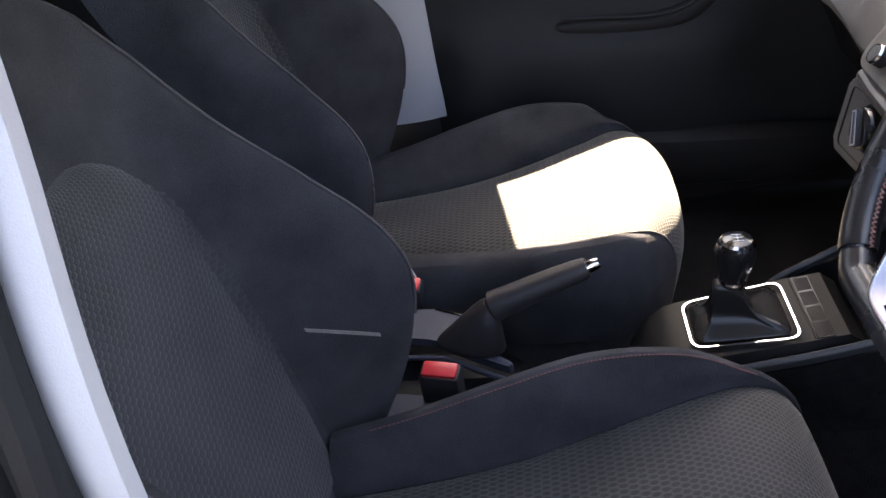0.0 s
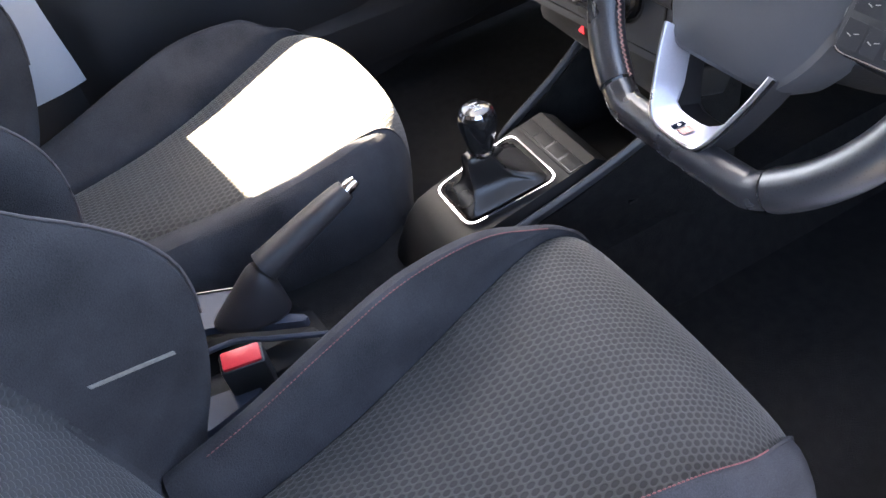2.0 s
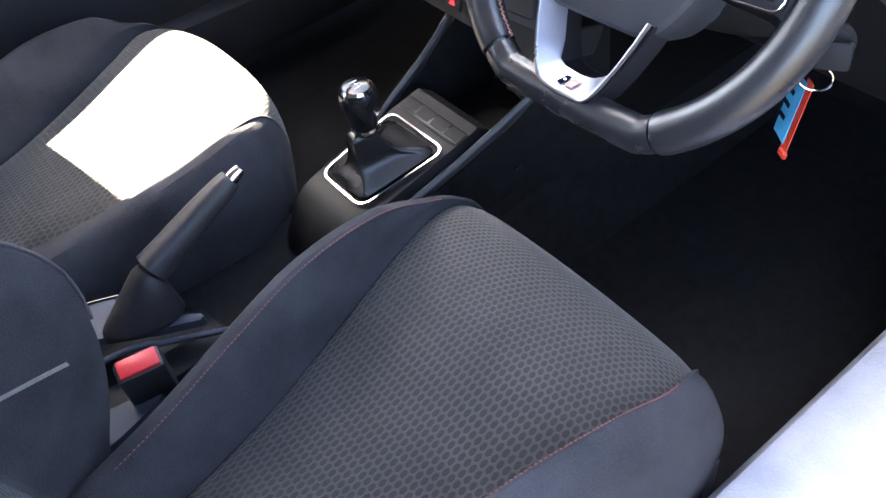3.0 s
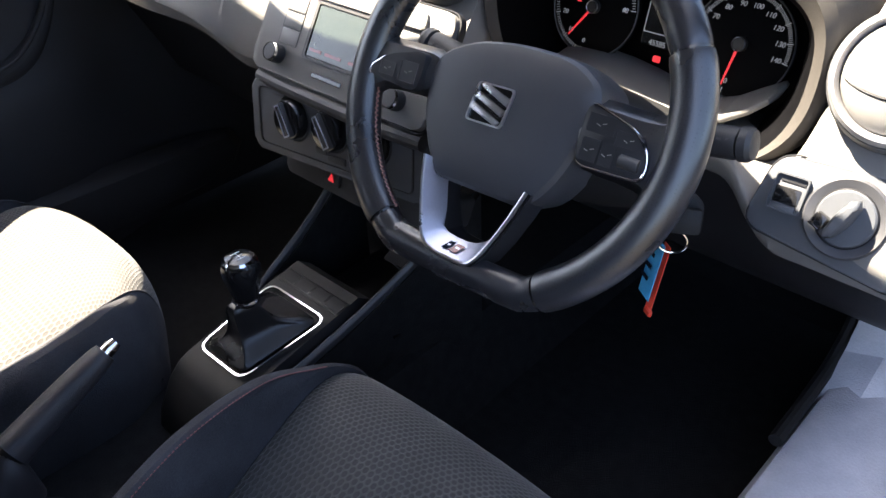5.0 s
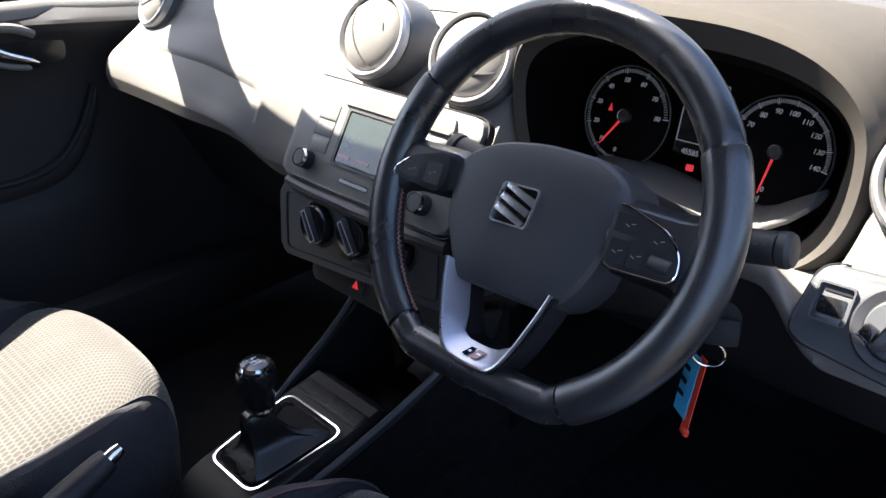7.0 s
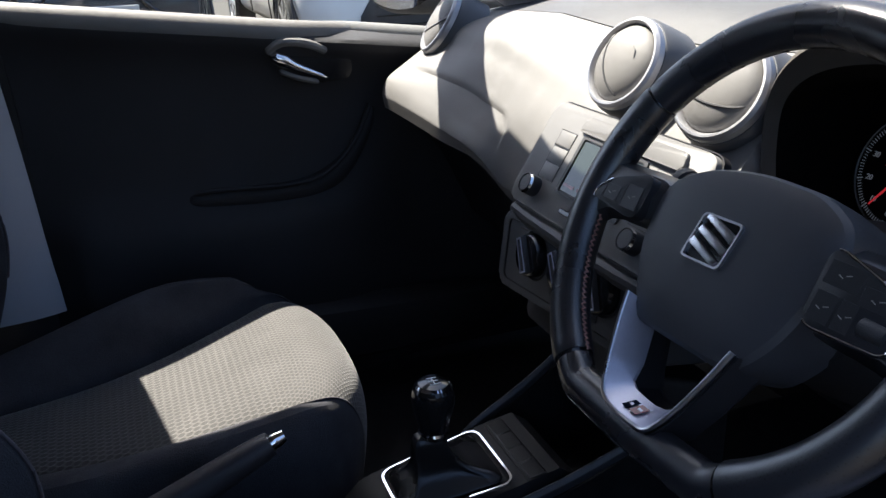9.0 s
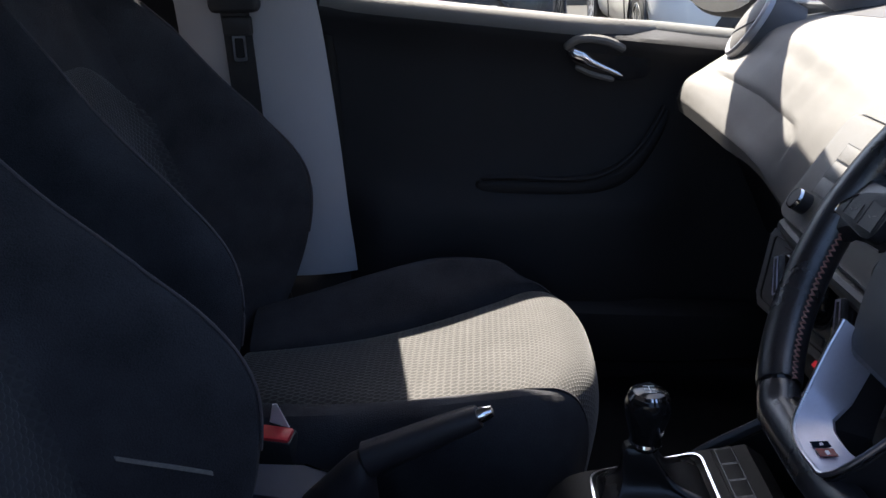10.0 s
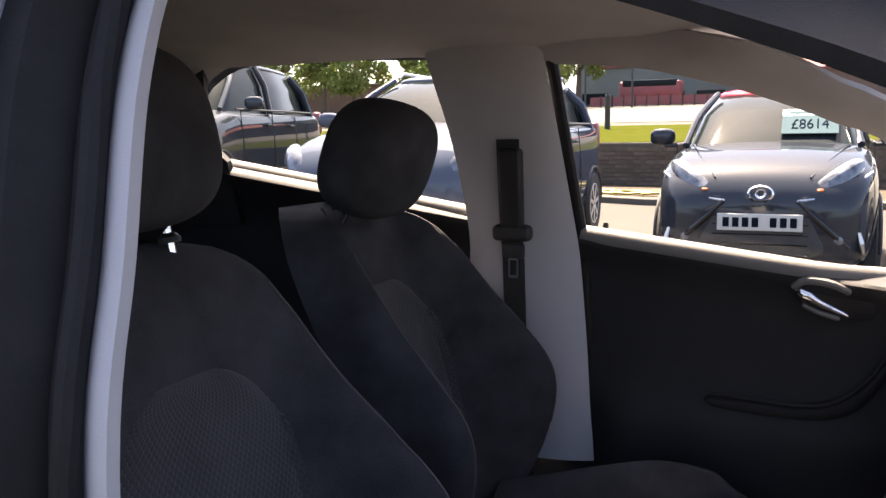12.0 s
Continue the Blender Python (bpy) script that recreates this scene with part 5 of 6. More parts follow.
# lower spoke: a deep satin U channel round a dark opening
U_PTS = [(-0.060, -0.066), (-0.055, -0.088), (-0.046, -0.116), (-0.037, -0.138), (-0.028, -0.146), (-0.012, -0.149), (0.008, -0.149), (0.022, -0.147), (0.032, -0.136), (0.042, -0.116), (0.053, -0.088), (0.060, -0.066)]
U_IN = [(-0.050, -0.070), (-0.045, -0.088), (-0.036, -0.110), (-0.028, -0.124), (-0.020, -0.128), (-0.008, -0.129), (0.004, -0.129), (0.014, -0.127), (0.022, -0.122), (0.032, -0.108), (0.044, -0.088), (0.051, -0.070)]
lo = part("lower_spoke", loft([[(x, y, 0.013), (x * 0.965, y * 0.985, 0.015), (a * 1.04, b * 1.01, -0.015 + 0.012 * min(1, max(0, (-b - 0.105) / 0.02))), (a * 1.05, b * 1.016, -0.018 + 0.012 * min(1, max(0, (-b - 0.105) / 0.02)))] for (x, y), (a, b) in zip(U_PTS, U_IN)]), M_SPOKE, sw, "satin silver lower spoke")
part("outer_wall", loft([[(x * 1.006, y * 1.004, 0.0125), (x * 1.03, y * 1.012, 0.011), (x * 1.03, y * 1.012, -0.022), (a * 1.02, b * 1.012, -0.037), (a * 1.014, b * 1.009, -0.033)] for (x, y), (a, b) in zip(U_PTS, U_IN)]), M_CONSOLE, lo, "black back of the spoke")
part("edge", tube(smooth_path([(x * 0.985, y * 0.992, 0.0150) for x, y in U_PTS], 4), 0.0018, 8), M_SATIN, lo, "bright edge line")
part("outer_edge", tube(smooth_path([(x * 1.03, y * 1.01, 0.012) for x, y in U_PTS], 4), 0.0016, 8), M_GLOSS, lo, "gloss black outer edge")
BM = Matrix.Translation((-0.001, -0.1385, 0.0072)) @ pose(0, 0, 0, -44, 0, 0) @ Matrix.Diagonal((0.72, 0.72, 1, 1))
for x, w, m_ in ((-0.009, 0.008, M_DARKINK), (0.005, 0.012, M_REDDIM)):
    bd = part("badge_bar", plate([(x - w / 2 - 0.003, -0.007), (x + w / 2 - 0.003, -0.007), (x + w / 2 + 0.003, 0.007), (x - w / 2 + 0.003, 0.007)], 0.0008, BM @ Matrix.Translation((0, 0, 0.0006))), m_, lo, "small plain sport badge")
    part("badge_gap", box(w * 0.55, 0.0030, 0.0005, 0, 1, BM @ Matrix.Translation((x + 0.001, 0.0005, 0.0012))), M_SPOKE, bd)

# key with ring and tag
key = thing("car_key", "ignition key with blue card tag and orange strap", "car key")
part("lock_barrel", lathe([(0.017, -0.02), (0.017, 0.0), (0.012, 0.003)], 24, Matrix.Translation((0.508, 0.512, 0.782)) @ pose(0, 0, 0, 70, 0, 40)), M_RUBBER, key, "black ignition barrel")
part("key_head", box(0.034, 0.012, 0.026, 0.005, 2, Matrix.Translation((0.513, 0.500, 0.778)) @ pose(0, 0, 0, -20, 0, 30)), M_RUBBER, key, "black key head")
part("ring", tube([(0.506 + 0.013 * math.cos(a), 0.497 + 0.006 * math.cos(a), 0.753 + 0.013 * math.sin(a)) for a in np.linspace(0, 2 * math.pi, 24, endpoint=False)], 0.0012, 8, closed=True), M_CHROME, key, "steel split ring")
tag = part("card_tag", loft([[(0.489, 0.508, z), (0.507, 0.498, z), (0.5075, 0.4985, z), (0.4895, 0.5085, z)] for z in (0.742, 0.70, 0.655)]), M_BLUETAG, key, "blue printed card tag", smooth=False)
HANG = Matrix.Translation((0.499, 0.497, 0.749)) @ pose(0, 0, 0, 0, 8, 0) @ Matrix.Diagonal((1, 1, 0.86, 1)) @ Matrix.Translation((-0.506, -0.497, -0.749))
tag.data.transform(HANG)
for j in range(3):
    part("print_line", box(0.013, 0.0006, 0.006, 0, 1, Matrix.Translation((0.4938, 0.5015, 0.722 - 0.018 * j)) @ pose(0, 0, 0, 0, 0, -29)), M_DARKINK, tag, "dark print").data.transform(HANG)
part("strap", loft([[(0.500, 0.512, z), (0.509, 0.5075, z), (0.5095, 0.5085, z), (0.5005, 0.513, z)] for z in (0.735, 0.68, 0.632)]), M_ORANGE, key, "orange plastic strap", smooth=False).data.transform(HANG)
part("strap_knob", box(0.013, 0.005, 0.010, 0.002, 1, Matrix.Translation((0.506, 0.509, 0.630)) @ pose(0, 0, 0, 0, 0, -27)), M_ORANGE, key).data.transform(HANG)

# ---------------------------------------------------------------- centre console
con = thing("centre_console", "dark plastic centre console between the seats", "centre console", at=Matrix.Translation((0.023, -0.006, 0.016)))
part("rear_body", loft([[(0.030 - w * 0.72, y, 0.30), (0.030 + w * 0.72, y, 0.30), (0.030 + w, y, z - 0.01), (0.030 + w - 0.01, y, z), (0.030 - w + 0.01, y, z), (0.030 - w, y, z - 0.01)] for y, w, z in ((-0.42, 0.075, 0.430), (-0.2, 0.078, 0.428), (-0.06, 0.080, 0.415), (0.04, 0.080, 0.375), (0.22, 0.082, 0.365))]), M_TUNNEL, con, "dark tunnel console", level=1)
TO_CON = Matrix.Translation((-0.023, 0.006, -0.016))
part("handbrake_surround", plate(rounded([(-0.034, -0.180), (-0.030, -0.106), (-0.010, -0.056), (0.020, -0.046), (0.066, -0.024), (0.094, 0.010), (0.101, 0.004), (0.076, -0.043), (0.038, -0.103), (0.024, -0.180)], 0.008), 0.012, TO_CON @ Matrix.Translation((0, 0, 0.473)), 0.003), M_RIM, con, "pale grey-blue plate round the handbrake")
part("plate_joint", tube([(-0.052, -0.098, 0.4705), (-0.040, -0.072, 0.4705), (-0.030, -0.050, 0.4700)], 0.0012, 6), M_GLOSS, con, "fine dark joint")
part("pocket_rim", tube(smooth_path([(0.040, -0.16, 0.460), (0.049, -0.080, 0.463), (0.072, -0.038, 0.463), (0.090, -0.004, 0.462), (0.100, 0.03, 0.452)], 5), 0.0038, 8), M_RIM, con, "thin paler pocket rim")
part("rear_cover", plate(rounded([(0.120, -0.20), (0.124, -0.132), (0.135, -0.074), (0.152, -0.080), (0.168, -0.142), (0.172, -0.20)], 0.008), 0.012, TO_CON @ Matrix.Translation((0, 0, 0.454)), 0.003), M_RIM, con, "pale grey-blue cover plate")
part("side_pocket", span(0.060, 0.105, -0.22, 0.02, 0.40, 0.440, 0.008), M_TUNNEL, con, "dark side pocket")
part("gear_base", loft([[(-0.082, y, 0.30), (0.118, y, 0.30), (xr_, y, z - 0.014), (xr_ - 0.008, y, z), (xl_ + 0.008, y, z), (xl_, y, z - 0.008), (xl_ - 0.012, y, z - 0.045)] for y, xl_, xr_, z in
     ((0.160, -0.036, 0.080, 0.345), (0.180, -0.038, 0.090, 0.412), (0.204, -0.039, 0.095, 0.452), (0.222, -0.040, 0.097, 0.468), (0.238, -0.040, 0.098, 0.474), (0.38, -0.047, 0.098, 0.500), (0.428, -0.048, 0.096, 0.507), (0.450, -0.050, 0.096, 0.490), (0.456, -0.052, 0.096, 0.44), (0.62, -0.060, 0.098, 0.42))]), M_TUNNEL, con, "dark gear lever base")
for rail in (((-0.070, 0.365, 0.470), (-0.073, 0.40, 0.492), (-0.076, 0.46, 0.520), (-0.082, 0.53, 0.565), (-0.092, 0.60, 0.63)), ((0.101, 0.20, 0.440), (0.103, 0.25, 0.468), (0.104, 0.38, 0.490), (0.108, 0.46, 0.516), (0.126, 0.53, 0.560), (0.152, 0.60, 0.63))):
    part("side_rail", loft([[(x - 0.005, y, z - 0.016), (x + 0.005, y, z - 0.016), (x + 0.005, y, z - 0.002), (x, y, z + 0.003), (x - 0.005, y, z)] for x, y, z in rail]), M_RAIL, con, "raised side rail", level=1)
    part("side_wall", loft([[(x - 0.003, y, 0.36), (x + 0.003, y, 0.36), (x + 0.003, y, z - 0.0165), (x - 0.003, y, z - 0.0165)] for x, y, z in rail]), M_CARPET, con, "dark wall under the rail")
part("tray_mat", span(-0.055, 0.115, 0.462, 0.60, 0.425, 0.430), M_TUNNEL, con)
part("switch_bank", box(0.124, 0.026, 0.004, 0.0015, 2, Matrix.Translation((0.026, 0.400, 0.5022)) @ pose(0, 0, 0, 8, 0, 0)), M_TUNNEL, con, "row of blank switches")
for k in range(4):
    part("switch", box(0.028, 0.019, 0.0016, 0.0006, 2, Matrix.Translation((-0.0205 + 0.031 * k, 0.401, 0.5034)) @ pose(0, 0, 0, 8, 0, 0)), M_TUNNEL, con)
    part("switch_gap", frame_loop([(-0.0148, -0.0102), (0.0148, -0.0102), (0.0148, 0.0102), (-0.0148, 0.0102)], 0.0010, 0.0006, Matrix.Translation((-0.0205 + 0.031 * k, 0.401, 0.5038)) @ pose(0, 0, 0, 8, 0, 0)), M_GLOSS, con)
part("tray_lid", plate(rounded([(-0.030, -0.004), (0.030, -0.010), (0.016, 0.022), (-0.016, 0.022)], 0.006), 0.004, Matrix.Translation((0.084, 0.515, 0.515)) @ pose(0, 0, 0, 55, 0, 12), 0.001), M_CONSOLE, con, "small lid in the tray")
part("tray_lid_edge", tube([(0.054, 0.511, 0.513), (0.084, 0.507, 0.509), (0.114, 0.517, 0.507)], 0.0012, 6), M_RIM, con, "thin paler edge")

gear = thing("gear_lever", "gear lever with a gloss black knob, leather boot and chrome frame", "gear lever")
GF = rounded([(-0.050, -0.066), (0.044, -0.066), (0.060, 0.066), (-0.058, 0.066)], 0.018)
GM = Matrix.Translation((0.052, 0.303, 0.506)) @ pose(0, 0, 0, 10.5, 0, 0)
part("frame", frame_loop(GF, 0.0030, 0.004, GM), M_CHROME, gear, "bright chrome frame")
boot_rings = []
for k, (h, sc_) in enumerate(((0.001, 0.93), (0.005, 0.87), (0.013, 0.70), (0.019, 0.50), (0.028, 0.36), (0.050, 0.27), (0.070, 0.23))):
    boot_rings.append([tuple(GM @ Vector((x * sc_ * (1 + 0.17 * math.sin(3 * i * 2 * math.pi / len(GF) + 0.8 * k) * (1 < k < 6)), y * sc_ * (1 + 0.16 * math.cos(4 * i * 2 * math.pi / len(GF) + 0.9 * k) * (1 < k < 6)) - 0.010 * k / 6, h))) for i, (x, y) in enumerate(GF)])
part("boot", loft(boot_rings), M_BOOT, gear, "creased black leather boot", level=2)
part("shaft", tube([(0.055, 0.294, 0.552), (0.056, 0.292, 0.61)], [0.012, 0.012], 16), M_PLASTIC, gear)
KM = Matrix.Translation((0.057, 0.290, 0.568)) @ pose(0, 0, 0, -1, 0, 0)
knob = part("knob", lathe([(0.014, 0.0), (0.0165, 0.006), (0.0165, 0.012), (0.018, 0.018), (0.022, 0.034), (0.0245, 0.046), (0.0245, 0.054), (0.0225, 0.061), (0.018, 0.0655)], 32, KM), M_GLOSS, gear, "gloss black knob")
part("cap", lathe([(0.0185, 0.0645), (0.0165, 0.068), (0.010, 0.0695), (0.002, 0.070)], 32, KM), M_GLOSS, knob, "black cap with shift marks")
part("cap_ring", lathe([(0.0185, 0.063), (0.0208, 0.0655), (0.0182, 0.0685)], 36, KM, hollow=True), M_CHROME, knob, "chrome ring")
part("collar", lathe([(0.0168, 0.004), (0.0178, 0.007), (0.0168, 0.010)], 32, KM, hollow=True), M_CHROME, knob, "thin chrome collar")
for x, y, w, h in ((0, 0, 0.014, 0.0008), (-0.007, 0, 0.0008, 0.012), (0, 0, 0.0008, 0.012), (0.007, 0, 0.0008, 0.012)):
    part("shift_line", box(w, h, 0.0006, 0, 1, KM @ Matrix.Translation((x, y, 0.0702))), M_WHITE, knob)

hbk = thing("handbrake", "dark handbrake lever with a leather grip and chrome button", "handbrake")
hb = [Vector(p) for p in ((0.053, -0.150, 0.468), (0.053, -0.084, 0.508), (0.052, -0.012, 0.549), (0.051, 0.058, 0.580), (0.051, 0.111, 0.603))]
def lever_ring(p, w, h, n=20):
    """A rounded section across the lever, flatter below."""
    up = Vector((0, -0.40, 0.917))
    return [p + Vector((w * math.copysign(abs(math.cos(t)) ** 0.8, math.cos(t)), 0, 0)) + up * (h * math.sin(t)) for t in np.linspace(0, 2 * math.pi, n, endpoint=False)]


part("grip", loft([lever_ring(p, w, h) for p, w, h in zip(smooth_path(hb[2:], 5), [0.0195, 0.0190, 0.0185, 0.0180, 0.0175, 0.0170, 0.0165, 0.0160, 0.0152, 0.0142, 0.0125], [0.0205, 0.0198, 0.0190, 0.0182, 0.0175, 0.0168, 0.0160, 0.0152, 0.0144, 0.0135, 0.0120])]), M_GRIP, hbk, "grained grip")
top_ring = lever_ring(hb[2] + Vector((0, -0.0005, -0.0002)), 0.0196, 0.0206)
base_ring = [Vector((0.053 + 0.032 * math.cos(t), -0.050 - 0.048 * math.sin(t) + 0.018 * math.cos(t), 0.4845)) for t in np.linspace(0, 2 * math.pi, 20, endpoint=False)]
part("shroud", loft([[b.lerp(c, k) for b, c in zip(base_ring, top_ring)] for k in (0.0, 0.06, 0.34, 0.67, 1.0)]), M_GRIP, hbk, "base shroud widening downwards", level=1)
part("seam", loft([lever_ring(hb[2] + Vector((0, k, k * 0.45)), 0.0197, 0.0207) for k in (-0.0009, 0.0)]), M_PLASTIC, hbk, "dark seam")
d_ = (hb[4] - hb[3]).normalized()
part("button", tube([hb[4], hb[4] + d_ * 0.008, hb[4] + d_ * 0.016], [0.0085, 0.0085, 0.0065], 16), M_CHROME, hbk, "chrome release button")


def buckle(x, y, z, tilt, label):
    b = thing("belt_buckle", label, "belt buckle", "belt buckles", at=Matrix.Translation((x, y, z)) @ pose(0, 0, 0, 0, tilt, 0) @ pose(0, 0, 0, 0, 0, 80))
    body = part("body", box(0.052, 0.030, 0.075, 0.005, 2, Matrix.Translation((0, 0, -0.032))), M_PLASTIC, b, "black buckle body")
    part("press", box(0.045, 0.024, 0.010, 0.003, 2, Matrix.Translation((0, 0, 0.004))), M_REDPL, body, "red release button")
    part("stem", box(0.03, 0.012, 0.12, 0.003, 1, Matrix.Translation((0, 0, -0.115))), M_BELT, b)
    return b


buckle(0.139, -0.082, 0.515, 10, "black belt buckle with a red button beside the driver's seat")
bk2 = buckle(-0.070, -0.150, 0.500, 12, "black belt buckle with a red button beside the passenger seat")
# White sliver modelled in place of bright light on the buckle.
part("pale_tab", loft([[(-0.012, 0.0150, 0.010), (0.014, 0.0150, 0.004), (0.014, 0.0175, 0.004), (-0.012, 0.0175, 0.010)], [(-0.004, 0.0155, 0.040), (0.002, 0.0155, 0.042), (0.002, 0.0170, 0.042), (-0.004, 0.0170, 0.040)]]), M_WHITE, bk2, "white sliver standing for bright light on the buckle")

# own door mirror outside the passenger window
dm = thing("door_mirror", "black car door mirror outside the passenger window", "door mirror", at=Matrix.Translation((-0.905, 0.625, 1.012)) @ pose(0, 0, 0, 0, 0, 38))
part("shell", place(superblob(0.110, 0.055, 0.082, 0.7), Matrix.Identity(4)), M_PLASTIC, dm, "black mirror shell", level=1)
part("arm", tube([(0.04, 0.0, -0.06), (0.10, -0.01, -0.075), (0.17, -0.05, -0.085)], 0.022, 12), M_PLASTIC, dm, "black mirror arm")
part("mirror_glass", lathe([(0.9, 0), (0.9, 0.02)], 32, Matrix.Translation((0, -0.058, 0)) @ pose(0, 0, 0, 90, 0, 0) @ Matrix.Diagonal((0.105, 0.074, 0.2, 1))), mat("mirror", 0.55, 0.56, 10, 0.02, metal=1.0, rvar=0.0), dm, "mirror glass")
part("arm", box(0.14, 0.05, 0.03, 0.01, 2, Matrix.Translation((0.15, 0.01, -0.06))), M_PLASTIC, dm)


# ---------------------------------------------------------------- outside: ground, wall, road
M_ASPHALT = mat("sunny_asphalt", (0.025, 0.0222, 0.0185), (0.037, 0.033, 0.028), 0.8, 0.9, bump=0.6, fine=60, spec=0.3)
M_ROAD = mat("pale_road", (0.066, 0.061, 0.056), (0.082, 0.076, 0.070), 0.4, 0.9, bump=0.2, fine=30, spec=0.2)
M_GRASS = mat("mown_grass", (0.030, 0.037, 0.005), (0.050, 0.054, 0.012), 2.5, 1.0, bump=0.8, fine=60, spec=0.0)
M_GRAVEL = mat("gravel_bed", (0.034, 0.026, 0.017), (0.058, 0.044, 0.030), 6, 0.95, bump=1.0, fine=40, spec=0.2)
M_KERB = mat("concrete_kerb", (0.080, 0.074, 0.066), (0.105, 0.098, 0.086), 4, 0.9, bump=0.4, fine=80)
M_MORTAR = mat("mortar", (0.085, 0.075, 0.065), (0.11, 0.098, 0.085), 12, 0.95, bump=0.5, fine=120)
M_HOSE = mat("yellow_hose", (0.30, 0.24, 0.03), (0.38, 0.31, 0.05), 20, 0.5)
M_BLACKPOST = mat("black_post", (0.02, 0.02, 0.021), (0.03, 0.03, 0.03), 10, 0.6)
M_LEAF = mat("tree_leaves", (0.11, 0.15, 0.03), (0.22, 0.25, 0.07), 0.8, 0.7, spec=0.3)
M_BARK = mat("bark", (0.09, 0.07, 0.05), (0.14, 0.11, 0.08), 6, 0.95, bump=0.8, fine=30)
M_SHED = mat("grey_green_cladding", (0.13, 0.14, 0.12), (0.16, 0.17, 0.15), 0.2, 0.7)
M_BRICKFAR = mat("far_brick", (0.14, 0.085, 0.06), (0.18, 0.115, 0.08), 0.8, 0.9)
M_REDPAINT = mat("red_paint", (0.20, 0.045, 0.045), (0.26, 0.06, 0.06), 1, 0.4)


def brick_material():
    m = mat("brown_brick", (0.065, 0.050, 0.040), (0.105, 0.080, 0.062), 5, 0.92, bump=0.6, fine=60)
    t = m.node_tree
    info = t.nodes.new("ShaderNodeObjectInfo")
    hs = t.nodes.new("ShaderNodeHueSaturation")
    mr = t.nodes.new("ShaderNodeMapRange")
    mr.inputs["To Min"].default_value, mr.inputs["To Max"].default_value = 0.65, 1.3
    t.links.new(info.outputs["Random"], mr.inputs["Value"])
    t.links.new(mr.outputs["Result"], hs.inputs["Value"])
    b = t.nodes["Principled BSDF"]
    src = b.inputs["Base Color"].links[0].from_socket
    t.links.new(src, hs.inputs["Color"])
    t.links.new(hs.outputs["Color"], b.inputs["Base Color"])
    return m


M_BRICK = brick_material()
G_X = [-4000, -150, -70, -30, -14.25, -14.2, -11.3, -5.0, -2.0, 4000]
G_Z = [7.0, 7.0, 3.76, 1.65, 1.10, 0.36, 0.24, 0.10, 0.0, 0.0]


def gz(x, y=0.0):
    """The yard rises gently away from the car and towards its rear."""
    return interp(x, G_X, G_Z) + 0.045 * min(6.0, max(0.0, -y - 2.0)) * interp(x, [-14.2, -11, -4, -2], [0, 1, 1, 0])


bm = bmesh.new()
rows = []
for x in (4000, 300, 60, 10, -2, -4, -5, -8, -11, -11.3, -14.2, -14.25, -20, -30, -50, -70, -100, -150, -400, -4000):
    rows.append([bm.verts.new((x, y, gz(x, y))) for y in (-3000, -300, -60, -20, -8, -5, -2, 5, 20, 60, 300, 3000)])
for a, b in zip(rows, rows[1:]):
    for i in range(len(a) - 1):
        bm.faces.new((a[i], a[i + 1], b[i + 1], b[i]))
tagged(part("ground", bm, M_ASPHALT, smooth=False), "pale sunlit asphalt of the sales yard", "ground", kind="structure")


def strip(name, x0, x1, m, label, lift=0.01, n=6):
    xs = np.linspace(x0, x1, n)
    bm = bmesh.new()
    rr = [[bm.verts.new((x, y, gz(x, y) + lift)) for y in (-150, -40, -12, -8, -2, 0, 12, 40, 150)] for x in xs]
    for a, b in zip(rr, rr[1:]):
        for i in range(len(a) - 1):
            bm.faces.new((a[i], a[i + 1], b[i + 1], b[i]))
    return tagged(part(name, bm, m, smooth=False), label, name.split("_")[0], kind="structure")


strip("gravel_bed", -11.36, -14.14, M_GRAVEL, "tan gravel bed in front of the low wall", 0.02)
strip("grass_verge", -14.3, -29, M_GRASS, "strip of mown grass behind the low wall", 0.03)
strip("road", -33, -66, M_ROAD, "pale sunlit road beyond the grass", 0.02)
kerb = tagged(part("kerb", loft([[(-11.22, y, gz(-11.2, y) - 0.1), (-11.22, y, gz(-11.2, y) + 0.085), (-11.24, y, gz(-11.2, y) + 0.10), (-11.36, y, gz(-11.3, y) + 0.10), (-11.36, y, gz(-11.3, y) - 0.1)] for y in (-60, -8, -2, 60)]), M_KERB),
             "pale concrete kerb of the parking bays", "kerb", kind="structure")

# low brick wall
wall = tagged(part("wall_low", span(-14.235, -14.03, -40, 40, 0.30, 1.075), M_MORTAR), "low brown brick wall behind the parked cars", "wall", kind="structure")
brick_me = finish("brick", box(0.012, 0.215, 0.065, 0.003, 1, Matrix.Identity(4)), M_BRICK)
cap_me = finish("coping", box(0.24, 0.44, 0.05, 0.008, 1, Matrix.Identity(4)), M_KERB)
for row in range(9):
    for k in range(-23, 10):
        y = k * 0.225 + (0.1125 if row % 2 else 0)
        if -4.6 < y < 2.0:
            b = new("brick", brick_me)
            b.parent = wall
            b.location = (-14.024 + 0.004 * random.random(), y, 0.405 + row * 0.075)
verts, faces = [], []
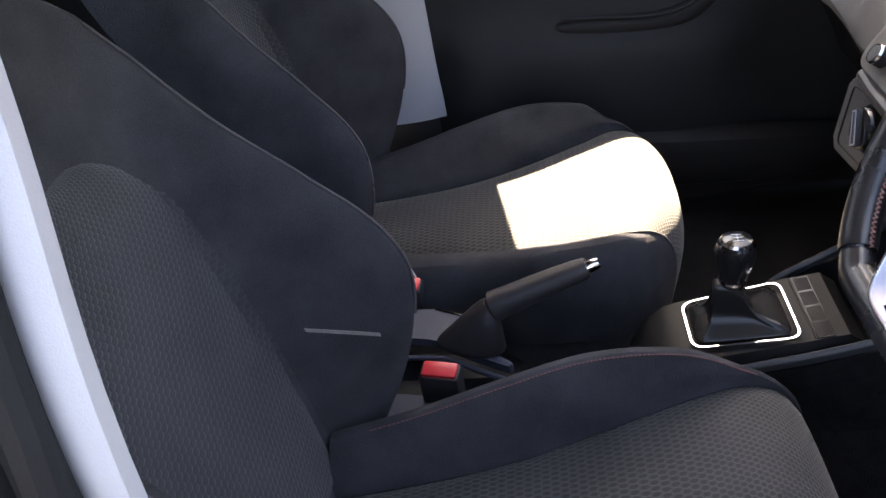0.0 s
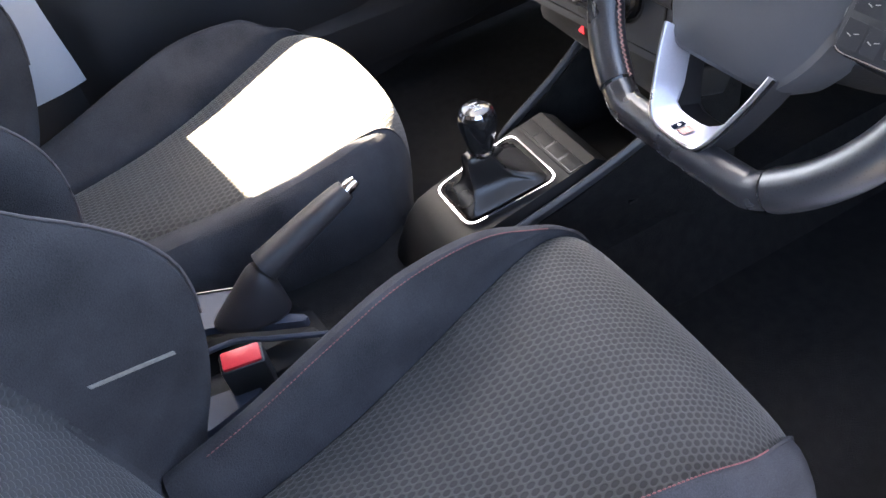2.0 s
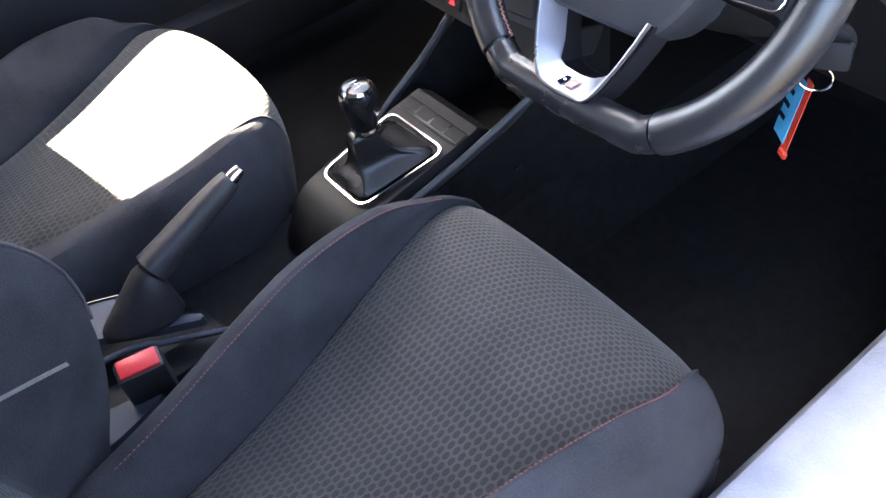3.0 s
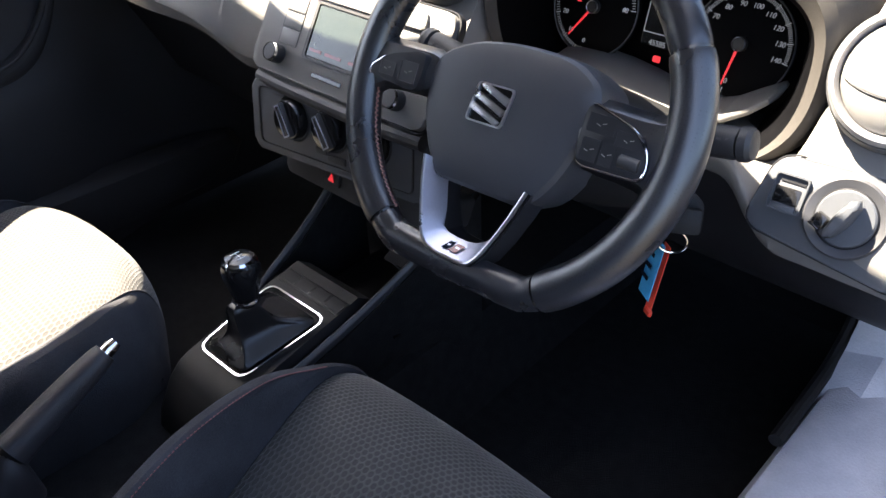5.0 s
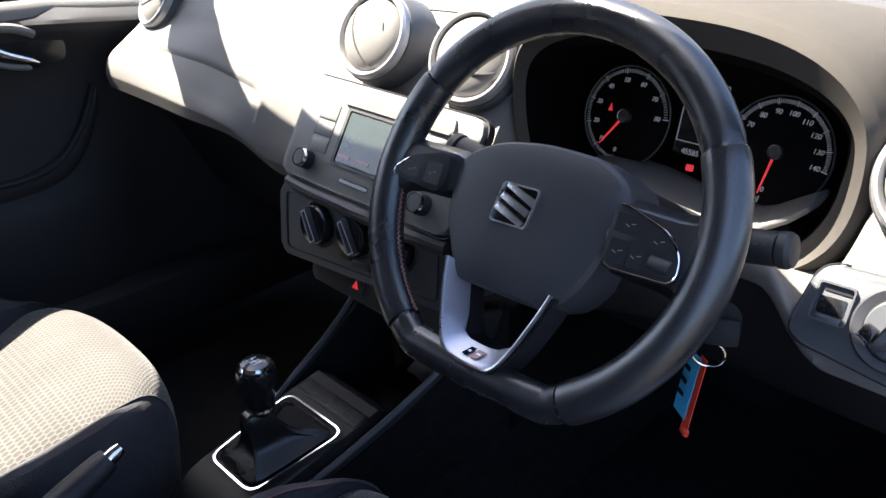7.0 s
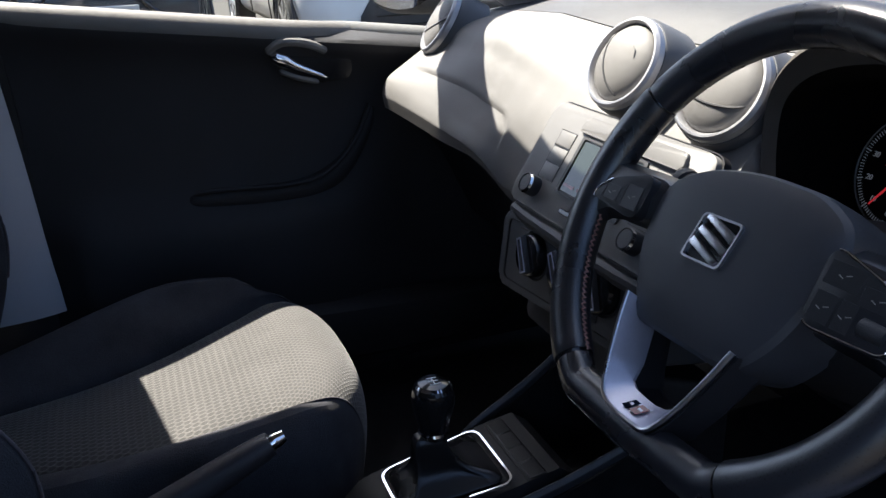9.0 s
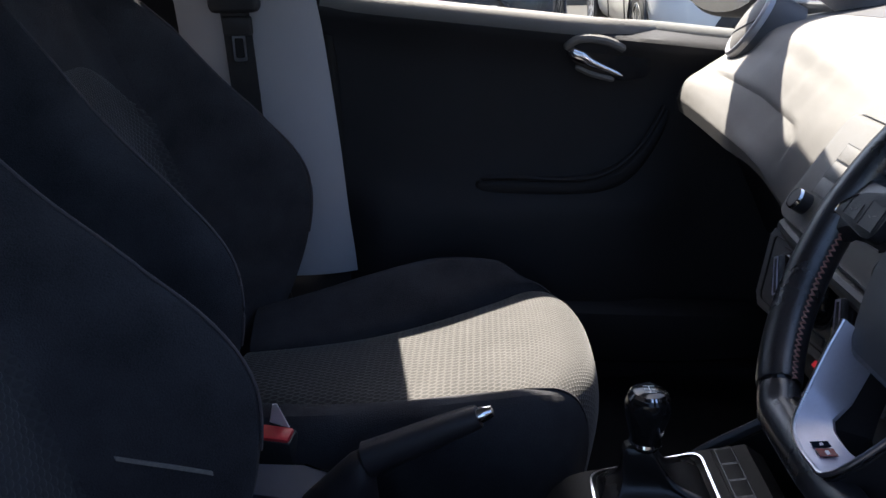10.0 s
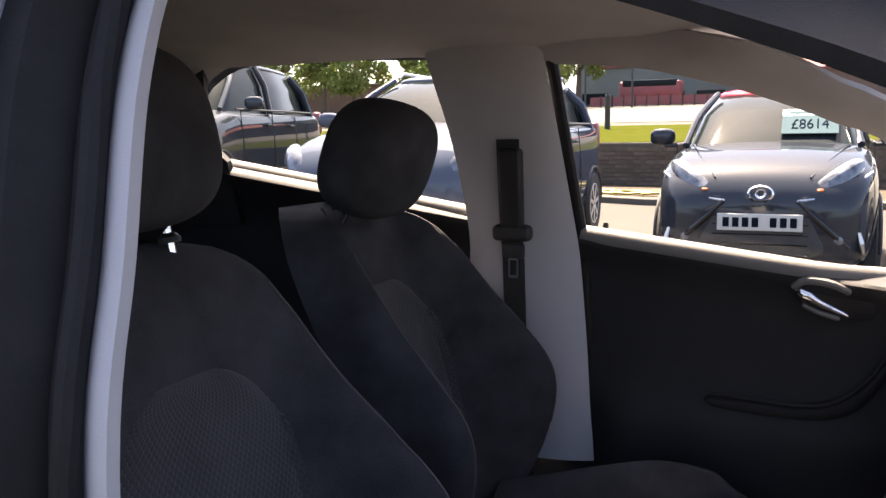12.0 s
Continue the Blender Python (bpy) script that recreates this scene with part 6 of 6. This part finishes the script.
for row in range(9):
    for k in range(-130, 130):
        y = k * 0.225 + (0.1125 if row % 2 else 0)
        if not -4.6 < y < 2.0:
            n = len(verts)
            z = 0.405 + row * 0.075
            verts += [(-14.02, y - 0.107, z - 0.032), (-14.02, y + 0.107, z - 0.032), (-14.02, y + 0.107, z + 0.032), (-14.02, y - 0.107, z + 0.032),
                      (-14.035, y - 0.107, z - 0.032), (-14.035, y + 0.107, z - 0.032), (-14.035, y + 0.107, z + 0.032), (-14.035, y - 0.107, z + 0.032)]
            faces += [(n, n + 1, n + 2, n + 3), (n, n + 4, n + 5, n + 1), (n + 1, n + 5, n + 6, n + 2), (n + 2, n + 6, n + 7, n + 3), (n + 3, n + 7, n + 4, n)]
me = bpy.data.meshes.new("brickwork")
me.from_pydata(verts, [], faces)
me.materials.append(M_BRICK)
tagged(new("brickwork", me), kind="stuff").parent = wall
for k in range(-60, 60):
    c = new("coping", cap_me)
    c.parent = wall
    c.location = (-14.13, k * 0.45, 1.098)

# yellow hose lying in loops on the gravel
pts = []
for k in range(90):
    a = k * 0.42
    pts.append((-12.1 + 0.16 * math.sin(a) + 0.05 * math.sin(k * 0.9), -3.4 + 0.035 * k * 0.9 + 0.42 * math.cos(a), gz(-12.1, -3) + 0.05 + 0.025 * abs(math.sin(k * 0.37))))
hose = thing("garden_hose", "yellow hose lying in loose loops on the gravel", "hose")
part("hose_run", tube(smooth_path(pts, 3), 0.022, 7), M_HOSE, hose)


def post(x, y, h, r, label, name="bollard"):
    p = thing(name, label, "post", "posts", at=Matrix.Translation((x, y, gz(x))))
    part("shaft", lathe([(r, -0.2), (r, h - 0.03), (r * 0.8, h)], 12), M_BLACKPOST, p)
    if h > 2:
        part("arm", tube([(0, 0, h - 0.05), (0.1, 0.3, h + 0.15), (0.1, 1.0, h + 0.2)], 0.05, 8), M_BLACKPOST, p)
        part("lamp_head", box(0.25, 0.6, 0.1, 0.03, 2, Matrix.Translation((0.1, 1.1, h + 0.18))), M_BLACKPOST, p)
    return p


post(-24, -5.47, 1.05, 0.085, "black square-topped bollard in the grass")
post(-64, -16.4, 6.5, 0.08, "slim black street lamp post", "street_lamp")
post(-64, -12.8, 6.5, 0.08, "slim black street lamp post", "street_lamp")


# ---------------------------------------------------------------- parked cars
M_TYRE = mat("tyre_rubber", (0.02, 0.02, 0.02), (0.035, 0.035, 0.035), 20, 0.85, bump=0.3, fine=200)
M_ALLOY = mat("alloy", (0.55, 0.55, 0.57), (0.65, 0.65, 0.66), 20, 0.3, metal=0.9)
M_CARGLASS = mat("tinted_car_glass", (0.010, 0.014, 0.015), (0.016, 0.020, 0.021), 3, 0.05, rvar=0.02, spec=0.06)
M_LAMPGLASS = mat("lamp_glass", (0.035, 0.040, 0.050), (0.22, 0.235, 0.27), 16, 0.2, metal=0.3, coat=0.6)
M_AMBER = mat("amber_lamp", (0.75, 0.12, 0.03), (0.85, 0.2, 0.06), 20, 0.2)
M_PLATE = mat("number_plate", (0.42, 0.42, 0.40), (0.48, 0.48, 0.46), 10, 0.4)
M_PRICE = mat("price_card", (0.065, 0.10, 0.115), (0.075, 0.11, 0.125), 10, 0.9, spec=0.0)


def paint(name, c, k=1.1, metal=0.0):
    return mat(name, c, tuple(min(1, v * k) for v in c), 3, 0.7, metal=metal, coat=0.7, rvar=0.03, fine=40, spec=0.0)


def wheel(parent, x, y, r, side):
    w = part("wheel", lathe([(r * 0.62, -0.09), (r * 0.9, -0.1), (r, -0.07), (r, 0.07), (r * 0.9, 0.1), (r * 0.64, 0.09)], 32, Matrix.Translation((x, y, r)) @ pose(0, 0, 0, 90, 0, 0)), M_TYRE, parent, "black tyre")
    d = Matrix.Translation((x, y, r)) @ pose(0, 0, 0, -90 * side, 0, 0)
    part("rim", lathe([(r * 0.64, 0.02), (r * 0.64, 0.092), (r * 0.60, 0.095), (r * 0.57, 0.03), (0.02, 0.02)], 32, d), M_ALLOY, w, "alloy rim")
    for k in range(7):
        part("spoke", box(0.05, r * 0.56, 0.03, 0.008, 1, d @ pose(0, 0, 0, 0, 0, k * 360 / 7) @ Matrix.Translation((0, r * 0.31, 0.078))), M_ALLOY, w)
    return w


def parked_car(label, at, L, W, H, body_m, roof_m, hood=0.0, snout="oval", price=False, roof_rails=False):
    """A five-door car; its nose at x = 0, its tail at x = -L; hood raises bonnet and belt line."""
    h = W / 2
    car = thing("parked_car", label, "car", "parked cars", at=at)
    st = [(0.0, .62, .34, .50, .60), (-.05, .76, .24, .56, .69), (-.16, .88, .20, .64, .77), (-.35, .965, .18, .70, .85), (-.65, 1.0, .18, .76, .915), (-1.0, 1.0, .18, .82, .965),
          (-1.15, 1.0, .18, .84, .965), (-1.9, 1.0, .18, .87, .97), (-L + .7, 1.0, .18, .92, 1.0), (-L + .25, .965, .22, .93, 1.0), (-L + .06, .90, .30, .88, .97), (-L, .80, .38, .78, .90)]
    rings = []
    for x, w, zb, zs, zt in st:
        w *= h
        lift = hood * (1.0 if x < -0.1 else 0.75)
        half = [(w * .80, zb), (w * .96, zb + .07), (w * 1.0, zb + .5 * (zs + lift - zb)), (w * .985, zs + lift), (w * .93, zs + lift + .5 * (zt - zs)), (w * .78, zt + lift - .01), (w * .45, zt + lift + .008)]
        rings.append([(x, y, z) for y, z in half] + [(x, 0, zt + lift + .015)] + [(x, -y, z) for y, z in half[::-1]])
    body = part("body", loft(rings), body_m, car, level=2)
    bz = 0.955 + hood
    rf, rr, rh = -1.78, -L + 0.62, h * 0.70

    def outline(x0, x1, hw, z, r):
        return [(x, y, z) for x, y in rounded([(x0, -hw * 0.86), (x0, hw * 0.86), ((x0 + x1) / 2, hw), (x1, hw * 0.88), (x1, -hw * 0.88), ((x0 + x1) / 2, -hw)], r)]

    def bulge(x0, x1, hw, z, r, b=0.09):
        return [(x + b * (1 - (y / hw) ** 2) * (1 if x > (x0 + x1) / 2 else -0.5), y, z) for x, y, z in outline(x0, x1, hw, z, r)]
    glass = part("glasshouse", loft([bulge(-.98, -L + .16, h * .93, bz - .02, .18), bulge(-1.36, -L + .36, h * .84, bz + .55 * (H - bz - .06), .2), bulge(rf, rr, rh, H - .065, .22)]), M_CARGLASS, car, "dark reflective car windows")
    roof = part("roof", loft([bulge(rf + .085, rr - .04, rh + .030, H - .118, .22), bulge(rf + .04, rr - .02, rh + .018, H - .075, .22), bulge(rf - .02, rr + .03, rh + .004, H - .035, .22), bulge(rf - .25, rr + .25, rh * .75, H - .005, .2), bulge(rf - .6, rr + .5, rh * .3, H, .1, .03)]), roof_m, car, "painted roof", level=1)
    for s in (-1, 1):
        part("pillar", tube(smooth_path([(-1.0 + .02, s * h * .83, bz - .01), (-1.38, s * h * .765, bz + .55 * (H - bz - .06)), (rf + .02, s * rh * .90, H - .06)], 5), 0.026, 8), body_m, car)
        part("pillar", tube([(-2.15, s * h * .945, bz - .02), (-2.2, s * h * .86, bz + .55 * (H - bz - .06)), (-2.25, s * rh * 1.01, H - .07)], 0.034, 8), M_PLASTIC, car)
        part("pillar", tube([(-L + .55, s * h * .90, bz - .02), (-L + .66, s * h * .82, bz + .55 * (H - bz - .06)), (-L + .80, s * rh * .96, H - .10)], 0.050, 8), body_m, car)
        part("window_line", tube(smooth_path([(-1.12, s * h * .955, bz - .005), (-1.6, s * h * .985, bz), (-2.4, s * h * .98, bz + .012), (-L + .5, s * h * .92, bz + .03)], 6), 0.012, 6), M_PLASTIC, car)
        for x0 in (-1.22, -2.15, -2.95 if L > 3.8 else -2.85):
            part("door_gap", tube(smooth_path([(x0, s * h * .968, bz - .02), (x0 - .01, s * h * 1.002, .62), (x0 + .02, s * h * .985, .30)], 6), 0.006, 6), M_PLASTIC, car)
        for x0 in (-1.98, -2.75):
            part("door_handle", box(.17, .03, .03, .010, 2, Matrix.Translation((x0, s * h * 1.005, .80 + hood))), body_m, car)
        mir = part("mirror", place(superblob(.075, .10, .07, .7), Matrix.Translation((-1.28, s * (h + .10), bz + .06))), body_m, car, "door mirror", level=1)
        part("mirror_foot", box(.06, .12, .03, .01, 1, Matrix.Translation((-1.25, s * (h + .02), bz - .01))), M_PLASTIC, mir)
        # lamps
        if snout == "cross":
            stations = ((-.015, h * .30, h * .33, .675, .685, .015), (-.06, h * .40, h * .56, .69, .735, .075), (-.16, h * .54, h * .76, .745, .80, .115), (-.32, h * .70, h * .90, .84, .87, .09))
        else:
            stations = ((-.045, h * .52, h * .60, .60 + hood * .75, .63 + hood * .75, .05), (-.10, h * .60, h * .85, .605 + hood * .8, .650 + hood * .8, .13), (-.25, h * .76, h * .965, .64 + hood * .9, .67 + hood * .9, .16), (-.46, h * .90, h * .995, .70 + hood, .72 + hood, .09))
        lamp = part("headlight", loft([[(x, s * y0, z0), (x + .015, s * (y0 + y1) / 2, (z0 + z1) / 2 + .02), (x, s * y1, z1), (x - .03, s * y1 * .98, z1 + t), (x - .05, s * (y0 + y1) / 2, (z0 + z1) / 2 + t + .03), (x - .03, s * y0, z0 + t)] for x, y0, y1, z0, z1, t in stations]), M_LAMPGLASS, car, "clear headlight", level=1)
        part("indicator", place(superblob(.015, .022, .010, .8, 14, 8), Matrix.Translation((-.12, s * h * .72, .645 + hood * .8) if snout != "cross" else (-.06, s * h * .48, .745))), M_AMBER, lamp, "amber indicator")
        part("fog_lamp", lathe([(.028, 0), (.028, .012), (.018, .016)], 20, Matrix.Translation((-.085, s * h * .70, .40) if snout != "cross" else (-.03, s * h * .64, .43)) @ pose(0, 0, 0, 0, 90, 0)), M_LAMPGLASS, car, "round fog lamp")
        part("tail_light", place(superblob(.10, .06, .16, .6, 16, 10), Matrix.Translation((-L + .10, s * h * .86, .86 + hood))), M_REDPAINT, car, "red tail light", level=1)
        for x0 in (-.68, -L + .62):
            wheel(car, x0, s * (h - .10), .30 + hood * .2, s)
            part("wheel_arch", tube([(x0 + (.355 + hood * .2) * math.cos(a), s * (h * .985), .30 + hood * .2 + (.355 + hood * .2) * math.sin(a)) for a in np.linspace(0.0, math.pi, 18)], .012, 8), M_PLASTIC, car)
        if roof_rails:
            part("roof_rail", tube([(rf - .1, s * rh * .92, H - .03), (rf - .2, s * rh * .92, H + .02), (rr + .2, s * rh * .92, H + .02), (rr + .1, s * rh * .92, H - .03)], .016, 8), M_SATIN, car)
        # front skirt blades
        if snout == "cross":
            part("bumper_blade", tube(smooth_path([(-.0, s * h * .31, .675), (.012, s * h * .44, .58), (-.01, s * h * .58, .48), (-.06, s * h * .72, .38)], 5), [.012] * 4 + [.02] * 8 + [.014] * 4, 8), M_GLOSS, car, "gloss black cross blade")
            part("headlight_line", tube(smooth_path([(-.01, s * h * .30, .675), (-.05, s * h * .50, .70), (-.16, s * h * .72, .765), (-.33, s * h * .90, .85)], 5), .009, 6), M_ALLOY, car, "silver line under the lamp")
            part("corner_blade", tube([(-.09, s * h * .80, .48), (-.085, s * h * .82, .41), (-.10, s * h * .84, .34)], [.010, .018, .010], 8), M_ALLOY, car, "silver corner blade")
        else:
            part("bumper_blade", loft([[(x, s * y, z), (x + .02, s * y, z + .03), (x, s * (y + .03), z + .05)] for x, y, z in ((-.02, h * .42, .52 + hood * .7), (-.03, h * .56, .44 + hood * .5), (-.08, h * .72, .34 + hood * .3))]), body_m, car)
    grille = part("grille", loft([[(.012 - .05 * (y / h) ** 2, y, z0), (.022 - .05 * (y / h) ** 2, y, (z0 + z1) / 2), (.008 - .05 * (y / h) ** 2, y, z1), (-.05, y, z1), (-.05, y, z0)] for y, z0, z1 in ((-h * .52, .36, .40), (-h * .40, .30, .52 + hood * .6), (0, .28, .545 + hood * .6), (h * .40, .30, .52 + hood * .6), (h * .52, .36, .40))]), M_PLASTIC, car, "black lower grille")
    for k in range(4):
        part("grille_bar", box(.012, h * .8, .010, .003, 1, Matrix.Translation((.018, 0, .33 + .055 * k + hood * .4 * k / 3))), M_GLOSS, grille)
    pl = part("number_plate", box(.012, .52, .111, .004, 1, Matrix.Translation((.034, 0, .50 + hood * .5))), M_PLATE, car, "white number plate with dark bars")
    for k in range(7):
        part("plate_bar", box(.003, .040, .062, 0, 1, Matrix.Translation((.0415, -.205 + .060 * k + (.05 if k > 3 else 0), .50 + hood * .5))), M_DARKINK, pl)
    e = part("emblem", lathe([(.062, .0), (.072, .010), (.062, .020), (.056, .010)], 28, Matrix.Translation((-.02, 0, .655 + hood * .8)) @ pose(0, 0, 0, 0, 78, 0) @ Matrix.Diagonal((.78, 1.15, 1, 1)), hollow=True), M_CHROME, car, "plain chrome oval emblem")
    part("emblem_bar", lathe([(.026, .0), (.034, .008), (.026, .016), (.02, .008)], 20, Matrix.Translation((-.016, 0, .655 + hood * .8)) @ pose(0, 0, 0, 0, 78, 0), hollow=True), M_CHROME, e)
    part("bonnet_gap", tube(smooth_path([(-.06, -h * .50, .655 + hood * .8), (-.02, 0, .615 + hood * .75), (-.06, h * .50, .655 + hood * .8)], 8), .006, 6), M_PLASTIC, car)
    for sd in (-1, 1):
        part("bonnet_crease", tube(smooth_path([(-.12, sd * h * .40, .742 + hood), (-.45, sd * h * .58, .868 + hood), (-.95, sd * h * .74, .952 + hood)], 6), .007, 6), body_m, car)
    for y0, y1 in ((-h * .55, h * .10), (h * .05, h * .62)):
        part("wiper", tube([(-1.02, y0, bz + .010), (-1.06, (y0 + y1) / 2, bz + .03), (-1.10, y1, bz + .035)], .009, 6), M_PLASTIC, car)
    if price:
        m = Matrix.Translation((-1.165, h * .36, bz + .160)) @ pose(0, 0, 0, 31, 0, 90) @ Matrix.Diagonal((1, 1.9, 1, 1))
        card = part("price_card", box(.39, .18, .006, 0, 1, m), M_PRICE, car, "pale blue price card in the windscreen")
        word("price_text", "£8614", .105, m @ Matrix.Translation((0, -.024, .004)), M_DARKINK, card, "dark price figures", depth=.002)
        part("card_header", box(.39, .050, .008, 0, 1, m @ Matrix.Translation((0, .070, .001))), M_BLUETAG, card, "blue header strip")
        part("header_bar", box(.30, .018, .010, 0, 1, m @ Matrix.Translation((0, .068, .002))), M_PRICE, card, "plain pale bar")
    return car


P_DARK = paint("dark_grey_paint", (0.022, 0.026, 0.034))
P_BLUE = paint("silver_blue_paint", (0.060, 0.072, 0.098))
P_SLATE = paint("slate_paint", (0.030, 0.036, 0.042))
P_WHITE = paint("white_paint", (0.72, 0.71, 0.68), 1.05, 0.0)
P_RED = paint("red_roof_paint", (0.30, 0.015, 0.03), 1.1, 0.0)
parked_car("dark grey city car with a red roof, parked nose out", Matrix.Translation((-4.72, -0.04, gz(-5.5))), 3.46, 1.47, 1.505, P_DARK, P_RED, 0.08, "cross", price=True)
parked_car("silver-blue crossover parked nose out", Matrix.Translation((-4.35, -2.72, gz(-5.5, -3))) @ pose(0, 0, 0, 0, 0, 2), 4.3, 1.84, 1.66, P_BLUE, P_BLUE, 0.22, roof_rails=True)
parked_car("slate grey hatchback parked at a slant", Matrix.Translation((-4.8, -5.75, gz(-6.5, -6.5) + 0.06)) @ pose(0, 0, 0, 0, 0, 15), 4.3, 1.80, 1.74, P_SLATE, P_SLATE, 0.20)
parked_car("white car parked in the next bay", Matrix.Translation((-5.1, 2.16, gz(-5.5))), 4.0, 1.78, 1.50, P_WHITE, P_WHITE, 0.08)


# ---------------------------------------------------------------- distance
def tree(x, y, hgt, spread, seed):
    rng = random.Random(seed)
    t = thing("tree", "broad leafy green tree", "tree", "trees", at=Matrix.Translation((x, y, gz(x))))
    trunk = part("trunk", tube(smooth_path([(0, 0, -0.2), (0.1, 0.05, hgt * .25), (-0.05, 0.1, hgt * .55), (0.1, 0, hgt * .85)], 4), [hgt * .035 * (1 - .07 * k) for k in range(13)], 9), M_BARK, t)
    for k in range(6):
        a = k * 1.1 + rng.random()
        part("limb", tube(smooth_path([(0, 0, hgt * (.28 + .07 * k)), (spread * .25 * math.cos(a), spread * .25 * math.sin(a), hgt * (.42 + .07 * k)), (spread * .6 * math.cos(a), spread * .6 * math.sin(a), hgt * (.50 + .07 * k))], 4), [hgt * .012 * (1 - .08 * j) for j in range(9)], 6), M_BARK, trunk)
    vs, fs = [], []
    clumps = [(rng.gauss(0, .42) * spread, rng.gauss(0, .42) * spread, hgt * rng.uniform(.32, .95), rng.uniform(.18, .34) * spread) for _ in range(26)]
    for cx_, cy_, cz_, cr in clumps:
        k_ = math.sqrt(max(0.1, 1 - ((cz_ / hgt - .6) / .42) ** 2))
        cx_, cy_ = cx_ * k_, cy_ * k_
        for _ in range(200):
            d = Vector((rng.gauss(0, 1), rng.gauss(0, 1), rng.gauss(0, .8)))
            p = Vector((cx_, cy_, cz_)) + d.normalized() * cr * rng.uniform(.6, 1.05)
            a, b = Vector((rng.gauss(0, 1), rng.gauss(0, 1), rng.gauss(0, 1))).normalized() * .12, Vector((rng.gauss(0, 1), rng.gauss(0, 1), rng.gauss(0, 1))).normalized() * .19
            n = len(vs)
            vs += [p - b, p + a, p + b, p - a]
            fs.append((n, n + 1, n + 2, n + 3))
    me = bpy.data.meshes.new("crown")
    me.from_pydata([tuple(v) for v in vs], [], fs)
    me.materials.append(M_LEAF)
    tagged(new("crown", me), "crown of many small green leaves", kind="stuff").parent = t


for i, (x, y, hg, sp) in enumerate(((-60, -34.5, 6.6, 3.0), (-64, -31.5, 5.6, 2.6), (-74, -19.6, 9.0, 3.2), (-62, -38.5, 8.0, 3.6), (-66, -45.5, 9.0, 4.4), (-70, -53, 9.5, 4.6), (-74, -61, 9, 4.5), (-76, -72, 9, 5), (-80, -24.5, 8.0, 3.4))):
    tree(x, y, hg, sp, 11 + i)


def hall(label, x, y0, y1, hgt, deep, m, bays, roof_m=None):
    b = thing("industrial_building", label, "building", "far buildings", at=Matrix.Translation((x, 0, gz(x) - .3)))
    part("wall", span(-deep, 0, y0, y1, 0, hgt, 0.02, 1), m, b)
    part("roof", loft([[(.3, y, hgt), (-deep / 2, y, hgt + 1.2), (-deep - .3, y, hgt), (-deep - .3, y, hgt - .2), (.3, y, hgt - .2)] for y in (y0 - .3, y1 + .3)]), roof_m or M_SHED, b, smooth=False)
    w = (y1 - y0) / bays
    for k in range(bays):
        wn_ = part("window", span(.0, .08, y0 + w * (k + .15), y0 + w * (k + .85), hgt * .05, hgt * .15), M_CARGLASS, b, smooth=False)
        part("sill", span(.0, .14, y0 + w * (k + .12), y0 + w * (k + .88), hgt * .04, hgt * .05), M_KERB, wn_, smooth=False)
    return b


shop = hall("long grey-green industrial building with a red sign", -92, -24.5, 12, 11.5, 14, M_SHED, 9)
part("sign", span(.1, .25, -22.2, -18.4, 4.4, 6.4, .02, 1), M_REDPAINT, shop, "red sign board")
part("sign_bar", span(.25, .30, -21.6, -19.0, 5.2, 5.6), M_WHITE, shop, "plain white bar")
hall("low brick building with a red roof edge", -84, -6, 14, 3.4, 8, M_BRICKFAR, 7, M_REDPAINT)
hall("low brown brick building behind the trees", -78, -58, -40, 3.4, 8, M_BRICKFAR, 7)
fence = thing("red_fence", "low red railings and panels beyond the road", "fence")
for k in range(12):
    y = -17.5 + k * 0.95
    p_ = part("panel", span(-70.05, -69.95, y, y + .85, gz(-70) + .15, gz(-70) + .85), M_REDPAINT, fence, smooth=False)
    part("post", span(-70.06, -69.9, y + .86, y + .93, gz(-70) - .1, gz(-70) + .95), M_BLACKPOST, fence, smooth=False)
bus = thing("red_van", "red and dark van parked beyond the road", "van", at=Matrix.Translation((-74, -13.2, gz(-74))))
part("body", box(2.0, 5.2, 1.5, .2, 3, Matrix.Translation((0, 0, 1.35))), M_REDPAINT, bus)
part("windows", box(2.04, 4.6, .6, .1, 2, Matrix.Translation((0, 0, 1.9))), M_CARGLASS, bus)
for y in (-1.6, 1.6):
    part("wheel", lathe([(.2, -.1), (.36, -.08), (.36, .08), (.2, .1)], 20, Matrix.Translation((.95, y, .36)) @ pose(0, 0, 0, 0, 90, 0)), M_TYRE, bus)
